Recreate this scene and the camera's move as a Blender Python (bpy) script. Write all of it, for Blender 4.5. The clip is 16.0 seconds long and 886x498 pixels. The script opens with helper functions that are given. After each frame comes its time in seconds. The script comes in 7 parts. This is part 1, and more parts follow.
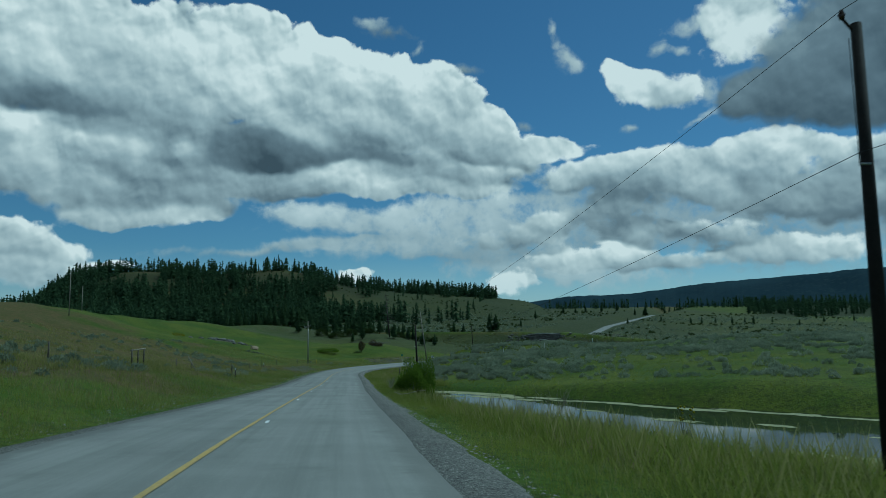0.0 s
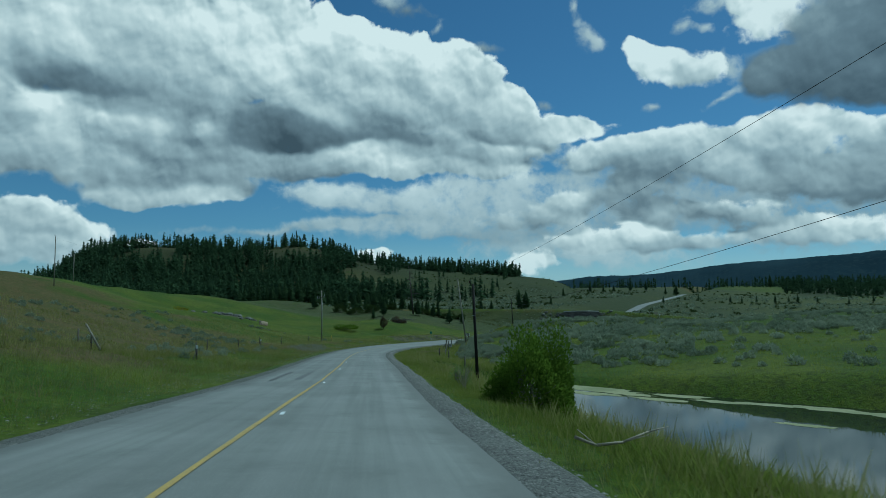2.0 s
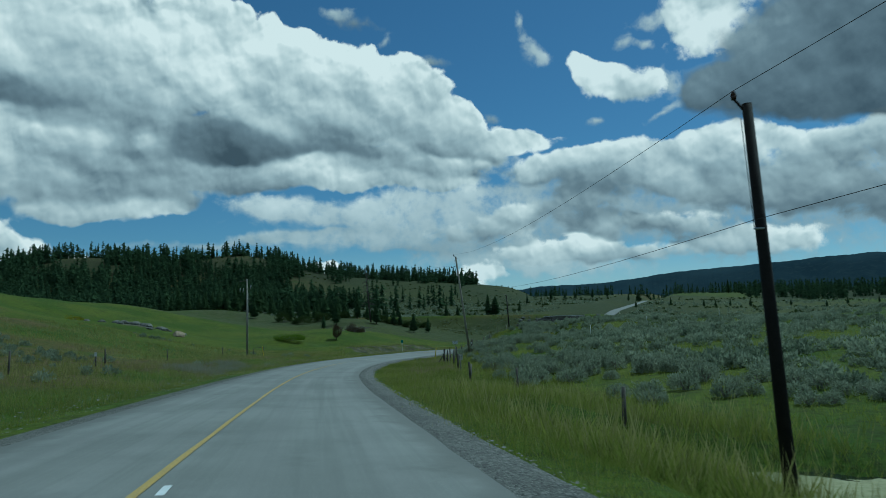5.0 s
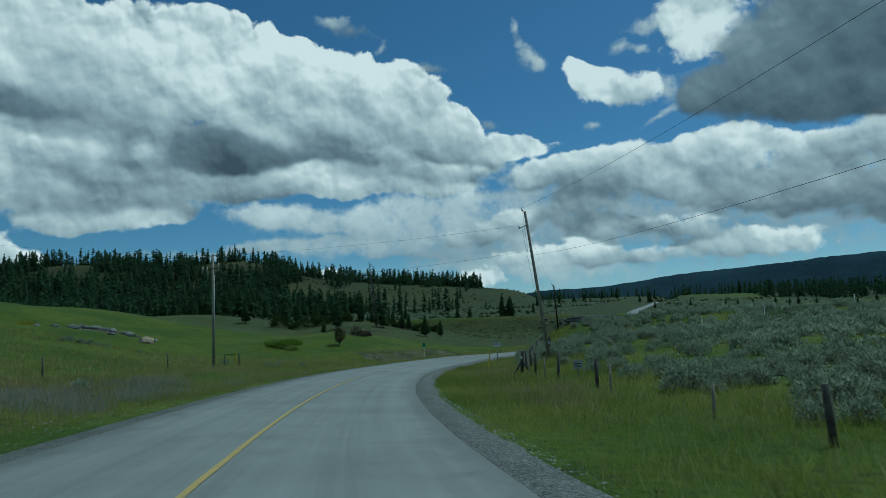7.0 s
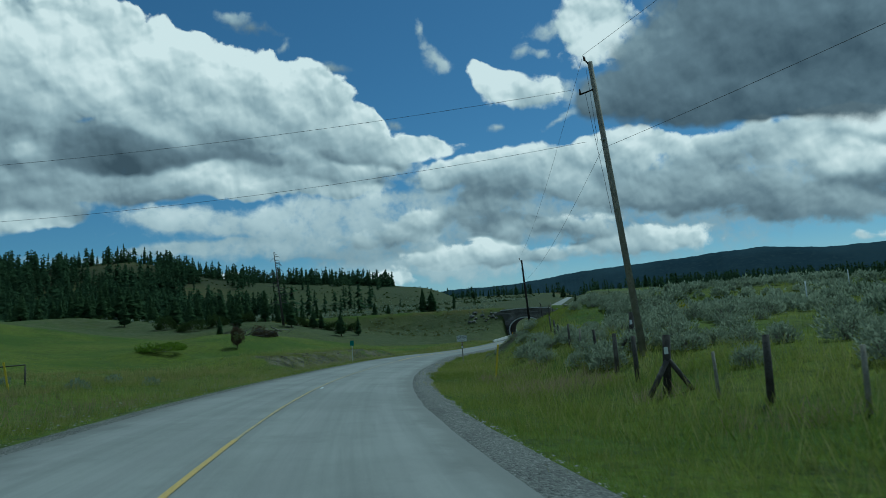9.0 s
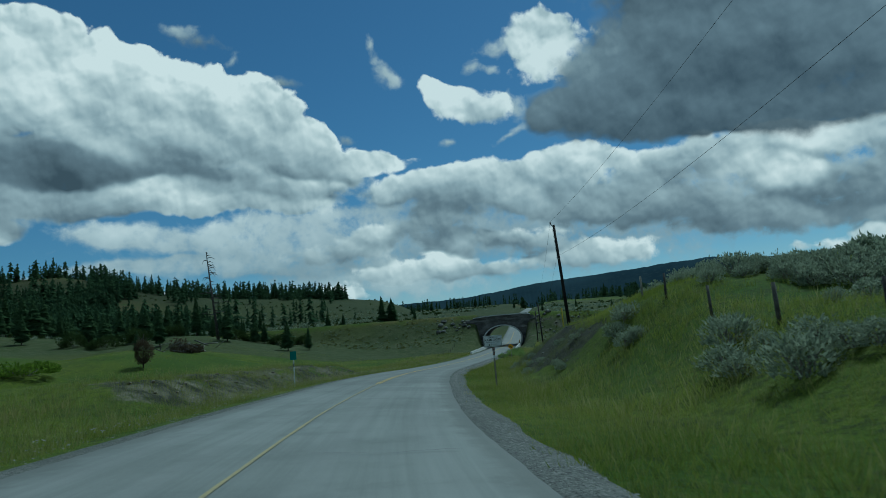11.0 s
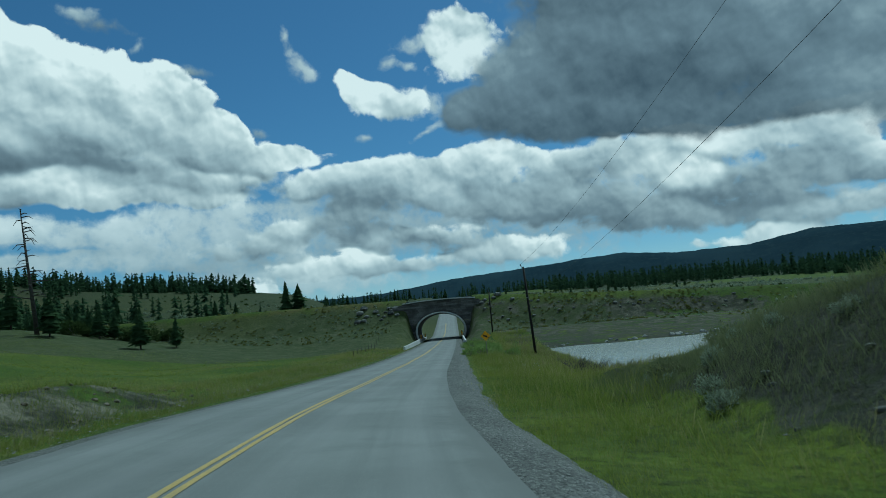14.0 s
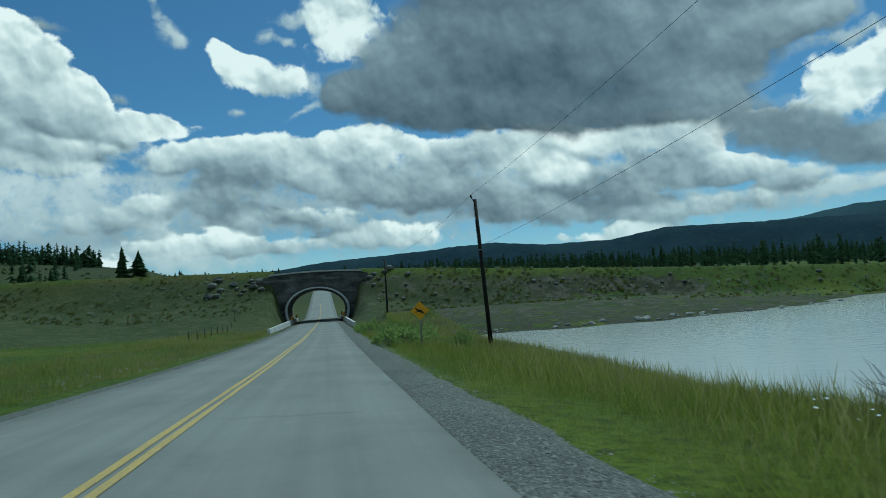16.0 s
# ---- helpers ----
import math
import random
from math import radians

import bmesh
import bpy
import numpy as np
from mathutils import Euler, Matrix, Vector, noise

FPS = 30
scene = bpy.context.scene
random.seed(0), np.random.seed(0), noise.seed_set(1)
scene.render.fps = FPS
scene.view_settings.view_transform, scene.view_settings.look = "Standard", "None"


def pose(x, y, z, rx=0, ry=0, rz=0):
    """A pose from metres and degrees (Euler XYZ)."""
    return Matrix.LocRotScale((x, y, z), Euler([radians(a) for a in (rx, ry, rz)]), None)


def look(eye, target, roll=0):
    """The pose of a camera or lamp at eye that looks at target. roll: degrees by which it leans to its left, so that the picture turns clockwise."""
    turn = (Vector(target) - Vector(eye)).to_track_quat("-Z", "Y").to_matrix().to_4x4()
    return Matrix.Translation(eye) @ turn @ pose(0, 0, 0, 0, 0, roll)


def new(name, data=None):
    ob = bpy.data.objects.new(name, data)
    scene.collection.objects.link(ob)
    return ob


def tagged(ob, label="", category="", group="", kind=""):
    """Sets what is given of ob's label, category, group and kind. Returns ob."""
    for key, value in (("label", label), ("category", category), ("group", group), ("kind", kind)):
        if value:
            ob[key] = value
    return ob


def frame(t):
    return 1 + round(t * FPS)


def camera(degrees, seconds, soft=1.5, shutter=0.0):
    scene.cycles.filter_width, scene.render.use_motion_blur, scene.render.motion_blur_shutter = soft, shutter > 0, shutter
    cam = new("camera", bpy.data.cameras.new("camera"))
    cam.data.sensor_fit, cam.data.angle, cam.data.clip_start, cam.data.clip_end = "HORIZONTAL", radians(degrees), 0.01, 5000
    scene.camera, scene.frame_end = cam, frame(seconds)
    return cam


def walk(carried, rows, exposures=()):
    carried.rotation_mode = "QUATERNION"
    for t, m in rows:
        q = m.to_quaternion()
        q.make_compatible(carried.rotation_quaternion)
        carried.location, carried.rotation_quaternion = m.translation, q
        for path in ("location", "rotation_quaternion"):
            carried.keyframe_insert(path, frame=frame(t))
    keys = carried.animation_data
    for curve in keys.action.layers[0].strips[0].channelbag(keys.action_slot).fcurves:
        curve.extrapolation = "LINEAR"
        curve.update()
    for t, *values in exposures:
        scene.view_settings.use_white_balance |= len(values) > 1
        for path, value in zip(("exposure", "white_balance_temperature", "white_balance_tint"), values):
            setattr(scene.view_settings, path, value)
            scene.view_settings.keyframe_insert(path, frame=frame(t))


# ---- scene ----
cam = camera(66.1, 16.0, soft=0.62, shutter=0.1)

PATH = [
    (0, (0.000, 0.000, 0.000), (-0.069, 9.933, 1.150), -0.90),
    (0.5, (-1.244, 7.514, -0.383), (-1.432, 17.462, 0.617), -1.00),
    (1, (-2.485, 15.043, -0.794), (-2.769, 24.998, 0.105), -0.98),
    (1.5, (-3.723, 22.585, -1.234), (-4.063, 32.542, -0.370), -0.75),
    (2, (-4.955, 30.144, -1.696), (-5.304, 40.101, -0.833), -0.56),
    (2.5, (-6.165, 37.729, -2.167), (-6.466, 47.689, -1.327), -0.58),
    (3, (-7.332, 45.357, -2.625), (-7.504, 55.323, -1.824), -0.94),
    (3.5, (-8.447, 53.044, -3.053), (-8.421, 63.013, -2.269), -1.36),
    (4, (-9.548, 60.778, -3.443), (-9.336, 70.742, -2.614), -1.64),
    (4.5, (-10.664, 68.528, -3.806), (-10.322, 78.478, -2.871), -1.57),
    (5, (-11.809, 76.252, -4.154), (-11.415, 86.191, -3.123), -1.55),
    (5.5, (-12.969, 83.921, -4.494), (-12.623, 93.854, -3.391), -1.62),
    (6, (-14.112, 91.517, -4.829), (-13.832, 101.447, -3.683), -1.79),
    (6.5, (-15.193, 99.034, -5.157), (-14.917, 108.964, -4.003), -2.02),
    (7, (-16.169, 106.488, -5.477), (-15.752, 116.417, -4.356), -2.32),
    (7.5, (-17.000, 113.913, -5.788), (-16.343, 123.834, -4.723), -2.64),
    (8, (-17.665, 121.363, -6.091), (-16.648, 131.258, -5.060), -2.91),
    (8.5, (-18.116, 128.890, -6.388), (-16.717, 138.736, -5.346), -3.27),
    (9, (-18.331, 136.533, -6.672), (-16.569, 146.320, -5.611), -3.86),
    (9.5, (-18.269, 144.282, -6.943), (-16.218, 154.007, -5.836), -4.28),
    (10, (-17.920, 152.115, -7.214), (-15.605, 161.775, -6.060), -4.37),
    (10.5, (-17.290, 160.007, -7.492), (-14.828, 169.625, -6.299), -4.57),
    (11, (-16.387, 167.926, -7.778), (-13.938, 177.545, -6.559), -4.94),
    (11.5, (-15.223, 175.844, -8.064), (-12.839, 185.477, -6.836), -5.38),
    (12, (-13.815, 183.729, -8.339), (-11.438, 193.366, -7.122), -5.78),
    (12.5, (-12.182, 191.557, -8.595), (-9.646, 201.158, -7.410), -6.06),
    (13, (-10.346, 199.310, -8.825), (-7.534, 208.838, -7.684), -6.23),
    (13.5, (-8.331, 206.979, -9.028), (-5.130, 216.387, -7.917), -6.14),
    (14, (-6.170, 214.553, -9.226), (-2.557, 223.817, -8.167), -5.51),
    (14.5, (-3.903, 222.021, -9.441), (0.048, 231.152, -8.437), -4.74),
    (15, (-1.561, 229.371, -9.690), (2.693, 238.374, -8.773), -4.20),
    (15.5, (0.830, 236.602, -9.985), (5.474, 245.421, -9.172), -3.90),
    (16, (3.250, 243.719, -10.326), (8.511, 252.193, -9.626), -4.00),
]
walk(cam, [(t, look(eye, target, roll)) for t, eye, target, roll in PATH],
     exposures=[(0.0, -0.32, 4720, -20), (0.5, -0.28, 4720, -20), (3.0, -0.20, 4720, -20), (4.5, -0.20, 4720, -20), (7.0, -0.30, 4720, -20), (8.0, -0.24, 4720, -20), (9.5, -0.26, 4720, -20), (10.0, -0.31, 4720, -20), (12.5, -0.33, 4720, -20), (14.0, -0.12, 4760, -20), (14.5, -0.24, 4740, -20), (15.0, -0.12, 4800, -20), (15.5, -0.05, 4880, -20), (16.0, 0.0, 4900, -20)])

# ---------------------------------------------------------------- light
SUN_EL, SUN_AZ = 54.0, 48.0      # degrees above the horizon; degrees clockwise from +y


def mth(nt, op, a, b=None, c=None):
    n = nt.nodes.new("ShaderNodeMath")
    n.operation = op
    for k, v in enumerate((a, b, c)):
        if v is None:
            continue
        if isinstance(v, bpy.types.NodeSocket):
            nt.links.new(v, n.inputs[k])
        else:
            n.inputs[k].default_value = v
    return n.outputs[0]


def rng(nt, value, a, b, lo=0.0, hi=1.0, kind="SMOOTHSTEP"):
    n = nt.nodes.new("ShaderNodeMapRange")
    n.interpolation_type = kind
    nt.links.new(value, n.inputs[0])
    for k, v in enumerate((a, b, lo, hi)):
        if isinstance(v, bpy.types.NodeSocket):
            nt.links.new(v, n.inputs[k + 1])
        else:
            n.inputs[k + 1].default_value = v
    return n.outputs[0]


def mixc(nt, fac, a, b, blend="MIX"):
    n = nt.nodes.new("ShaderNodeMix")
    n.data_type, n.blend_type = "RGBA", blend
    for k, v in ((0, fac), (6, a), (7, b)):
        if isinstance(v, bpy.types.NodeSocket):
            nt.links.new(v, n.inputs[k])
        else:
            n.inputs[k].default_value = v if k == 0 else (*v, 1.0)
    return n.outputs[2]


def noise_at(nt, vec, scale, detail=4.0, rough=0.55, distort=0.0):
    n = nt.nodes.new("ShaderNodeTexNoise")
    nt.links.new(vec, n.inputs["Vector"])
    n.inputs["Scale"].default_value, n.inputs["Detail"].default_value = scale, detail
    n.inputs["Roughness"].default_value, n.inputs["Distortion"].default_value = rough, distort
    return n.outputs["Fac"]


def heaps(nt, vec, scale):
    """Rounded lumps within lumps, as the distance from their middles."""
    n = nt.nodes.new("ShaderNodeTexVoronoi")
    n.voronoi_dimensions, n.feature = "2D", "SMOOTH_F1"
    nt.links.new(vec, n.inputs["Vector"])
    for key, value in (("Scale", scale), ("Detail", 1.6), ("Roughness", 0.45), ("Lacunarity", 2.2), ("Smoothness", 0.7)):
        n.inputs[key].default_value = value
    return n.outputs["Distance"]


# Clouds: azimuth and elevation of the middle, half width, half height, tilt (degrees), brightness of the middle, rise of brightness to the top.
LEFT_TOP = [
    (-32.6, 20.4, 4.8, 3.1, -1, 0.8, 0.25), (-29.1, 23.4, 4.1, 2.0, -27, 0.82, 0.15), (-24.8, 21.5, 5.4, 3.4, -18, 0.78, 0.25),
    (-18.5, 21.9, 5.9, 2.8, -7, 0.84, 0.2), (-13.9, 23.1, 4.5, 1.7, -4, 0.92, 0.1), (-8.7, 21.0, 4.6, 2.6, -8, 0.84, 0.3),
    (-3.3, 19.5, 4.6, 2.7, -21, 0.8, 0.3), (1.6, 17.9, 4.3, 2.3, -32, 0.78, 0.3), (5.4, 15.7, 3.6, 1.4, -24, 0.74, 0.25),
    (9.4, 14.6, 4.0, 0.8, -9, 0.82, 0.1), (-23.2, 19.0, 4.7, 2.1, -9, 0.66, 0.2), (-17.1, 18.3, 5.5, 2.0, -6, 0.72, 0.25),
    (-7.2, 17.2, 4.4, 1.7, -4, 0.7, 0.2), (-36.4, 20.4, 3.8, 3.3, 12, 0.7, 0.2),
]
LEFT_LOW = [
    (-30.3, 17.3, 4.8, 1.5, -1, 0.4, 0.2), (-22.3, 16.1, 4.7, 1.3, -10, 0.42, 0.2), (-14.8, 14.5, 4.9, 1.5, 0, 0.25, 0.15),
    (-9.2, 15.5, 4.3, 1.2, 5, 0.36, 0.15), (-3.4, 14.3, 5.3, 1.1, -5, 0.4, 0.2), (2.5, 15.0, 3.9, 1.1, -16, 0.52, 0.2),
    (-32.0, 14.2, 4.1, 1.7, -2, 0.8, 0.25), (-26.7, 13.9, 3.8, 1.7, -3, 0.72, 0.2), (-21.1, 14.6, 1.5, 1.5, -6, 0.88, 0.1),
    (-23.0, 13.6, 2.1, 1.1, -1, 0.36, 0.2), (-29.3, 10.9, 5.5, 2.0, -5, 0.56, 0.2), (-21.7, 10.7, 6.6, 1.5, 3, 0.46, 0.2),
    (-12.9, 12.0, 5.2, 1.1, 1, 0.55, 0.2), (-7.2, 12.8, 5.8, 1.4, 0, 0.84, 0.1),
]
LEFT_FOOT = [
    (-22.5, 9.3, 3.8, 1.1, 2, 0.78, 0.15), (-26.9, 8.7, 2.8, 0.9, 3, 0.66, 0.15), (1.9, 12.8, 5.8, 1.0, -2, 0.62, 0.2),
    (-0.5, 11.6, 7.2, 0.9, -2, 0.72, 0.1), (-31.8, 6.4, 3.4, 1.3, 0, 0.74, 0.2), (-32.2, 4.3, 4.0, 1.2, 1, 0.66, 0.2),
    (-7.7, 4.5, 1.6, 0.7, 0, 0.9, 0.1), (-26.2, 5.3, 1.7, 0.4, 1, 0.88, 0.1), (0.0, 13.3, 3.4, 1.0, -11, 0.56, 0.2),
    (-32.9, 11.7, 3.2, 2.0, 0, 0.68, 0.2), (-36.7, 13.2, 3.0, 3.8, 8, 0.6, 0.2), (-36.6, 5.9, 2.6, 2.3, 3, 0.7, 0.2),
    (-11.8, 16.2, 3.3, 0.9, -13, 0.66, 0.1), (-28.5, 15.7, 3.2, 0.8, 7, 0.5, 0.1),
]
LEFT_FILL = [
    (-18.6, 14.3, 4.0, 1.5, 3, 0.36, 0.1), (-24.8, 15.7, 3.7, 1.3, -5, 0.55, 0.1), (-0.9, 16.6, 3.4, 1.4, -11, 0.66, 0.1), (-28.5, 19.6, 2.3, 1.6, -13, 0.6, 0.1), (-4.4, 13.3, 4.8, 0.9, -1, 0.56, 0.1), (-12.6, 18.6, 3.4, 1.9, -6, 0.72, 0.2), (-22.0, 12.4, 5.0, 1.4, 0, 0.5, 0.2),
]
RIGHT_HIGH = [
    (15.9, 19.2, 2.8, 1.5, -29, 0.94, 0.15), (19.0, 18.2, 2.6, 1.5, -17, 0.84, 0.2), (14.4, 20.4, 1.4, 0.8, -15, 1.0, 0.1),
    (23.9, 21.5, 3.0, 2.6, -38, 0.92, 0.15), (25.7, 23.4, 4.3, 1.7, -12, 0.88, 0.1), (16.9, 13.1, 6.0, 1.2, 3, 0.8, 0.2),
    (12.8, 12.5, 5.8, 1.1, 4, 0.72, 0.2), (24.2, 12.8, 3.9, 1.4, 4, 0.8, 0.2), (28.5, 13.1, 3.3, 1.2, -8, 0.86, 0.15),
    (15.1, 11.0, 5.2, 1.6, -4, 0.5, 0.25), (21.2, 11.0, 3.3, 1.3, -5, 0.64, 0.25), (13.8, 8.8, 4.4, 1.6, -3, 0.44, 0.2),
    (23.7, 11.4, 2.4, 1.0, -17, 0.46, 0.15), (27.1, 9.7, 5.8, 1.9, -6, 0.52, 0.2),
]
RIGHT_LOW = [
    (22.0, 6.9, 3.6, 1.3, -4, 0.58, 0.35), (12.8, 5.4, 3.8, 1.1, -2, 0.82, 0.2), (9.1, 5.1, 3.2, 0.7, -2, 0.76, 0.1),
    (8.0, 8.8, 2.8, 1.4, -2, 0.66, 0.25), (5.1, 3.7, 2.8, 0.9, -1, 0.92, 0.1), (28.3, 5.6, 3.9, 1.1, -4, 0.82, 0.2),
    (24.9, 5.2, 3.0, 0.8, -4, 0.62, 0.2), (18.3, 4.7, 4.6, 0.9, -3, 0.58, 0.2), (5.2, 7.2, 4.7, 1.3, -2, 0.56, 0.2),
    (15.8, 7.1, 2.6, 1.1, -3, 0.52, 0.2),
]
RIGHT_EDGE = [
    (37.1, 12.4, 6.1, 1.7, 2, 0.66, 0.25), (41.8, 9.9, 2.9, 1.4, -16, 0.94, 0.1), (39.1, 11.3, 2.4, 1.2, -6, 0.86, 0.1),
    (32.5, 9.2, 8.1, 2.2, -5, 0.46, 0.25), (46.9, 7.9, 6.5, 2.1, -7, 0.4, 0.2), (39.9, 6.5, 6.4, 1.4, -5, 0.42, 0.2),
    (46.8, 11.1, 4.0, 1.0, -7, 0.72, 0.2), (53.2, 10.2, 2.8, 1.1, -24, 0.76, 0.2), (55.6, 8.4, 3.9, 1.0, -3, 0.72, 0.2),
    (53.2, 5.4, 6.3, 1.2, 0, 0.6, 0.2), (59.4, 7.3, 4.0, 1.2, -3, 0.56, 0.2), (62.5, 12.9, 3.4, 2.3, -3, 0.88, 0.2),
    (65.8, 14.2, 2.2, 1.9, 9, 0.84, 0.2), (46.2, 4.1, 4.8, 0.7, 3, 0.86, 0.1),
    (50.4, 12.2, 4.6, 1.2, -8, 0.84, 0.2), (55.6, 12.4, 3.8, 1.2, -10, 0.8, 0.2), (43.4, 12.4, 4.0, 0.9, -6, 0.88, 0.1), (51.6, 9.0, 4.2, 1.4, -6, 0.5, 0.2),
]
DARK = [
    (29.8, 19.1, 6.8, 3.6, 10, 0.36, 0.2), (36.3, 20.4, 8.1, 4.9, -2, 0.27, 0.1), (43.3, 18.3, 9.5, 4.9, -9, 0.27, 0.1),
    (50.2, 19.4, 8.4, 3.8, -11, 0.37, 0.1), (31.5, 15.8, 8.2, 1.8, -5, 0.28, 0.1), (40.6, 14.6, 9.6, 1.6, -7, 0.26, 0.1),
    (54.0, 14.1, 6.8, 2.6, -15, 0.38, 0.1), (60.4, 10.2, 6.0, 1.7, -7, 0.38, 0.1), (57.7, 18.0, 4.5, 2.1, 3, 0.45, 0.2),
    (39.1, 25.2, 12.1, 2.9, -9, 0.32, 0.1), (55.0, 23.4, 11.5, 3.1, -15, 0.4, 0.1), (65.2, 8.4, 3.5, 1.4, -5, 0.4, 0.1),
    (23.9, 17.3, 1.7, 1.3, -2, 0.4, 0.1), (62.0, 18.2, 3.1, 1.2, 1, 0.48, 0.2),
]
VEILS = [
    (-4.4, 8.6, 11.5, 2.0, -3, 0.72, 0.15), (-11.5, 9.6, 4.7, 1.1, -9, 0.8, 0.15), (4.3, 9.2, 7.1, 1.9, 3, 0.74, 0.15),
    (-5.4, 6.5, 8.1, 0.9, 2, 0.66, 0.1), (-16.0, 6.6, 9.2, 0.5, 3, 0.6, 0.1), (10.7, 21.9, 1.6, 1.2, -37, 0.7, 0.1),
    (9.3, 24.2, 0.7, 1.3, 23, 0.7, 0.1), (-6.7, 25.3, 2.4, 0.5, -1, 0.66, 0.1), (-2.2, 22.8, 1.4, 0.5, 27, 0.64, 0.1),
    (1.6, 21.1, 2.2, 0.6, 3, 0.46, 0.1), (20.4, 23.1, 1.9, 0.8, 0, 0.72, 0.1), (21.6, 17.9, 2.4, 1.4, -27, 0.7, 0.1),
    (20.8, 15.8, 1.5, 0.4, 22, 0.68, 0.1), (15.7, 16.0, 1.2, 0.4, -5, 0.66, 0.1),
]
VEILS_LOW = [
    (18.2, 21.6, 0.8, 0.8, -26, 0.66, 0.1), (20.0, 21.3, 0.9, 0.4, -18, 0.72, 0.1), (-4.8, 24.2, 3.0, 0.6, -8, 0.4, 0.1),
    (5.1, 6.5, 9.3, 1.9, -2, 0.56, 0.1), (16.7, 8.8, 10.7, 4.1, -4, 0.56, 0.1), (9.7, 4.1, 11.0, 1.2, -2, 0.66, 0.1),
    (28.8, 7.0, 6.8, 3.3, -5, 0.56, 0.1), (7.1, 16.8, 1.2, 0.4, -13, 0.5, 0.1), (8.0, 8.3, 10.8, 2.8, -3, 0.62, 0.1),
]
VEILS_EDGE = [
    (46.9, 7.5, 12.5, 4.0, -7, 0.62, 0.1), (36.0, 10.0, 9.0, 3.4, -5, 0.66, 0.1), (63.6, 6.2, 3.7, 0.7, -4, 0.76, 0.1), (59.2, 5.6, 5.0, 1.1, -2, 0.62, 0.1),
    (64.0, 16.5, 5.2, 0.9, 2, 0.6, 0.1), (69.7, 7.9, 5.6, 3.8, -11, 0.6, 0.1),
]


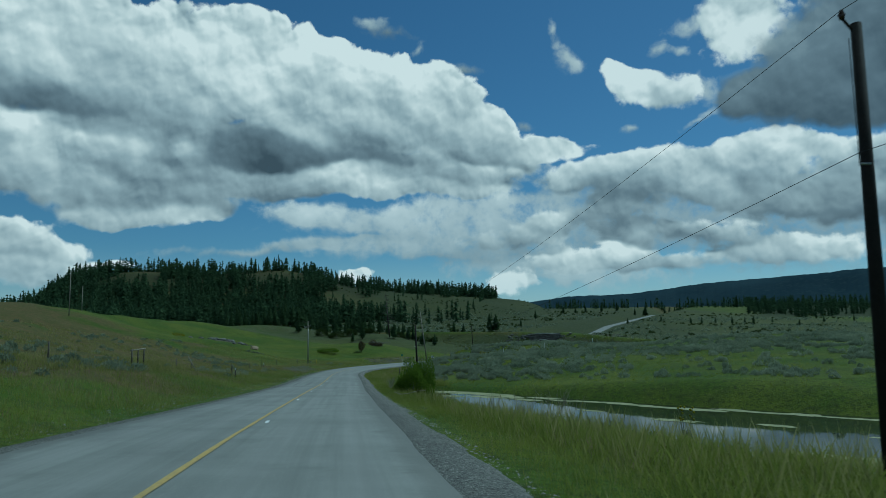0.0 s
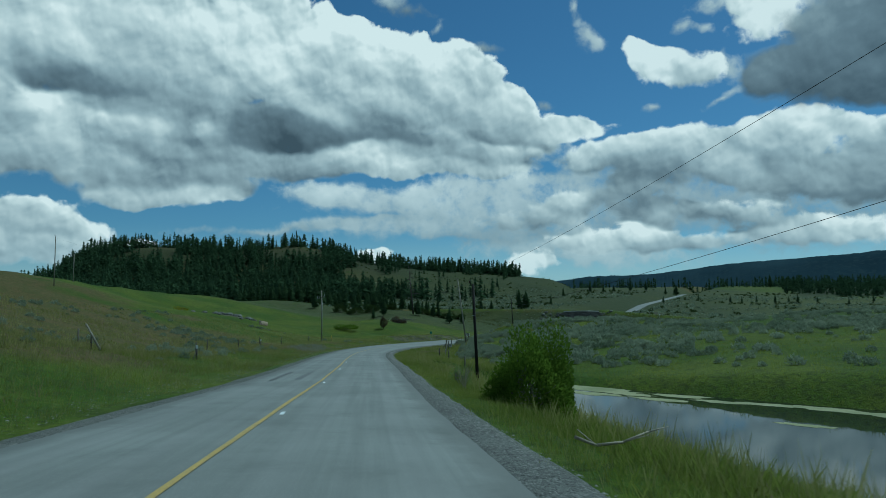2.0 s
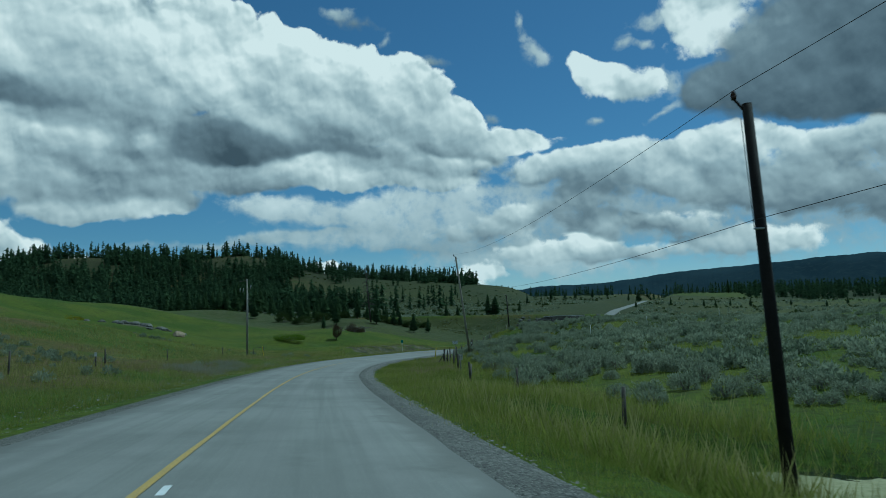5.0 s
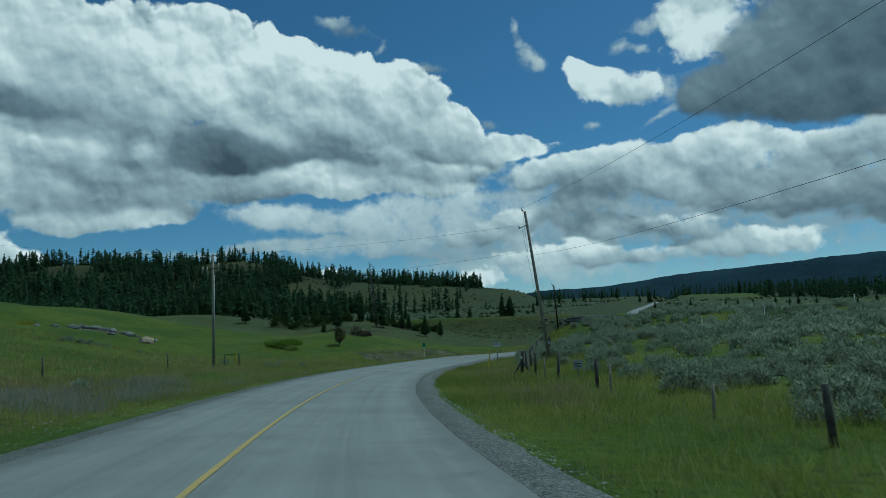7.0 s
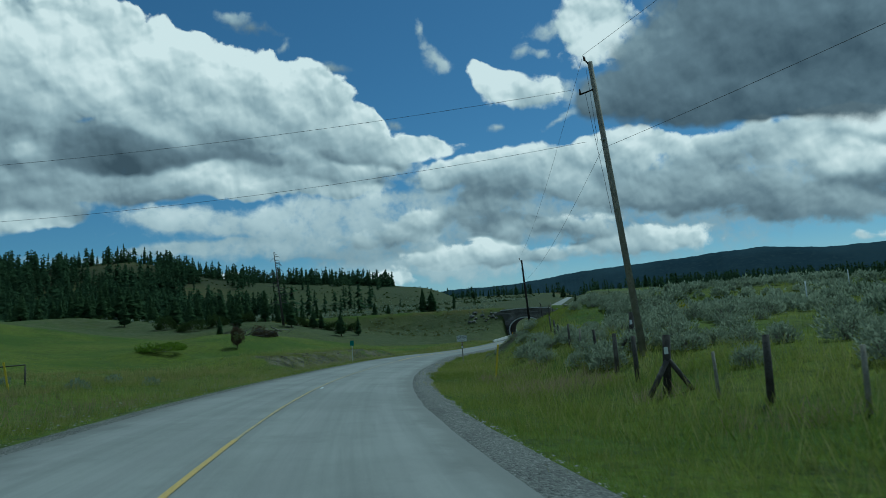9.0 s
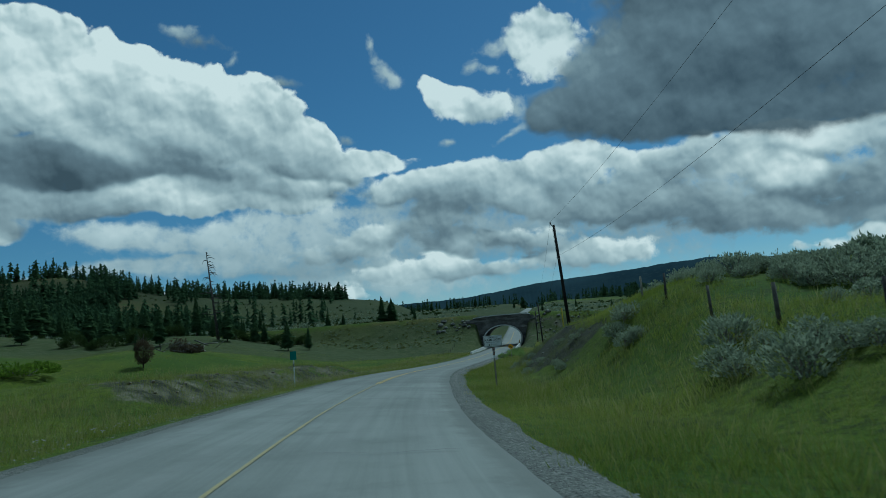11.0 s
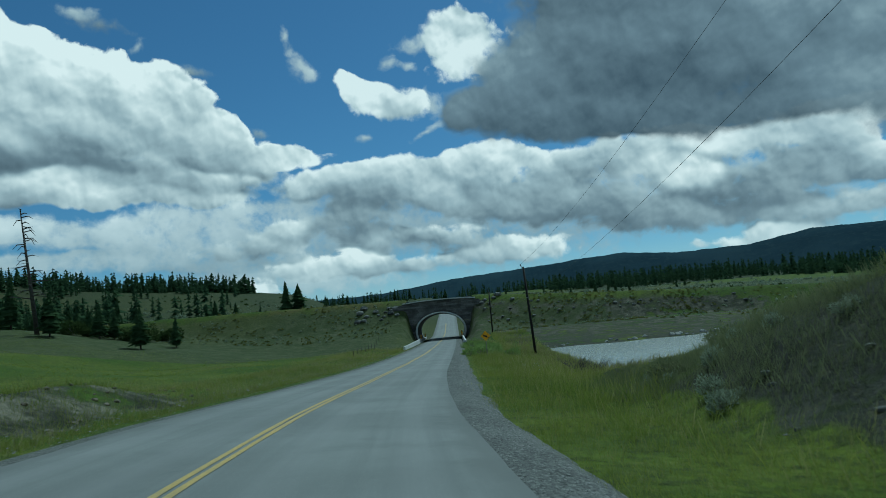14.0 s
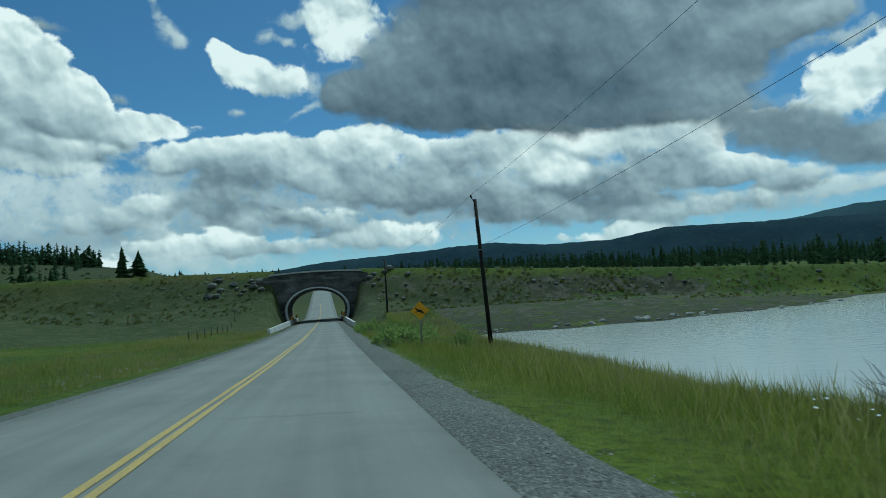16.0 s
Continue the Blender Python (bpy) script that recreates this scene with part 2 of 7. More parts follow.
def build_world():
    world = bpy.data.worlds.new("sky")
    scene.world = world
    world.use_nodes = True
    nt = world.node_tree
    nt.nodes.clear()
    out = nt.nodes.new("ShaderNodeOutputWorld")
    back = nt.nodes.new("ShaderNodeBackground")
    back.inputs["Strength"].default_value = 0.1
    nt.links.new(back.outputs[0], out.inputs[0])
    sky = nt.nodes.new("ShaderNodeTexSky")
    sky.sky_type, sky.sun_disc = "NISHITA", False
    sky.sun_elevation, sky.sun_rotation = radians(SUN_EL), radians(SUN_AZ)
    sky.altitude, sky.air_density, sky.dust_density, sky.ozone_density = 900.0, 1.0, 0.4, 3.0
    way = nt.nodes.new("ShaderNodeTexCoord").outputs["Generated"]
    parts = nt.nodes.new("ShaderNodeSeparateXYZ")
    nt.links.new(way, parts.inputs[0])
    az = mth(nt, "MULTIPLY", mth(nt, "ARCTAN2", parts.outputs[0], parts.outputs[1]), 57.29578)
    el = mth(nt, "MULTIPLY", mth(nt, "ARCSINE", parts.outputs[2]), 57.29578)
    flat = nt.nodes.new("ShaderNodeCombineXYZ")
    nt.links.new(az, flat.inputs[0])
    nt.links.new(el, flat.inputs[1])
    place = flat.outputs[0]
    # edges torn at three sizes
    bend = nt.nodes.new("ShaderNodeTexNoise")
    nt.links.new(place, bend.inputs["Vector"])
    bend.inputs["Scale"].default_value, bend.inputs["Detail"].default_value, bend.inputs["Roughness"].default_value = 0.20, 3.0, 0.5
    shift = nt.nodes.new("ShaderNodeVectorMath")
    shift.operation = "SUBTRACT"
    nt.links.new(bend.outputs["Color"], shift.inputs[0])
    shift.inputs[1].default_value = (0.5, 0.5, 0.5)
    move = nt.nodes.new("ShaderNodeVectorMath")
    move.operation = "MULTIPLY_ADD"
    nt.links.new(shift.outputs[0], move.inputs[0])
    move.inputs[1].default_value = (4.0, 2.6, 0.0)
    nt.links.new(place, move.inputs[2])
    torn = move.outputs[0]
    swirl = nt.nodes.new("ShaderNodeTexNoise")
    nt.links.new(place, swirl.inputs["Vector"])
    swirl.inputs["Scale"].default_value, swirl.inputs["Detail"].default_value, swirl.inputs["Roughness"].default_value = 0.30, 3.0, 0.5
    lumpy = nt.nodes.new("ShaderNodeVectorMath")
    lumpy.operation = "MULTIPLY_ADD"
    nt.links.new(swirl.outputs["Color"], lumpy.inputs[0])
    lumpy.inputs[1].default_value = (1.5, 1.3, 0.0)
    nt.links.new(place, lumpy.inputs[2])

    def moved(dx, dy):
        n = nt.nodes.new("ShaderNodeVectorMath")
        n.operation = "ADD"
        nt.links.new(lumpy.outputs[0], n.inputs[0])
        n.inputs[1].default_value = (dx, dy, 0.0)
        return n.outputs[0]

    fine, wisp = noise_at(nt, place, 0.36, 9.0, 0.60), noise_at(nt, torn, 0.9, 8.0, 0.62)
    puff, puff_up = (heaps(nt, v, 0.17) for v in (moved(0, 0), moved(0.5, 0.9)))
    small, small_up = (heaps(nt, v, 0.55) for v in (moved(0, 0), moved(0.16, 0.30)))

    def gather(blobs):
        """Cover, and brightness as the mean of the parts weighed by their nearness."""
        cover = weight = shade = None
        spot = torn
        for k, (a, e, rx, ry, tilt, middle, rise) in enumerate(blobs):
            if k % 6 == 5:
                # the next parts wait for those before them, which keeps the shader small
                late = nt.nodes.new("ShaderNodeVectorMath")
                late.operation = "MULTIPLY_ADD"
                nt.links.new(shade, late.inputs[0])
                late.inputs[1].default_value = (1e-5, 1e-5, 0.0)
                nt.links.new(torn, late.inputs[2])
                spot = late.outputs[0]
            m = nt.nodes.new("ShaderNodeMapping")
            m.vector_type = "TEXTURE"
            nt.links.new(spot, m.inputs[0])
            m.inputs[1].default_value, m.inputs[2].default_value, m.inputs[3].default_value = (a, e, 0), (0, 0, radians(tilt)), (rx * 1.46, ry * 1.48, 1)
            length = nt.nodes.new("ShaderNodeVectorMath")
            length.operation = "LENGTH"
            nt.links.new(m.outputs[0], length.inputs[0])
            w = rng(nt, length.outputs["Value"], 1.0, 0.0, kind="LINEAR")
            split = nt.nodes.new("ShaderNodeSeparateXYZ")
            nt.links.new(m.outputs[0], split.inputs[0])
            heavy = mth(nt, "POWER", w, 3.0)
            s = mth(nt, "MULTIPLY", mth(nt, "MULTIPLY_ADD", mth(nt, "MULTIPLY_ADD", split.outputs[0], 0.3, split.outputs[1]), rise * 1.3, middle), heavy)
            cover = w if cover is None else mth(nt, "ADD", cover, w)
            weight = heavy if weight is None else mth(nt, "ADD", weight, heavy)
            shade = s if shade is None else mth(nt, "ADD", shade, s)
        return mth(nt, "MINIMUM", cover, 1.0), mth(nt, "DIVIDE", shade, mth(nt, "ADD", weight, 0.001))

    relief = mth(nt, "MULTIPLY", mth(nt, "ADD", mth(nt, "SUBTRACT", puff_up, puff), mth(nt, "MULTIPLY", mth(nt, "SUBTRACT", small_up, small), 0.55)), 0.9)
    lumpy_edge = mth(nt, "SUBTRACT", 0.42, mth(nt, "ADD", mth(nt, "MULTIPLY", puff, 0.55), mth(nt, "MULTIPLY", small, 0.45)))
    soft_tone = mth(nt, "MULTIPLY", mth(nt, "SUBTRACT", fine, 0.5), 0.30)
    colour = mixc(nt, 1.0, sky.outputs[0], (0.51, 0.565, 0.575), "MULTIPLY")
    layers = (
        (VEILS + VEILS_LOW + VEILS_EDGE, 0.28, 1.0, 0.9, 2.3, 0.3, 0.4, 0.05),
        (LEFT_TOP + LEFT_LOW + LEFT_FOOT + LEFT_FILL, 0.16, 0.42, 1.0, 0.95, 0.7, 1.3, 0.16),
        (RIGHT_HIGH + RIGHT_LOW + RIGHT_EDGE, 0.22, 0.56, 0.97, 1.25, 0.6, 1.3, 0.14),
        (DARK, 0.18, 0.55, 0.97, 0.8, 0.5, 0.9, 0.30),
    )
    for blobs, soft0, soft1, most, rough, round_edge, carve, rim in layers:
        cover, shade = gather(blobs)
        ragged = mth(nt, "ADD", cover, mth(nt, "MULTIPLY", mth(nt, "SUBTRACT", mth(nt, "MULTIPLY_ADD", wisp, 0.4, mth(nt, "MULTIPLY", fine, 0.6)), 0.5), rough))
        ragged = mth(nt, "ADD", ragged, mth(nt, "MULTIPLY", lumpy_edge, round_edge))
        vague = mth(nt, "MULTIPLY_ADD", shade, -0.40, soft1 + 0.28)
        alpha = mth(nt, "MULTIPLY", rng(nt, ragged, soft0, vague), rng(nt, cover, 0.0, 0.12, 0.0, most))
        depth = mth(nt, "MULTIPLY", relief, mth(nt, "MULTIPLY", rng(nt, ragged, 0.2, 0.75, 1.0, 0.5), mth(nt, "MULTIPLY_ADD", shade, carve, carve * 0.15)))
        shade = mth(nt, "MULTIPLY_ADD", shade, 1.25, -0.20)
        lit = mth(nt, "ADD", mth(nt, "ADD", shade, soft_tone), depth)
        lit = mth(nt, "ADD", lit, rng(nt, ragged, soft0, soft0 + 0.3, rim, 0.0))
        ramp = nt.nodes.new("ShaderNodeValToRGB")
        nt.links.new(lit, ramp.inputs[0])
        stops = ramp.color_ramp.elements
        stops[0].position, stops[0].color = 0.0, (0.80, 0.92, 1.06, 1)
        stops[1].position, stops[1].color = 1.0, (10.0, 8.5, 7.55, 1)
        for at, c in ((0.28, (2.15, 2.28, 2.42, 1)), (0.55, (4.4, 4.35, 4.25, 1)), (0.8, (7.2, 6.55, 6.0, 1))):
            stops.new(at).color = c
        colour = mixc(nt, alpha, colour, ramp.outputs[0])
    # broken cloud over the rest of the sky, out of this view
    aside = mth(nt, "MAXIMUM", rng(nt, el, 29.0, 36.0), rng(nt, mth(nt, "ABSOLUTE", mth(nt, "SUBTRACT", az, 16.0)), 52.0, 62.0))
    wide = noise_at(nt, way, 2.6, 8.0, 0.58)
    rest = mth(nt, "MULTIPLY", rng(nt, wide, 0.47, 0.58), aside)
    colour = mixc(nt, rest, colour, (5.6, 5.5, 5.2))
    haze = rng(nt, el, 0.0, 7.0, 0.45, 0.0)
    colour = mixc(nt, haze, colour, (5.7, 5.9, 5.8))
    nt.links.new(colour, back.inputs["Color"])
    world.cycles.sampling_method, world.cycles.sample_map_resolution = "MANUAL", 512
    sun = new("sun", bpy.data.lights.new("sun", "SUN"))
    sun.data.energy, sun.data.angle, sun.data.color = 2.8, radians(10), (1.0, 0.95, 0.87)
    a, e = radians(SUN_AZ), radians(SUN_EL)
    sun.matrix_world = look((math.sin(a) * math.cos(e) * 60, math.cos(a) * math.cos(e) * 60, math.sin(e) * 60), (0, 0, 0))


build_world()

# ---------------------------------------------------------------- materials


def material(name, colours, scale=1.0, rough=0.8, bump=0.3, fine=12.0, metal=0.0, contrast=(0.35, 0.65), spread=0.0, depth=0.02, detail=6.0, gloss=0.25):
    """Two or three colours mixed by a broad and a fine noise, with relief; spread: change of value from object to object."""
    m = bpy.data.materials.new(name)
    m.use_nodes = True
    nt = m.node_tree
    bsdf = nt.nodes["Principled BSDF"]
    co = nt.nodes.new("ShaderNodeTexCoord").outputs["Object"]
    broad, small = noise_at(nt, co, scale, detail, 0.6), noise_at(nt, co, scale * fine, 5.0, 0.6)
    c = mixc(nt, rng(nt, broad, *contrast), colours[0], colours[1])
    if len(colours) > 2:
        c = mixc(nt, rng(nt, small, 0.45, 0.75), c, colours[2])
    c = mixc(nt, rng(nt, small, 0.2, 0.8, 0.0, 0.35), c, tuple(v * 0.6 for v in colours[0]))
    if spread:
        info = nt.nodes.new("ShaderNodeObjectInfo")
        hsv = nt.nodes.new("ShaderNodeHueSaturation")
        nt.links.new(rng(nt, info.outputs["Random"], 0, 1, 1 - spread, 1 + spread, "LINEAR"), hsv.inputs["Value"])
        nt.links.new(c, hsv.inputs["Color"])
        c = hsv.outputs[0]
    nt.links.new(c, bsdf.inputs["Base Color"])
    nt.links.new(rng(nt, small, 0.2, 0.8, max(rough - 0.1, 0.05), min(rough + 0.1, 1.0)), bsdf.inputs["Roughness"])
    bsdf.inputs["Metallic"].default_value = metal
    bsdf.inputs["Specular IOR Level"].default_value = gloss
    if bump:
        b = nt.nodes.new("ShaderNodeBump")
        b.inputs["Strength"].default_value, b.inputs["Distance"].default_value = bump, depth
        nt.links.new(small, b.inputs["Height"])
        nt.links.new(b.outputs[0], bsdf.inputs["Normal"])
    return m


def blade_material(name, low, high, thin=0.4):
    """For leaves and blades: a colour that varies by piece and over the ground."""
    m = bpy.data.materials.new(name)
    m.use_nodes = True
    nt = m.node_tree
    out = nt.nodes["Material Output"]
    nt.nodes.remove(nt.nodes["Principled BSDF"])
    geo = nt.nodes.new("ShaderNodeNewGeometry")
    co = nt.nodes.new("ShaderNodeTexCoord").outputs["Object"]
    broad = noise_at(nt, co, 0.12, 5.0, 0.6)
    mixed = mth(nt, "ADD", mth(nt, "MULTIPLY", geo.outputs["Random Per Island"], 0.5), mth(nt, "MULTIPLY", rng(nt, broad, 0.3, 0.7), 0.5))
    c = mixc(nt, mixed, low, high)
    front, through_leaf, both = (nt.nodes.new(k) for k in ("ShaderNodeBsdfDiffuse", "ShaderNodeBsdfTranslucent", "ShaderNodeMixShader"))
    both.inputs[0].default_value = thin
    nt.links.new(c, front.inputs[0])
    nt.links.new(c, through_leaf.inputs[0])
    nt.links.new(front.outputs[0], both.inputs[1])
    nt.links.new(through_leaf.outputs[0], both.inputs[2])
    nt.links.new(both.outputs[0], out.inputs[0])
    return m


def ground_material():
    m = bpy.data.materials.new("ground")
    m.use_nodes = True
    nt = m.node_tree
    bsdf = nt.nodes["Principled BSDF"]
    co = nt.nodes.new("ShaderNodeTexCoord").outputs["Object"]
    huge, broad, mid, small = (noise_at(nt, co, s, 6.0, 0.62) for s in (0.012, 0.06, 0.45, 5.0))
    zone = {}
    for key in ("dry", "dirt", "sage", "dark_tone", "pale"):
        a = nt.nodes.new("ShaderNodeAttribute")
        a.attribute_name = key
        zone[key] = a.outputs["Fac"]
    green = mixc(nt, rng(nt, broad, 0.35, 0.65), (0.050, 0.090, 0.005), (0.108, 0.132, 0.011))
    green = mixc(nt, rng(nt, mid, 0.45, 0.7, 0, 0.6), green, (0.046, 0.060, 0.010))
    straw = mixc(nt, rng(nt, mid, 0.4, 0.6), (0.118, 0.084, 0.036), (0.085, 0.078, 0.024))
    dry = rng(nt, mth(nt, "ADD", zone["dry"], mth(nt, "MULTIPLY", mth(nt, "SUBTRACT", broad, 0.5), 1.6)), 0.35, 0.75)
    c = mixc(nt, dry, green, straw)
    grey = mixc(nt, rng(nt, mid, 0.4, 0.62), (0.044, 0.060, 0.020), (0.082, 0.092, 0.044))
    grey = mixc(nt, rng(nt, huge, 0.45, 0.6, 0.0, 0.7), grey, (0.080, 0.088, 0.022))
    c = mixc(nt, rng(nt, mth(nt, "ADD", zone["sage"], mth(nt, "MULTIPLY", mth(nt, "SUBTRACT", mid, 0.5), 0.8)), 0.3, 0.7), c, grey)
    soil = mixc(nt, rng(nt, mid, 0.35, 0.65), (0.022, 0.021, 0.018), (0.055, 0.052, 0.044))
    soil = mixc(nt, mth(nt, "MULTIPLY", zone["pale"], rng(nt, mid, 0.45, 0.65, 0.0, 0.8)), soil, (0.20, 0.18, 0.13))
    c = mixc(nt, rng(nt, mth(nt, "ADD", zone["dirt"], mth(nt, "MULTIPLY", mth(nt, "SUBTRACT", mid, 0.5), 1.3)), 0.4, 0.62), c, soil)
    # Near-black green mixed in where the ground is to be darker.
    c = mixc(nt, zone["dark_tone"], c, (0.016, 0.024, 0.012))
    tuft = noise_at(nt, co, 2.3, 5.0, 0.75)
    c = mixc(nt, rng(nt, tuft, 0.48, 0.62, 0.0, 0.7), c, (0.028, 0.036, 0.010))
    c = mixc(nt, rng(nt, tuft, 0.46, 0.34, 0.0, 0.35), c, (0.15, 0.14, 0.05))
    c = mixc(nt, rng(nt, small, 0.3, 0.7, 0.0, 0.45), c, (0.03, 0.036, 0.010))
    nt.links.new(c, bsdf.inputs["Base Color"])
    bsdf.inputs["Roughness"].default_value = 0.95
    bsdf.inputs["Specular IOR Level"].default_value = 0.1
    b = nt.nodes.new("ShaderNodeBump")
    b.inputs["Strength"].default_value, b.inputs["Distance"].default_value = 0.8, 0.12
    nt.links.new(mth(nt, "ADD", small, mid), b.inputs["Height"])
    nt.links.new(b.outputs[0], bsdf.inputs["Normal"])
    return m


def asphalt_material(name="asphalt", tone=1.0):
    m = material(name, [tuple(v * tone for v in c) for c in ((0.182, 0.185, 0.172), (0.24, 0.243, 0.226), (0.31, 0.312, 0.29))], 0.25, 0.82, 0.5, 160.0, depth=0.006, gloss=0.12)
    nt = m.node_tree
    bsdf = nt.nodes["Principled BSDF"]
    old = bsdf.inputs["Base Color"].links[0].from_socket
    uv = nt.nodes.new("ShaderNodeUVMap").outputs[0]
    split = nt.nodes.new("ShaderNodeSeparateXYZ")
    nt.links.new(uv, split.inputs[0])
    # wheel tracks worn paler, patches and tyre streaks that run along the lane
    stretch = nt.nodes.new("ShaderNodeMapping")
    stretch.inputs[3].default_value = (3.0, 0.05, 1.0)
    nt.links.new(uv, stretch.inputs[0])
    streak = noise_at(nt, stretch.outputs[0], 1.0, 6.0, 0.65)
    c = mixc(nt, rng(nt, streak, 0.35, 0.7, 0.0, 0.42), old, (0.125, 0.126, 0.12))
    blotch = noise_at(nt, uv, 0.55, 5.0, 0.7)
    c = mixc(nt, rng(nt, blotch, 0.5, 0.72, 0.0, 0.4), c, (0.115, 0.116, 0.11))
    edge = mth(nt, "ABSOLUTE", split.outputs[0])
    c = mixc(nt, rng(nt, mth(nt, "ADD", edge, mth(nt, "MULTIPLY", blotch, 1.2)), 3.7, 4.2, 0.0, 0.6), c, (0.12, 0.12, 0.11))
    track = mth(nt, "ABSOLUTE", mth(nt, "SUBTRACT", mth(nt, "ABSOLUTE", mth(nt, "SUBTRACT", mth(nt, "ABSOLUTE", split.outputs[0]), 1.85)), 0.8))
    c = mixc(nt, rng(nt, track, 0.5, 0.0, 0.0, 0.22), c, (0.25, 0.245, 0.235))
    nt.links.new(c, bsdf.inputs["Base Color"])
    return m


def gravel_material():
    m = material("gravel", [(0.105, 0.105, 0.096), (0.15, 0.149, 0.137), (0.19, 0.187, 0.172)], 0.6, 0.95, 0.0, 40.0, gloss=0.05)
    nt = m.node_tree
    bsdf = nt.nodes["Principled BSDF"]
    old = bsdf.inputs["Base Color"].links[0].from_socket
    co = nt.nodes.new("ShaderNodeTexCoord").outputs["Object"]
    grain = nt.nodes.new("ShaderNodeTexVoronoi")
    grain.inputs["Scale"].default_value = 34.0
    nt.links.new(co, grain.inputs["Vector"])
    tone = nt.nodes.new("ShaderNodeSeparateColor")
    nt.links.new(grain.outputs["Color"], tone.inputs[0])
    c = mixc(nt, rng(nt, tone.outputs[0], 0.6, 1.0, 0.0, 0.7), old, (0.27, 0.265, 0.24))
    c = mixc(nt, rng(nt, tone.outputs[1], 0.6, 0.95, 0.0, 0.8), c, (0.045, 0.045, 0.042))
    nt.links.new(c, bsdf.inputs["Base Color"])
    b = nt.nodes.new("ShaderNodeBump")
    b.inputs["Strength"].default_value, b.inputs["Distance"].default_value = 0.8, 0.02
    nt.links.new(rng(nt, grain.outputs["Distance"], 0.0, 0.7, 1.0, 0.0), b.inputs["Height"])
    nt.links.new(b.outputs[0], bsdf.inputs["Normal"])
    return m


def water_material(name, tint, rough, wave, size):
    m = bpy.data.materials.new(name)
    m.use_nodes = True
    nt = m.node_tree
    bsdf = nt.nodes["Principled BSDF"]
    bsdf.inputs["Base Color"].default_value = (*tint, 1)
    bsdf.inputs["Roughness"].default_value = rough
    bsdf.inputs["IOR"].default_value = 1.33
    co = nt.nodes.new("ShaderNodeTexCoord").outputs["Object"]
    b = nt.nodes.new("ShaderNodeBump")
    b.inputs["Strength"].default_value, b.inputs["Distance"].default_value = wave, 0.05
    nt.links.new(noise_at(nt, co, size, 4.0, 0.6), b.inputs["Height"])
    nt.links.new(b.outputs[0], bsdf.inputs["Normal"])
    return m


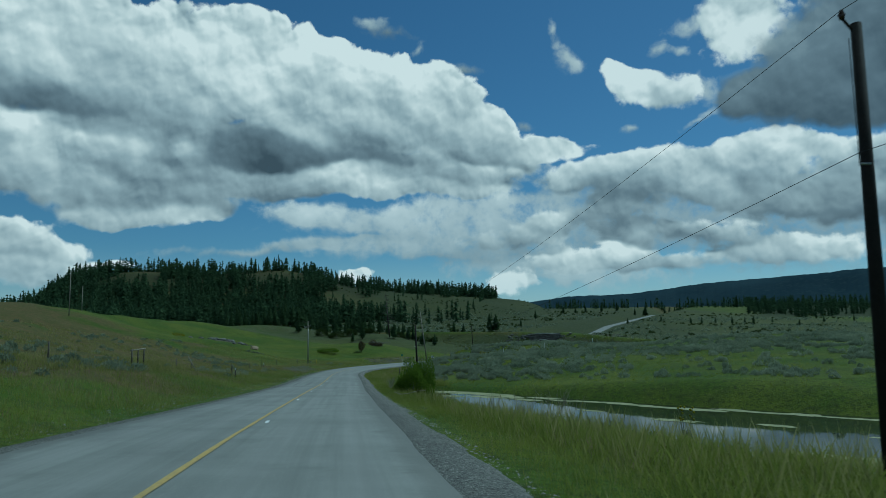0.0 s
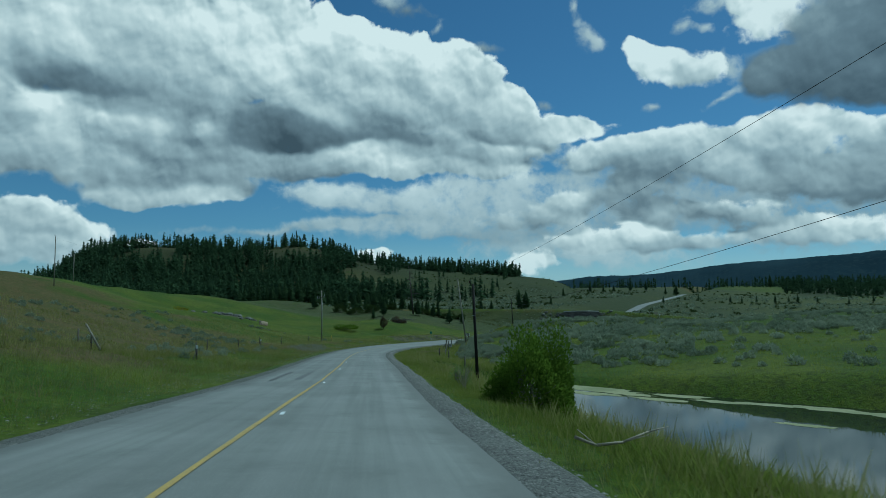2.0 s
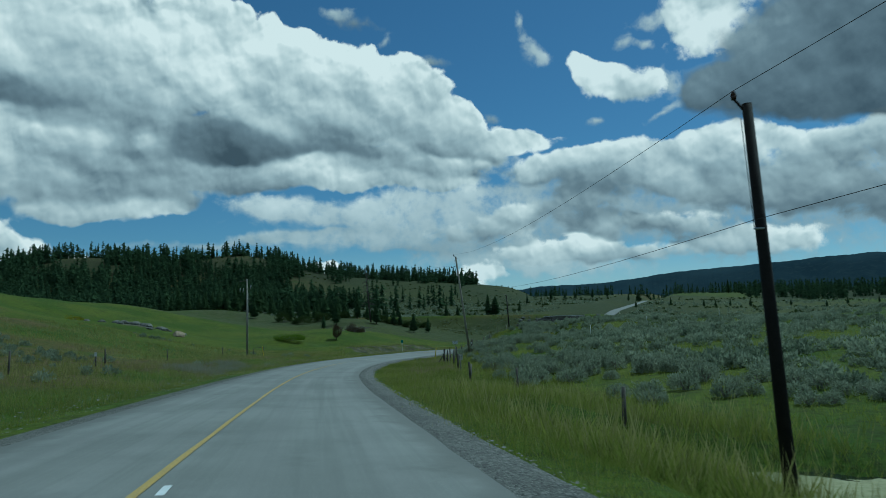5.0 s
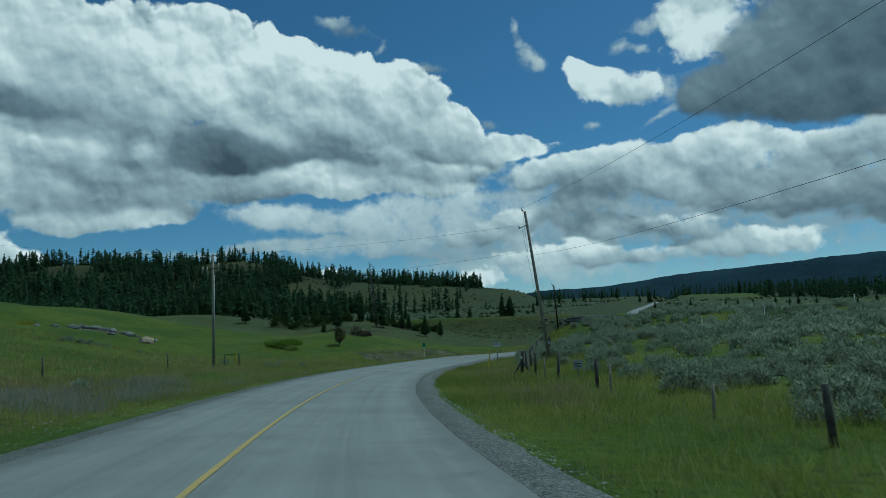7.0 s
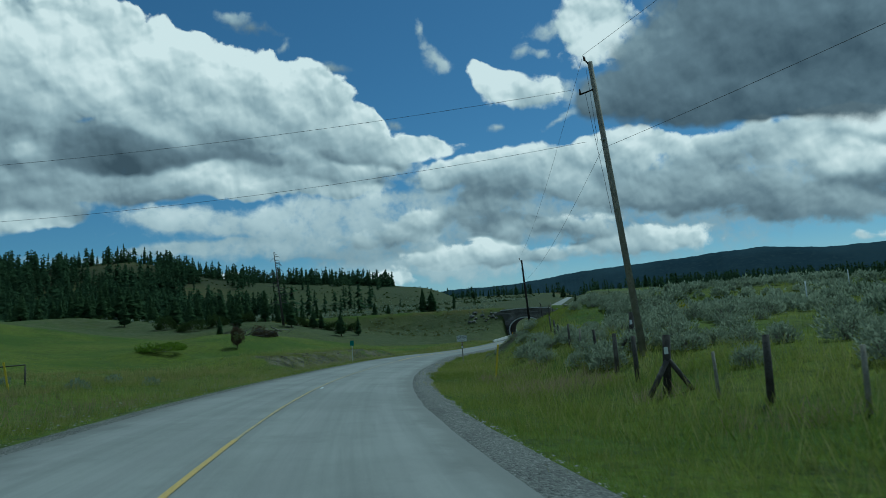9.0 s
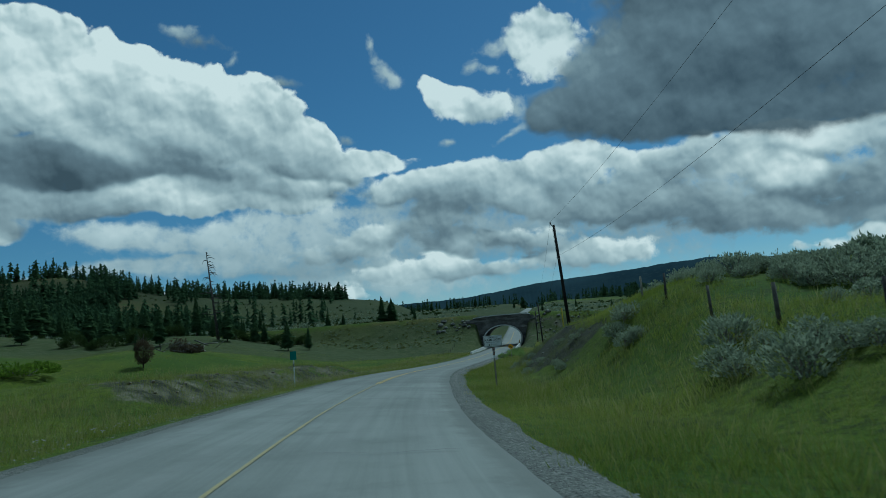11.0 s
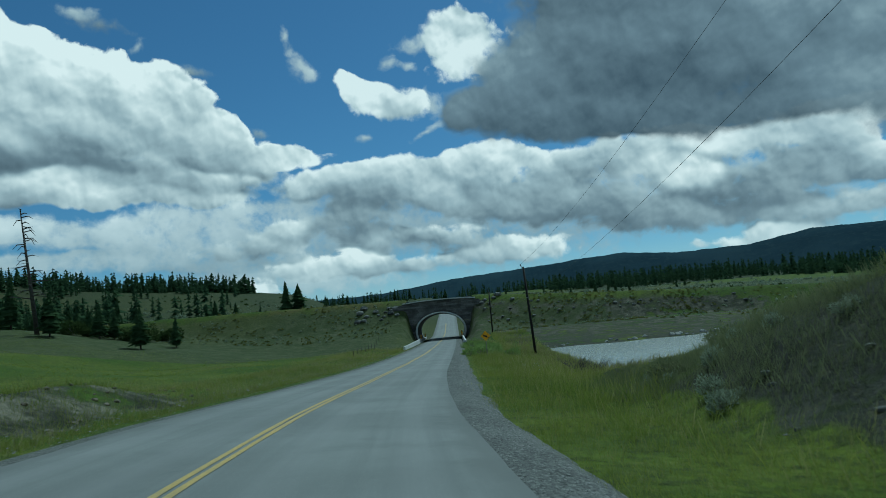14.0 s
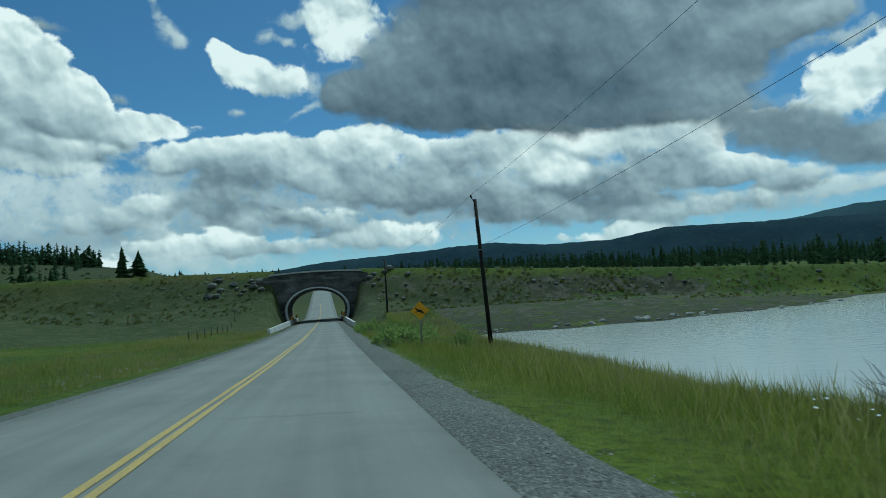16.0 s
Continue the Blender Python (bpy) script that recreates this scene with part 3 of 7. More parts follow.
M = {
    "ground": ground_material(),
    "asphalt": asphalt_material(),
    "gravel": gravel_material(),
    "stone": material("stone", [(0.15, 0.147, 0.135), (0.23, 0.225, 0.21), (0.34, 0.335, 0.31)], 9.0, 0.9, 0.4, gloss=0.1),
    "yellow": material("road_paint", [(0.44, 0.31, 0.085), (0.35, 0.265, 0.10), (0.2, 0.18, 0.12)], 1.5, 0.7, 0.3, 25.0, contrast=(0.4, 0.75)),
    "yellow_worn": material("worn_road_paint", [(0.36, 0.29, 0.13), (0.27, 0.235, 0.14), (0.19, 0.18, 0.15)], 1.5, 0.7, 0.3, 25.0, contrast=(0.4, 0.7)),
    "skid": material("skid_rubber", [(0.10, 0.10, 0.097), (0.14, 0.14, 0.135), (0.17, 0.17, 0.163)], 4.0, 0.7, 0.1, 8.0),
    "patch": asphalt_material("newer_asphalt", 0.88),
    # Creosoted wood, darkened further for the backlit, shadowed sides of the poles.
    "dark_wood": material("shaded_creosote_wood", [(0.008, 0.007, 0.006), (0.017, 0.014, 0.012), (0.028, 0.024, 0.02)], 2.5, 0.85, 0.6, 9.0),
    "pale_wood": material("weathered_wood", [(0.21, 0.195, 0.155), (0.31, 0.285, 0.235), (0.16, 0.14, 0.11)], 2.5, 0.85, 0.6, 9.0),
    "post": material("post_wood", [(0.055, 0.05, 0.044), (0.12, 0.11, 0.095), (0.035, 0.03, 0.026)], 3.0, 0.9, 0.6, 8.0, spread=0.4),
    "steel": material("galvanised_steel", [(0.30, 0.31, 0.31), (0.40, 0.41, 0.41)], 3.0, 0.5, 0.1, 10.0, 0.7),
    "wire": material("cable", [(0.02, 0.02, 0.021), (0.035, 0.035, 0.036)], 1.0, 0.6, 0.0),
    "insulator": material("brown_glaze", [(0.035, 0.02, 0.014), (0.05, 0.03, 0.02)], 6.0, 0.3, 0.0),
    "concrete": material("concrete", [(0.46, 0.455, 0.43), (0.60, 0.59, 0.56), (0.30, 0.29, 0.27)], 0.5, 0.9, 0.4, 14.0),
    "old_concrete": material("stained_concrete", [(0.10, 0.10, 0.095), (0.19, 0.185, 0.17), (0.06, 0.06, 0.058)], 0.4, 0.9, 0.5, 10.0),
    "crib": material("dark_crib_timber", [(0.085, 0.082, 0.077), (0.16, 0.153, 0.143), (0.06, 0.058, 0.054)], 0.6, 0.9, 0.6, 12.0, spread=0.35),
    "culvert": material("corrugated_steel", [(0.055, 0.052, 0.05), (0.09, 0.085, 0.08)], 1.0, 0.7, 0.2, 8.0, 0.2),
    "white": material("sign_white", [(0.62, 0.64, 0.64), (0.70, 0.71, 0.71)], 2.0, 0.5, 0.0),
    "green_sign": material("sign_green", [(0.02, 0.16, 0.14), (0.03, 0.20, 0.17)], 2.0, 0.5, 0.0),
    "amber": material("sign_amber", [(0.75, 0.36, 0.01), (0.80, 0.40, 0.015)], 2.0, 0.5, 0.0),
    "black": material("sign_black", [(0.012, 0.012, 0.013), (0.018, 0.018, 0.018)], 2.0, 0.5, 0.0),
    "brown_sign": material("sign_brown", [(0.10, 0.035, 0.02), (0.13, 0.045, 0.025)], 2.0, 0.5, 0.0),
    "yellow_post": material("yellow_plastic", [(0.62, 0.47, 0.03), (0.55, 0.42, 0.04)], 2.0, 0.5, 0.0),
    "bark": material("bark", [(0.045, 0.036, 0.028), (0.085, 0.07, 0.055), (0.03, 0.024, 0.02)], 3.0, 0.95, 0.7, 9.0),
    "dead_bark": material("bleached_bark", [(0.055, 0.048, 0.042), (0.10, 0.09, 0.08)], 3.0, 0.95, 0.5, 9.0),
    # Distance haze is mixed into both ridge colours, paler on the farther one.
    "mountain": material("hazed_far_forest", [(0.021, 0.036, 0.048), (0.031, 0.050, 0.063), (0.041, 0.062, 0.071)], 0.003, 1.0, 0.0, 12.0, gloss=0.0),
    "mountain_far": material("hazed_farther_forest", [(0.042, 0.070, 0.085), (0.056, 0.086, 0.10)], 0.003, 1.0, 0.0, 12.0, gloss=0.0),
    "needles": blade_material("conifer_needles", (0.034, 0.060, 0.027), (0.085, 0.125, 0.053)),
    "far_needles": blade_material("forest_needles", (0.032, 0.056, 0.030), (0.072, 0.112, 0.052)),
    "sage": blade_material("sage_leaf", (0.10, 0.13, 0.078), (0.40, 0.43, 0.31), 0.45),
    "sage_far": blade_material("sage_leaf_far", (0.09, 0.12, 0.072), (0.36, 0.395, 0.28), 0.45),
    "twig": material("grey_twig", [(0.14, 0.13, 0.11), (0.22, 0.205, 0.18)], 5.0, 0.9, 0.2),
    "shrub": blade_material("shrub_leaf", (0.06, 0.105, 0.012), (0.18, 0.25, 0.032), 0.45),
    "willow": blade_material("willow_leaf", (0.12, 0.18, 0.045), (0.25, 0.31, 0.10), 0.5),
    "brown_shrub": blade_material("brown_shrub_leaf", (0.075, 0.06, 0.04), (0.12, 0.095, 0.06)),
    "bloom": blade_material("yellow_bloom", (0.16, 0.17, 0.02), (0.34, 0.30, 0.02)),
    "grass": blade_material("grass_blade", (0.10, 0.145, 0.020), (0.30, 0.31, 0.070), 0.5),
    "tall_grass": blade_material("tall_grass_blade", (0.17, 0.185, 0.04), (0.37, 0.335, 0.15), 0.5),
    "weed": blade_material("grey_green_weed", (0.10, 0.115, 0.055), (0.21, 0.22, 0.11), 0.5),
    "dry_grass": blade_material("dry_grass_blade", (0.21, 0.15, 0.105), (0.36, 0.26, 0.20), 0.45),
    "reed": blade_material("reed_blade", (0.13, 0.13, 0.05), (0.27, 0.24, 0.12)),
    "rush": blade_material("rush_blade", (0.10, 0.11, 0.035), (0.25, 0.22, 0.10)),
    "algae": material("pond_algae", [(0.20, 0.21, 0.10), (0.30, 0.295, 0.16), (0.23, 0.23, 0.11)], 0.5, 0.9, 0.2, 8.0),
    "pond": water_material("pond_water", (0.012, 0.018, 0.012), 0.02, 0.02, 3.0),
    # Lake base colour is pale to carry the bright sky's reflection.
    "lake": water_material("lake_water_sky_glare", (0.36, 0.37, 0.35), 0.16, 0.45, 1.2),
}

# ---------------------------------------------------------------- terrain


def smooth(a, b, x):
    t = np.clip((x - a) / (b - a), 0, 1)
    return t * t * (3 - 2 * t)


def hashed(ix, iy, seed):
    v = np.sin(ix * 127.1 + iy * 311.7 + seed * 74.7) * 43758.5453
    return v - np.floor(v)


def lumps(x, y, size, seed=0):
    """Smooth value noise from -1 to 1."""
    x, y = x / size, y / size
    ix, iy = np.floor(x), np.floor(y)
    fx, fy = x - ix, y - iy
    fx, fy = fx * fx * (3 - 2 * fx), fy * fy * (3 - 2 * fy)
    a, b = hashed(ix, iy, seed), hashed(ix + 1, iy, seed)
    c, d = hashed(ix, iy + 1, seed), hashed(ix + 1, iy + 1, seed)
    return 2 * (a + (b - a) * fx + (c - a) * fy + (a - b - c + d) * fx * fy) - 1


# How far the lane's middle lies right of the driven line, second by second, and the way's bearing.
OFFSET = [-0.25, -0.22, -0.16, -0.10, -0.03, 0.06, 0.14, 0.21, 0.22, 0.17, 0.05, -0.12, -0.33, -0.52, -0.74, -0.74, -0.15]
BEARING = [9.4, 9.3, 9.2, 8.5, 8.1, 8.5, 8.4, 6.9, 4.3, 0.6, -3.6, -7.4, -11.0, -14.0, -16.4, -18.0, -18.8]
# The driven lane: straight in, a long right-hand bend, straight through the underpass and up the far slope.
lane = [(9.8, -59.0), (4.9, -29.6)] + [(e[0] + math.cos(radians(b)) * o, e[1] + math.sin(radians(b)) * o) for (t, e, g, r), o, b in zip(PATH[::2], OFFSET, BEARING)] + [
    (9.0, 258.4), (20.6, 287.0), (36.0, 325.0), (51.6, 363.7), (66.6, 401.0), (96.0, 475.0), (152.0, 615.0), (226.0, 800.0), (300.0, 985.0), (440.0, 1335.0)]


def resampled(points, step):
    p = np.array(points, float)
    out = []
    for k in range(len(p) - 1):
        a, b, c, d = p[max(k - 1, 0)], p[k], p[k + 1], p[min(k + 2, len(p) - 1)]
        n = max(int(np.linalg.norm(c - b) / step), 1)
        la, lb, lc = np.linalg.norm(b - a) or 1, np.linalg.norm(c - b), np.linalg.norm(d - c) or 1
        m0 = ((b - a) / la * lb + (c - b)) / (2 if k else 1) if k else c - b
        m1 = ((c - b) + (d - c) / lc * lb) / 2 if k + 2 < len(p) else c - b
        for i in range(n):
            u = i / n
            out.append((2 * u**3 - 3 * u * u + 1) * b + (u**3 - 2 * u * u + u) * m0 + (-2 * u**3 + 3 * u * u) * c + (u**3 - u * u) * m1)
    out.append(p[-1])
    return np.array(out)


LINE = resampled(lane, 2.0)
ALONG = np.r_[0, np.cumsum(np.linalg.norm(np.diff(LINE, axis=0), axis=1))]
ALONG -= ALONG[np.argmin(np.hypot(LINE[:, 0], LINE[:, 1]))]
TANG = np.gradient(LINE, axis=0)
TANG /= np.linalg.norm(TANG, axis=1)[:, None]
CENTRE = -1.88                      # the yellow line, right of the lane line
HALF = 3.75                         # half the paved width
GRADE_S = [-60, 0, 15, 30, 46, 61, 77, 93, 108, 123, 138, 153, 169, 185, 201, 217, 233, 248, 270, 300, 340, 380, 420, 470, 600, 1000, 1500]
GRADE_Z = [1.8, -1.45, -2.24, -3.15, -4.08, -4.89, -5.6, -6.28, -6.93, -7.54, -8.12, -8.66, -9.23, -9.79, -10.27, -10.68, -11.2, -11.7, -12.25, -12.85, -13.25, -13.4, -12.9, -9.9, -0.9, 13.0, 16.0]
BANK_S, BANK_B = [-60, 90, 140, 195, 235, 275, 400], [0.015, 0.02, 0.04, 0.052, 0.045, 0.02, 0.0]


def on_road(x, y):
    """Way along the road and offset to its right."""
    x, y = np.atleast_1d(x).astype(float), np.atleast_1d(y).astype(float)
    s, d = np.empty_like(x), np.empty_like(x)
    for a in range(0, len(x), 4000):
        px, py = x[a:a + 4000, None] - LINE[None, :, 0], y[a:a + 4000, None] - LINE[None, :, 1]
        k = np.argmin(px * px + py * py, axis=1)
        r = np.arange(len(k))
        vx, vy = px[r, k], py[r, k]
        s[a:a + 4000] = ALONG[k] + vx * TANG[k, 0] + vy * TANG[k, 1]
        d[a:a + 4000] = vx * TANG[k, 1] - vy * TANG[k, 0]
    return s, d


def road_z(s, d):
    return np.interp(s, GRADE_S, GRADE_Z) - np.interp(s, BANK_S, BANK_B) * d


def road_point(s, d):
    """Plan place at a way along the road and an offset to its right."""
    x, y = np.interp(s, ALONG, LINE[:, 0]), np.interp(s, ALONG, LINE[:, 1])
    tx, ty = np.interp(s, ALONG, TANG[:, 0]), np.interp(s, ALONG, TANG[:, 1])
    n = np.hypot(tx, ty)
    return x + d * ty / n, y - d * tx / n


POND_Z, LAKE_Z = -8.5, -14.4
# The highway bank that crosses over the road: plan and height of its crest.
CREST = np.array([(-420.0, 560.0, 2.0), (-150.0, 442.0, -1.5), (2.0, 391.0, -2.5), (47.0, 376.0, -3.1), (61.5, 370.0, -3.4), (80.0, 349.0, -5.6), (99.0, 333.0, -7.4), (132.0, 311.0, -9.6), (230.0, 250.0, -10.4), (420.0, 130.0, -10.0)])


def crest_at(x, y):
    best, level = np.full(x.shape, 1e9), np.zeros(x.shape)
    for a, b in zip(CREST[:-1], CREST[1:]):
        v = b[:2] - a[:2]
        t = np.clip(((x - a[0]) * v[0] + (y - a[1]) * v[1]) / (v @ v), 0, 1)
        q = np.hypot(x - a[0] - t * v[0], y - a[1] - t * v[1])
        level = np.where(q < best, a[2] + t * (b[2] - a[2]), level)
        best = np.minimum(best, q)
    return best, level


HILL_AZ = [-75, -50, -38, -34, -31.4, -28.6, -25, -20, -14, -11, -8, -3, 2, 6, 10, 16]
HILL_Z = [20, 20, 16, 22, 36, 70, 78, 79, 84, 74, 63, 53, 45, 37, 25, 0]


def height(x, y):
    s, d = on_road(x, y)
    zr = road_z(s, np.clip(d, -7, 4))
    far = -4.4 + 0.043 * np.maximum(y - 410, 0) * (1 - 0.3 * smooth(900, 2500, y))
    low = -10.5 + 0.05 * np.maximum(y - 400, 0) * (1 - 0.4 * smooth(900, 2500, y))
    far = far + (low - far) * smooth(8, 55, d) + 0.9 * lumps(x, y, 60, 3) * smooth(400, 500, y)
    az, r = np.degrees(np.arctan2(x, y)), np.hypot(x, y)
    hill = np.interp(az, HILL_AZ, HILL_Z) * (smooth(620, 1010, r) - 0.35 * smooth(1150, 2200, r)) * (y > 0) * (1 + 0.05 * lumps(x, y, 70, 8))
    far = np.maximum(far, hill - 30 * (1 - smooth(600, 720, r)) - 60 * smooth(6, 16, az))
    # left of the road: verge, then a long hillside; farther on a meadow
    dl = np.maximum(-d - 6.4, 0)
    steep = smooth(165, 105, s)
    foot = smooth(62, 95, s)
    h = steep * 17 * (dl / 130) ** (1.02 + 0.5 * foot) + (1 - steep) * 20 * (dl / 130) ** 2.4
    h *= 1 - 0.45 * smooth(230, 340, s)
    brow = np.interp(s, [-60, 0, 60, 110, 130, 149, 179, 200, 218], [7.0, 7.8, 8.3, 7.8, 7.4, 6.6, 5.2, 2.0, 0.0])
    h = np.maximum(h, brow * np.clip(dl / 39, 0, 1) ** (1.0 + 1.0 * foot) * (1 - 0.4 * smooth(42, 95, dl)))
    mound = 2.4 * np.exp(-((x + 84) ** 2 + (y - 254) ** 2) / 220.0)
    left = zr - 0.35 * smooth(0, 1.8, dl) * smooth(7, 3, dl) + np.minimum(h, 22) + mound + 0.25 * lumps(x, y, 9, 1) * smooth(2, 9, dl) + 0.6 * lumps(x, y, 24, 2) * smooth(6, 30, dl) + 0.9 * lumps(x, y, 38, 49) * smooth(14, 40, dl) * smooth(165, 200, s)
    left += (1.1 + 0.45 * lumps(x, y, 4.5, 26)) * smooth(10.5, 14.0, -d) * smooth(196, 206, s) * smooth(262, 240, s) * smooth(40, 18, -d)
    left += 3.5 * np.exp(-((x + 165) ** 2 + (y - 225) ** 2) / 2600.0) - 2.5 * np.exp(-((x + 112) ** 2 + (y - 285) ** 2) / 1500.0)
    left += (0.6 + 3.4 * smooth(312, 345, s)) * smooth(22, 70, dl) * smooth(220, 300, s)
    left += 2.0 * np.exp(-((x + 47) ** 2 / 60.0 + (y - 262) ** 2 / 30.0))
    # a low swell from the mound past the log heap to the dead tree
    left += 3.6 * np.exp(-((x + 38) / 19.0) ** 2) * smooth(258, 298, y) * smooth(-11, -25, d)
    # right: verge, then the reedy pond, the sagebrush bench, its cut bank, the lake
    dr = np.maximum(d - 3.4, 0)
    verge = zr - 0.22 - 0.12 * smooth(0, 3, dr)
    q = 0.65 * (x + 3.2) + 0.76 * (y - 96.1)
    near = np.interp(s, [-60, -10, 8, 22, 35, 45, 60, 70, 84, 96], [120, 110, 62, 38, 29, 18, 14.5, 12, 10, 11])
    pond = verge + (POND_Z - 0.12 - verge) * np.clip((d - 4.0) / (near - 4.0), 0, 1) - 0.75 * smooth(near, near + 5, d)
    bench = np.minimum(-8.5 + 1.6 * smooth(-0.5, 5.0, q) + 0.14 * np.maximum(q, 0), np.minimum(-8.15 + 0.060 * (x + 2), -3.6 + 0.006 * x))
    bench = np.maximum(bench, -8.5) + 0.22 * lumps(x, y, 7, 4) + 0.35 * lumps(x, y, 19, 5)
    cut = smooth(200, 212, s) * smooth(246, 232, s)
    reach = 14.0 - 2.5 * cut
    rise = smooth(6.5 - 0.6 * cut, reach, d)
    bank = verge + (bench - 0.45 * cut - verge) * rise
    bank = bank + cut * (0.35 * lumps(x, y, 2.6, 24) + 0.5 * lumps(x, y, 6.5, 25)) * smooth(6.5, 8.5, d) * smooth(15, 11, d)
    bank = bank + 2.0 * smooth(8.5, 17, d) * smooth(194, 208, s) * smooth(238, 214, s) * smooth(60, 30, d)
    right = np.where(s < 130, pond + (bank - pond) * smooth(-1.5, 1.0, q), bank)
    lake = verge + (LAKE_Z - 0.05 - verge) * np.clip((d - 4.5) / 9.6, 0, 1) ** 1.2 - 1.0 * smooth(13.6, 18.5, d)
    right = right + (lake - right) * smooth(212 + 0.10 * np.maximum(d, 0), 268 + 0.06 * np.maximum(d, 0), s)
    near_z = np.where(d < CENTRE, left, right)
    away = np.maximum(smooth(100, 240, np.abs(d)), smooth(345, 400, s))
    away = np.where((d > 0) & (s > 235), smooth(140, 300, np.abs(d)) * (s < 345) + away * (s >= 345), away)
    z = near_z + (far - near_z) * away
    gap, level = crest_at(x, y)
    top = level - np.maximum(gap - 4.0, 0) / 1.75 + 0.35 * lumps(x, y, 5, 6) * smooth(2, 6, gap)
    z = np.maximum(z, top)
    # the low apron between the bank and the lake
    shore = np.interp(x, [20, 38, 50, 62, 74, 87, 108, 130], [63, 63, 59, 54, 47, 40, 24, 18])
    apron = LAKE_Z + (shore - gap) / 11.0 + 0.12 * lumps(x, y, 4, 41)
    z = np.where((d > 8) & (s > 285) & (x < 140) & (y > 240), np.maximum(z, np.minimum(apron, LAKE_Z + 2.2)), z)
    # the roadbed, cut through everything
    dc = np.abs(d - CENTRE)
    bed = road_z(s, d) - 0.16
    wide = np.interp(s, [366, 374, 394, 400, 430, 470], [2.6, 2.2, 2.6, 9.0, 14.0, 20.0])
    foot = np.interp(s, [318, 330, 394, 400, 430], [HALF + 0.9, 5.8, 5.8, 6.5, 6.5])
    z = bed + (z - bed) * smooth(foot, foot + wide, dc)
    return z, s, d, q, gap, az, r, hill


def spaced(lo, hi, step, grow, reach):
    core = list(np.arange(lo, hi + step / 2, step))
    out, g = [], step
    while core[-1] + g < reach[1]:
        g *= grow
        core.append(core[-1] + g)
    g, low = step, core[0]
    while low - g > reach[0]:
        g *= grow
        low -= g
        out.append(low)
    return np.array(out[::-1] + core)


def mesh_of(name, verts, faces):
    """A mesh from arrays; faces all have the same number of corners."""
    me = bpy.data.meshes.new(name)
    verts, faces = np.asarray(verts, np.float32), np.asarray(faces, np.int32)
    n, c = faces.shape
    me.vertices.add(len(verts))
    me.vertices.foreach_set("co", verts.ravel())
    me.loops.add(n * c)
    me.loops.foreach_set("vertex_index", faces.ravel())
    me.polygons.add(n)
    me.polygons.foreach_set("loop_start", np.arange(0, n * c, c, dtype=np.int32))
    me.polygons.foreach_set("loop_total", np.full(n, c, np.int32))
    me.update(calc_edges=True)
    return me


def grid_faces(nx, ny):
    i, j = np.meshgrid(np.arange(nx - 1), np.arange(ny - 1), indexing="ij")
    a = (i * ny + j).ravel()
    return np.stack([a, a + ny, a + ny + 1, a + 1], 1)


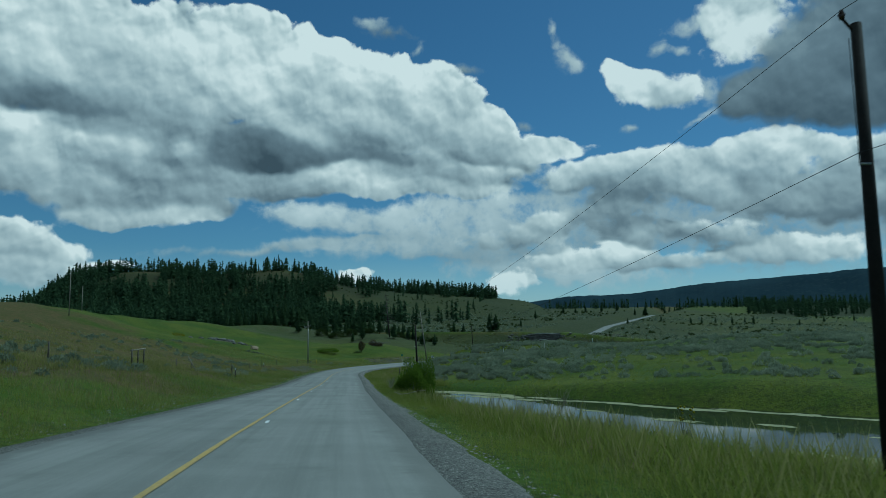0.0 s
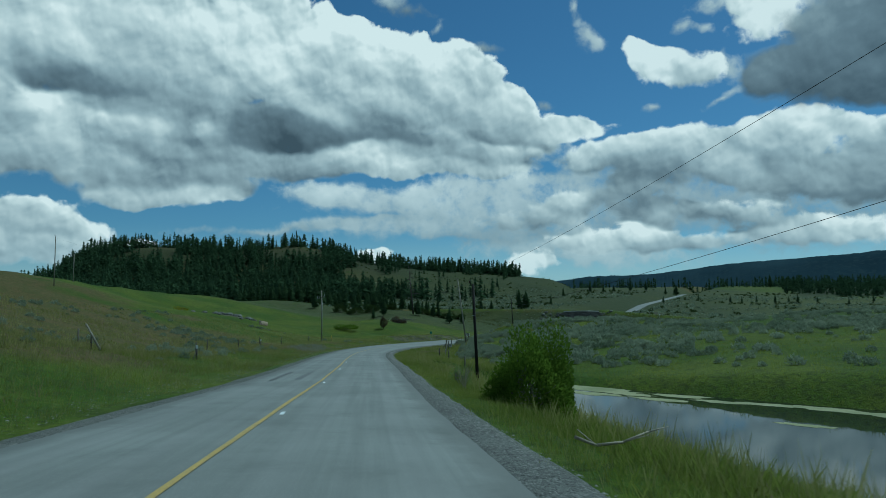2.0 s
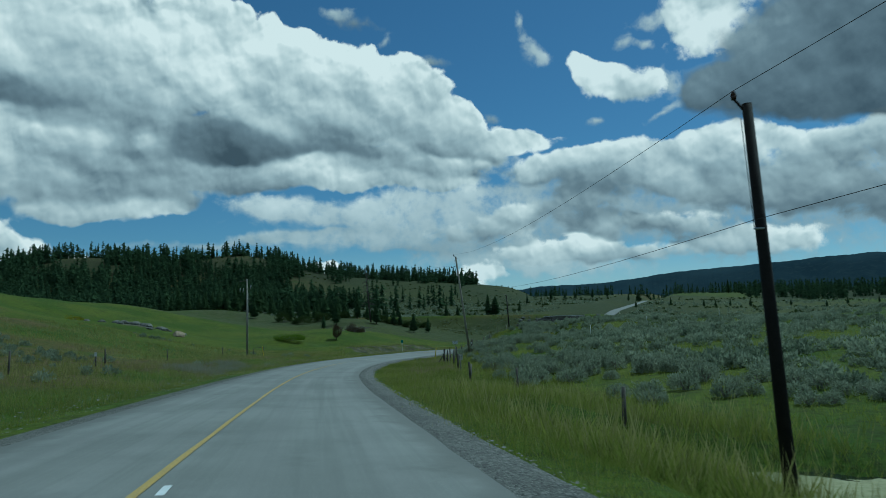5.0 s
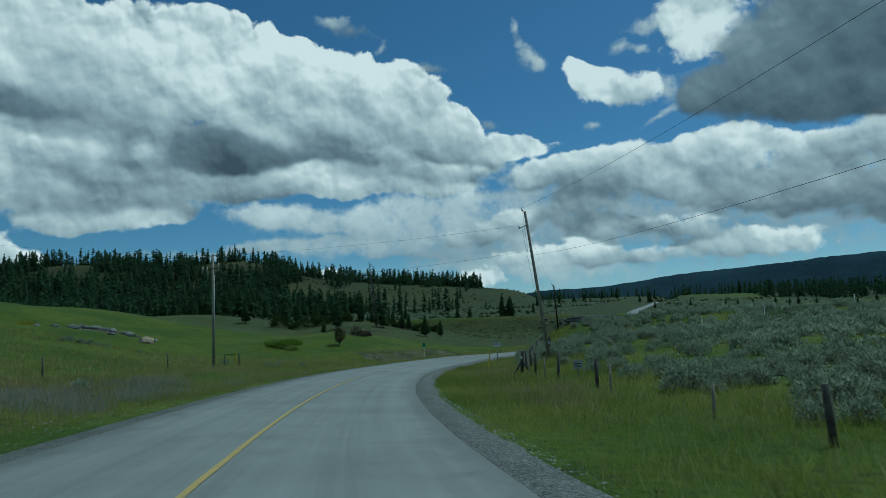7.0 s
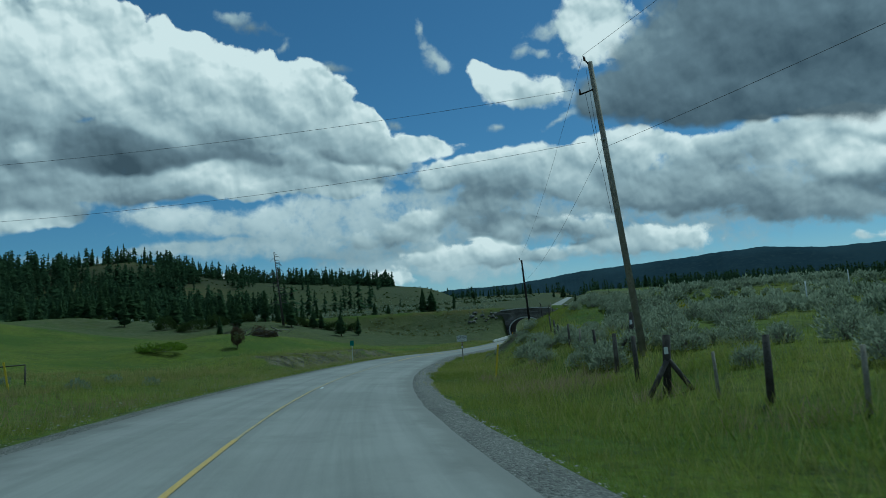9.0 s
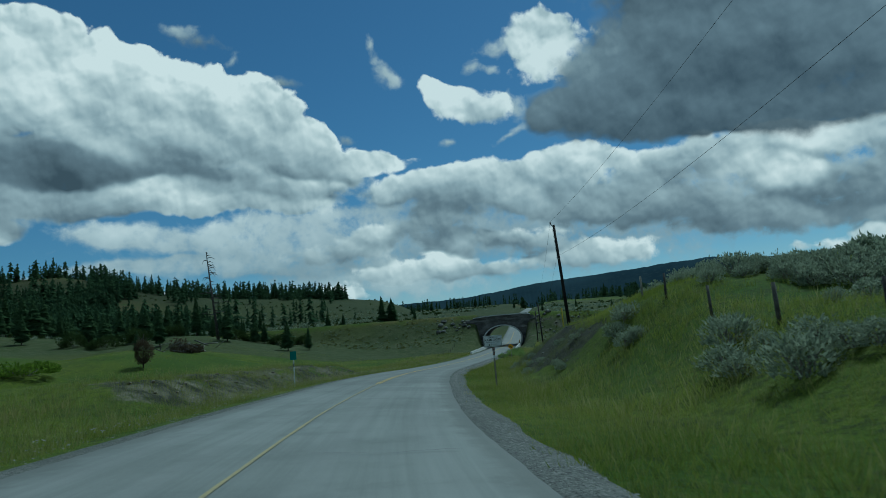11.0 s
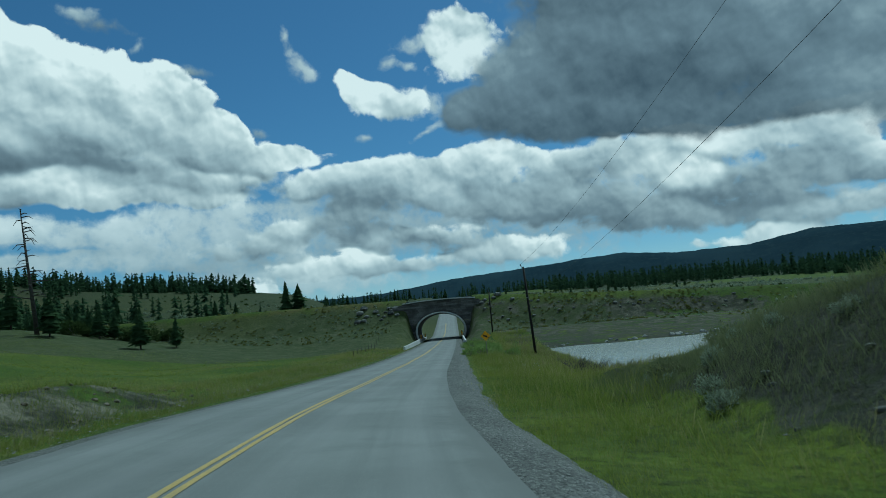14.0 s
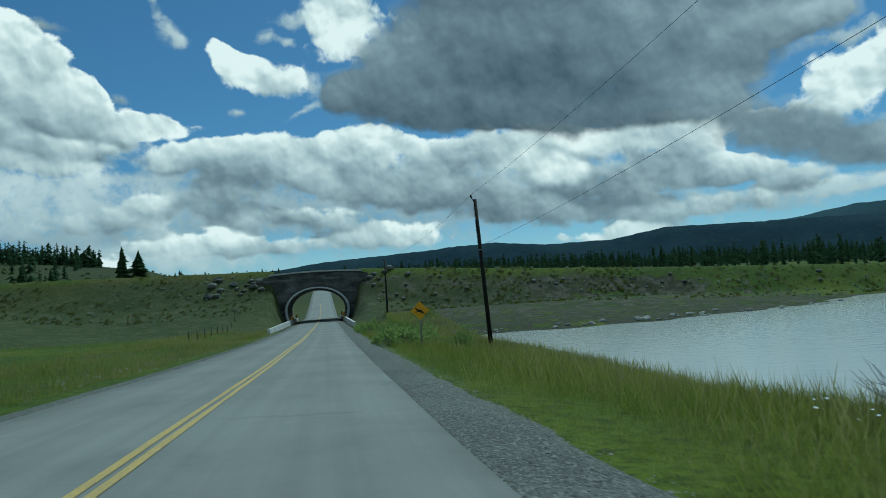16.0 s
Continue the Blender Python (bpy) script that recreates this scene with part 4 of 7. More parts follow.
def build_ground():
    gx = spaced(-66.0, 120.0, 1.1, 1.07, (-4600, 4600))
    gy = spaced(-12.0, 392.0, 1.3, 1.06, (-1200, 4700))
    x, y = (a.ravel() for a in np.meshgrid(gx, gy, indexing="ij"))
    z, s, d, q, gap, az, r, hill = height(x, y)
    me = mesh_of("ground", np.stack([x, y, z], 1), grid_faces(len(gx), len(gy)))
    me.shade_smooth()
    left = d < CENTRE
    dry = np.where(left, (0.74 + 0.30 * lumps(x, y, 11, 91) + 0.22 * lumps(x, y, 4.5, 92)) * smooth(0, -26, s - np.interp(-d, [18, 45, 65, 100], [158, 178, 202, 222])) * smooth(9, 15, -d + 2.5 * lumps(x, y, 8, 47)) + 0.14, 0.12) + (0.06 * smooth(255, 300, s) + 0.3 * smooth(300, 345, s)) * left + 0.3 * lumps(x, y, 14, 28) * left * smooth(170, 110, s) + 0.25 * smooth(500, 900, y)
    dirt = 1.0 * smooth(6.8, 8.0, d + 0.8 * lumps(x, y, 2.5, 27)) * smooth(13.2, 11.6, d) * smooth(203, 212, s) * smooth(240, 232, s)
    dirt = np.maximum(dirt, (0.78 + 0.6 * lumps(x, y, 3.2, 18)) * smooth(9.0, 10.5, -d) * smooth(19, 15, -d) * smooth(198, 206, s) * smooth(262, 246, s) * left)
    dirt = np.maximum(dirt, 0.9 * np.exp(-((x + 82) ** 2 + (y - 252) ** 2) / 60.0))
    dirt = np.maximum(dirt, (0.34 + 0.16 * smooth(40, 60, x) * smooth(120, 90, x)) * smooth(5, 8, gap) * smooth(30, 20, gap) * (1 + 0.5 * lumps(x, y, 12, 17)))
    dirt = np.maximum(dirt, 0.6 * smooth(16, 22, gap) * smooth(75, 66, gap) * (x > 30) * (x < 140) * (d > 9) * (s > 285))
    pale = np.maximum(np.where(left, 1.0, 0.0) * (y < 340), 0.55 * smooth(60, 30, gap) * (y > 290))
    sage = np.where(left, 0.25 * smooth(130, 80, s) * smooth(14, 30, -d), 0.3 * smooth(6, 14, d) * smooth(4, 14, q) * (s < 240))
    sage = np.maximum(sage, 0.75 * smooth(3, 8, gap) * (y > 330) * smooth(420, 340, x) * smooth(-250, -40, x))
    # Darker ground over the forested hill and plain, open slope and plateau.
    dark_tone = smooth(30, 55, hill) * smooth(-3, -12, az) * smooth(85, 70, hill) + 0.62 * smooth(12, 30, hill) * smooth(-12, -6, az)
    dark_tone = np.maximum(dark_tone, 0.5 * smooth(410, 470, y) * smooth(1400, 900, y) * smooth(24, 14, az))
    dark_tone = np.maximum(dark_tone, 1.1 * smooth(23, 25, az) * smooth(790, 860, r) * (az < 85))
    for key, value in (("dry", dry), ("dirt", dirt), ("sage", sage), ("dark_tone", dark_tone * 0.8), ("pale", pale)):
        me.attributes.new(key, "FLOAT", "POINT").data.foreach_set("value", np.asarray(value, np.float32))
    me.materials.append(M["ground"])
    return tagged(new("ground", me), "rolling grassland with green meadow, sagebrush and dirt cuts", "ground", kind="structure")


GROUND = build_ground()


def ground_z(x, y):
    return height(np.atleast_1d(np.asarray(x, float)), np.atleast_1d(np.asarray(y, float)))[0]


def edge_shift(ss, o):
    """How far the paved edge lies from its usual line, right positive."""
    if o > CENTRE + 2.4:
        return np.interp(ss, [0, 12, 40, 85, 120, 165, 203, 225, 255], [-0.2, -0.2, 0.08, 0.05, -0.14, 0.08, 0.40, 0.10, 0.0])
    if o < CENTRE - 2.4:
        return np.interp(ss, [0, 20, 45, 120, 160, 205, 235, 262], [0.3, 0.1, 0.45, 0.5, 0.1, 0.2, 0.1, 0.5])
    return 0.0 * ss


def ribbon(name, offsets, s0, s1, lift, mat, label, category, step=2.0, parent=None, wob=0.0):
    """A strip along the road, with the given offsets from the lane line; its edges wander by wob."""
    ss = np.arange(s0, s1 + step / 2, step)
    cols = []
    for k, o in enumerate(offsets):
        edge = wob if k in (0, len(offsets) - 1) else 0.0
        if name == "gravel_shoulder":
            edge *= 3.0 if abs(float(o[0] if isinstance(o, tuple) else o) - CENTRE) > HALF + 1.0 else 0.5
        side = edge_shift(ss, o[0] if isinstance(o, tuple) else o)
        dd = side + (np.full(len(ss), float(o)) if not isinstance(o, tuple) else o[0] + (o[1] - o[0]) * smooth(222, 258, ss)) + edge * (lumps(ss, ss * 0 + 3.7 * k, 3.0, 11) + 0.6 * lumps(ss, ss * 0 + 3.7 * k, 0.9, 12))
        x, y = road_point(ss, dd)
        up = lift[k] if isinstance(lift, (list, tuple)) else lift
        cols.append(np.stack([x, y, road_z(ss, dd) + up], 1))
    v = np.stack(cols, 0).reshape(-1, 3)
    f = grid_faces(len(offsets), len(ss))[:, ::-1]
    me = mesh_of(name, v, f)
    uv = me.uv_layers.new(name="UVMap")
    flat = np.stack([np.repeat(np.array([o[0] if isinstance(o, tuple) else o for o in offsets], float) - CENTRE, len(ss)), np.tile(ss, len(offsets))], 1).astype(np.float32)
    uv.data.foreach_set("uv", flat[f.ravel()].ravel())
    me.shade_smooth()
    me.materials.append(M[mat])
    ob = new(name, me)
    if parent:
        ob.parent = parent
        return ob
    return tagged(ob, label, category, kind="structure")


E0, E1 = CENTRE - HALF, CENTRE + HALF
ROAD = ribbon("road", [E0 - 0.35, E0, E0 + 1.2, CENTRE, E1 - 1.2, E1, E1 + 0.35], -58, 1400, [-0.12, 0.0, 0.03, 0.05, 0.03, 0.0, -0.12], "asphalt", "worn grey asphalt two-lane country road", "road", 1.0, wob=0.05)
ribbon("gravel_shoulder", [(E1 - 0.12, E1 - 0.55), (E1 + 0.12, E1 - 0.35), (E1 + 0.3, E1 + 0.1), (E1 + 0.8, E1 + 0.65), (E1 + 1.35, E1 + 1.5)], -58, 372, [-0.02, 0.022, 0.018, -0.05, -0.34], "gravel", "loose grey gravel shoulder beside the road", "shoulder", 0.5, wob=0.12)
ribbon("gravel_shoulder", [E0 - 1.6, E0 - 0.9, E0 - 0.3, E0 - 0.1, E0 + 0.12], -58, 372, [-0.36, -0.10, -0.04, 0.0, -0.02], "gravel", "narrow grey gravel shoulder beside the road", "shoulder", 1.0, wob=0.15)

# ---------------------------------------------------------------- builders


def part(name, data, mat, parent=None, label="", m=None):
    """A bmesh or mesh as one object, under a thing or a part."""
    if isinstance(data, bmesh.types.BMesh):
        me = bpy.data.meshes.new(name)
        data.to_mesh(me)
        data.free()
        data = me
    if not data.materials:
        data.materials.append(M[mat])
    ob = new(name, data)
    if m is not None:
        ob.matrix_local = m
    if parent:
        ob.parent = parent
    return tagged(ob, label)


def thing(name, m, label, category, group=""):
    ob = new(name)
    ob.empty_display_size = 0.2
    ob.matrix_world = m
    return tagged(ob, label, category, group)


def tube(bm, a, b, ra, rb, n=8, cap=True):
    """A tapered bar from a to b."""
    a, b = Vector(a), Vector(b)
    turn = (b - a).to_track_quat("Z", "Y").to_matrix()
    rings = []
    for p, r in ((a, ra), (b, rb)):
        rings.append([bm.verts.new(p + turn @ Vector((math.cos(t) * r, math.sin(t) * r, 0))) for t in (2 * math.pi * i / n for i in range(n))])
    for i in range(n):
        f = bm.faces.new((rings[0][i], rings[0][(i + 1) % n], rings[1][(i + 1) % n], rings[1][i]))
        f.smooth = True
    if cap:
        bm.faces.new(rings[0][::-1])
        bm.faces.new(rings[1])


def block(bm, lo, hi, bevel=0.0):
    v = [bm.verts.new((x, y, z)) for x in (lo[0], hi[0]) for y in (lo[1], hi[1]) for z in (lo[2], hi[2])]
    faces = [bm.faces.new([v[i] for i in q]) for q in ((0, 1, 3, 2), (4, 6, 7, 5), (0, 4, 5, 1), (2, 3, 7, 6), (0, 2, 6, 4), (1, 5, 7, 3))]
    if bevel:
        edges = list({e for f in faces for e in f.edges})
        bmesh.ops.bevel(bm, geom=edges, offset=bevel, segments=1, affect="EDGES")


def bar(a, b, ra, rb=None, n=8):
    bm = bmesh.new()
    tube(bm, a, b, ra, ra if rb is None else rb, n)
    return bm


def box(lo, hi, bevel=0.0):
    bm = bmesh.new()
    block(bm, lo, hi, bevel)
    return bm


def heading(dx, dy):
    """The turn about z that lays local +y along (dx, dy)."""
    return Matrix.Rotation(math.atan2(-dx, dy), 4, "Z")


def road_frame(s, d, lift=0.0, facing=True):
    """A place beside the road on the ground, local y along the road."""
    x, y = (float(v) for v in road_point(s, d))
    tx, ty = float(np.interp(s, ALONG, TANG[:, 0])), float(np.interp(s, ALONG, TANG[:, 1]))
    return Matrix.Translation((x, y, float(ground_z(x, y)[0]) + lift)) @ heading(tx, ty)


rnd = random.Random(7)

# ---------------------------------------------------------------- road markings and water

ribbon("centre_line", [CENTRE - 0.05, CENTRE + 0.05], -58, 150, 0.062, "yellow", "", "", 1.0, ROAD, wob=0.012)
ribbon("centre_line", [CENTRE - 0.036, CENTRE + 0.036], 150, 208.8, 0.062, "yellow_worn", "", "", 1.0, ROAD, wob=0.012)
for o in (-0.088, 0.088):
    ribbon("double_line", [CENTRE + o - 0.056, CENTRE + o + 0.056], 208.8, 470, 0.062, "yellow", "", "", 1.0, ROAD, wob=0.012)
for o, s0, s1 in ((-4.35, 61.5, 69.5), (-3.0, 62, 69.8)):
    ribbon("skid_mark", [o - 0.12, o + 0.12], s0, s1, 0.047, "skid", "", "", 1.0, ROAD, wob=0.03)
ribbon("road_patch", [E0, E0 + 1.2, CENTRE, E1 - 1.2, E1], 208.6, 371, [0.005, 0.035, 0.055, 0.035, 0.005], "patch", "", "", 1.0, ROAD, wob=0.05)


def paint_dab(s, d, long, wide):
    bm = bmesh.new()
    x, y = (float(v) for v in road_point(s, d))
    block(bm, (-wide / 2, -long / 2, 0.0), (wide / 2, long / 2, 0.006))
    tx, ty = float(np.interp(s, ALONG, TANG[:, 0])), float(np.interp(s, ALONG, TANG[:, 1]))
    ob = part("paint_dab", bm, "white", ROAD, "chipped white paint dab")
    ob.matrix_local = Matrix.Translation((x, y, float(road_z(s, d)) + 0.055)) @ heading(tx, ty)


for s, d in ((18.9, -1.58), (33.4, -1.66), (46.4, -1.66), (59.5, -1.65), (72.9, -1.64), (84.9, -1.64), (166.0, -1.70)):
    paint_dab(s, d, 0.42, 0.09)


def crack(s, d0, d1, seed, wide=0.03):
    """A thin wandering crack across the lane."""
    r = random.Random(seed)
    dd = np.linspace(d0, d1, 26)
    ss = s + np.cumsum([r.uniform(-0.09, 0.09) for _ in dd])
    w = np.array([wide * r.uniform(0.3, 1.2) for _ in dd])
    rows = []
    for side in (-0.5, 0.5):
        x, y = road_point(ss + side * w, dd)
        rows.append(np.stack([x, y, road_z(ss, dd) + 0.061], 1))
    me = mesh_of("crack", np.concatenate(rows), grid_faces(2, len(dd))[:, ::-1])
    part("crack", me, "skid", ROAD, "dark crack in the asphalt")


for s, d0, d1, seed in ((258.2, -1.6, 0.6, 1), (262.5, -0.9, 1.3, 2), (246.0, -4.8, -2.2, 3), (273.0, -1.4, 0.9, 4), (240.5, -1.5, 1.2, 5), (224.0, -5.2, -2.4, 6), (181.0, -1.2, 1.4, 7)):
    crack(s, d0, d1, seed)


def water(name, x0, x1, y0, y1, z, mat, label):
    bm = bmesh.new()
    f = bm.faces.new([bm.verts.new(p) for p in ((x0, y0, z), (x1, y0, z), (x1, y1, z), (x0, y1, z))])
    me = bpy.data.meshes.new(name)
    bm.to_mesh(me)
    bm.free()
    me.materials.append(M[mat])
    return tagged(new(name, me), label, "water", kind="structure")


water("pond", -6, 95, 8, 97, POND_Z, "pond", "still dark roadside pond reflecting clouds")
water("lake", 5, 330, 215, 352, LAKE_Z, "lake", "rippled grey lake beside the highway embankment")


def algae_mats():
    """Pale scum along the pond's far shore and in loose rafts."""
    bm = bmesh.new()
    r = random.Random(3)

    def raft(cx, cy, rx, ry, turn):
        n, vs = 22, []
        for i in range(n):
            t = 2 * math.pi * i / n
            k = 1 + 0.28 * r.uniform(-1, 1)
            u, v = math.cos(t) * rx * k, math.sin(t) * ry * k
            vs.append(bm.verts.new((cx + u * math.cos(turn) - v * math.sin(turn), cy + u * math.sin(turn) + v * math.cos(turn), POND_Z + 0.006 + r.uniform(0, 0.004))))
        bm.faces.new(vs)

    along = math.atan2(35.1, -41.1)
    for i in range(26):
        t = i / 25
        back = r.uniform(0.3, 2.0)
        raft(-3.0 + 60 * t - 0.65 * back, 95.3 - 51 * t - 0.76 * back, r.uniform(1.6, 3.2), r.uniform(0.5, 1.1), along)
    for cx, cy, rx, ry in ((12.5, 46.0, 3.6, 1.0), (17.0, 44.2, 3.6, 1.3), (21.5, 42.0, 3.8, 1.6), (25.5, 39.6, 4.0, 2.0), (15.0, 47.2, 1.4, 0.4), (19.5, 46.5, 1.2, 0.35), (0, 87, 2.4, 0.9), (4.5, 85.0, 2.8, 0.9), (9, 81.0, 2.2, .8), (20, 62, 2.2, 0.7), (27, 58, 1.6, 0.6), (14, 70, 1.6, 0.5), (33, 50, 2.4, 0.7), (24, 44, 3.2, 1.3), (19, 45, 2.5, 1.0), (29, 41, 4, 1.6), (36, 40, 4, 1.6), (12.5, 49, 2.0, .7), (-1.7, 93.6, 1.3, 0.6), (0.4, 92.6, 1.6, 0.7), (2.8, 91.2, 1.8, 0.8), (4.6, 89.8, 1.8, 0.7), (-3.2, 91.9, 0.9, 0.6), (-2.9, 89.3, 0.8, 0.4), (1.3, 89.6, 1.4, 0.4), (6.5, 87.6, 2.2, 0.8), (-0.6, 86.4, 1.1, 0.35)):
        raft(cx, cy, rx, ry, along)
    me = bpy.data.meshes.new("algae_mat")
    bm.to_mesh(me)
    bm.free()
    me.materials.append(M["algae"])
    tagged(new("algae_mat", me), "pale green-yellow algae rafts floating on the pond", "algae", kind="stuff")


algae_mats()

# ---------------------------------------------------------------- poles and wires


def utility_pole(base, top, mat, label, style):
    """A round tapered pole from base to top; local z runs up the leaning pole."""
    base, top = Vector(base), Vector(top)
    tall = (top - base).length
    axis = top - base
    side = Vector((1, 0, 0)) - axis.normalized() * axis.normalized().x
    z = axis.normalized()
    x = side.normalized()
    m = Matrix((x, z.cross(x), z)).transposed().to_4x4()
    m.translation = base
    t = thing("utility_pole", m, label, "utility pole", "roadside utility poles")
    part("pole", bar((0, 0, -0.8), (0, 0, tall), 0.155, 0.105, 14), mat, t)
    if style == "line":
        part("bracket", bar((0, 0, tall - 0.25), (-0.28, 0, tall + 0.12), 0.03), "dark_wood", t)
        ins = bmesh.new()
        tube(ins, (-0.28, 0, tall + 0.10), (-0.28, 0, tall + 0.20), 0.05, 0.075, 10)
        tube(ins, (-0.28, 0, tall + 0.20), (-0.28, 0, tall + 0.30), 0.06, 0.035, 10)
        part("insulator", ins, "insulator", t)
        part("clamp", bar((0, -0.12, tall * 0.68), (-0.22, -0.12, tall * 0.68), 0.025), "steel", t)
        part("ground_wire", bar((-0.14, 0.02, tall * 0.68), (-0.16, 0.02, tall - 0.3), 0.008, n=5), "wire", t)
    if style == "junction":
        part("bracket", bar((0, 0, tall - 0.15), (-0.22, 0, tall + 0.10), 0.03), "dark_wood", t)
        part("insulator", bar((-0.22, 0, tall + 0.08), (-0.22, 0, tall + 0.26), 0.055, 0.04, 10), "insulator", t)
        part("crossarm", bar((0.05, 0, tall - 1.15), (-0.75, -0.1, tall - 1.35), 0.035), "dark_wood", t)
        part("insulator", bar((-0.72, -0.1, tall - 1.33), (-0.72, -0.1, tall - 1.12), 0.05, 0.03, 10), "insulator", t)
        part("clamp", bar((0.0, -0.1, tall - 3.35), (-0.2, -0.14, tall - 3.35), 0.04), "steel", t)
        part("ground_wire", bar((-0.2, 0.03, tall - 0.3), (-0.34, -0.1, tall - 3.5), 0.008, n=5), "wire", t)
        part("ground_wire", bar((-0.5, -0.1, tall - 1.3), (-0.3, -0.1, tall - 6.5), 0.008, n=5), "wire", t)
    if style == "transformer":
        part("crossarm", bar((-1.0, 0, tall - 0.35), (0, 0, tall - 0.22), 0.04), "post", t)
        part("crossarm", bar((0, 0, tall - 0.1), (0.75, 0, tall - 0.18), 0.03), "post", t)
        part("crossarm", bar((-0.65, -0.1, tall - 1.45), (0.6, -0.1, tall - 1.35), 0.045), "post", t)
        for u in (-0.95, -0.55, 0.5):
            part("fuse_cutout", bar((u, -0.12, tall - 1.85 + 0.4 * (u > 0)), (u + 0.08, -0.12, tall - 1.25 + 0.4 * (u > 0)), 0.06, 0.05, 10), "steel", t)
        part("insulator", bar((-0.95, 0, tall - 0.3), (-0.95, 0, tall - 0.08), 0.05, 0.03, 10), "insulator", t)
        part("conduit", bar((0.15, -0.08, -0.2), (0.13, -0.08, tall - 2.0), 0.035, n=8), "steel", t)
        part("drop_wire", bar((0.3, -0.05, tall - 2.7), (0.62, -0.05, tall - 3.7), 0.03, 0.012, 6), "wire", t)
    return t


POLES = [
    ((8.3, 13.3, -3.1), (8.5, 13.5, 6.1), "dark_wood", "dark creosoted utility pole beside the pond", "line"),
    ((-4.15, 90.5, -8.3), (-4.45, 90.6, 0.4), "dark_wood", "dark weathered utility pole at the pond's edge", "line"),
    ((-5.3, 163.4, -8.6), (-6.8, 162.7, 3.8), "pale_wood", "leaning pale wooden utility pole in the sagebrush", "junction"),
    ((7.7, 221.6, -8.6), (7.3, 221.8, 0.6), "dark_wood", "dark utility pole on the cut bank", "line"),
    ((28.4, 279.2, -14.5), (28.2, 279.6, -4.2), "dark_wood", "dark utility pole standing at the lake shore", "line"),
    ((48.9, 334.0, -13.5), (49.1, 334.2, -4.3), "dark_wood", "dark utility pole near the underpass", "line"),
    ((-35.4, 172.0, -9.6), (-35.4, 171.8, 2.2), "pale_wood", "pale utility pole with crossarms and fuse cutouts in the meadow", "transformer"),
    ((-125.0, 224.0, 8.0), (-125.0, 224.0, 20.5), "pale_wood", "distant grey utility pole on the hillside", "line"),
    ((-137.0, 254.0, 8.0), (-137.0, 254.0, 17.5), "pale_wood", "distant grey utility pole on the hillside", "line"),
]
for base, top, mat, label, style in POLES:
    utility_pole((base[0], base[1], min(base[2], float(ground_z(base[0], base[1])[0]))), top, mat, label, style)


def wire(a, b, sag, r=0.007):
    cu = bpy.data.curves.new("power_line", "CURVE")
    cu.dimensions, cu.bevel_depth, cu.bevel_resolution = "3D", r, 1
    sp = cu.splines.new("POLY")
    n = 24
    sp.points.add(n)
    a, b = Vector(a), Vector(b)
    for i in range(n + 1):
        u = i / n
        p = a.lerp(b, u)
        p.z -= 4 * sag * u * (1 - u)
        sp.points[i].co = (*p, 1)
    cu.materials.append(M["wire"])
    tagged(new("power_line", cu), "thin black overhead cable between utility poles", "cable", "overhead cables")


tops = [Vector(p[1]) + Vector((-0.28, 0, 0.3)) for p in POLES[:6]]
lows = [Vector(p[0]).lerp(Vector(p[1]), 0.70) + Vector((-0.2, -0.1, 0)) for p in POLES[:6]]
behind = Vector((20.0, -55.0, 9.5))
for chain, drop in ((tops, 0), (lows, -3.0)):
    pts = [behind + Vector((0, 0, drop))] + chain
    for a, b in zip(pts[:-1], pts[1:]):
        wire(a, b, 0.9)
wire((-7.7, 162.8, 2.6), (-36.3, 171.8, 2.05), 0.35)
wire((-7.2, 162.9, 0.4), (-35.5, 171.8, -0.6), 0.45)
wire((-36.3, 171.8, 2.05), (-125, 224, 20), 2.0)
wire((-125, 224, 20.3), (-137, 254, 17.4), 0.6)

# ---------------------------------------------------------------- underpass

UP = heading(0.374, 0.927)
UNDERPASS_S = 377.0
ux, uy = (float(v) for v in road_point(UNDERPASS_S, CENTRE))
UZ = float(road_z(UNDERPASS_S, CENTRE))


def arch_profile(r, n=26, low=-0.9):
    """The outline of the pipe arch, from its left foot over the top to its right foot."""
    out = []
    for i in range(n + 1):
        t = math.pi * (1.19 - 1.38 * i / n)
        out.append((math.cos(t) * r, math.sin(t) * r * (0.72 if math.sin(t) > 0 else 0.85) + 2.3))
    return [(x, max(z, low)) for x, z in out]


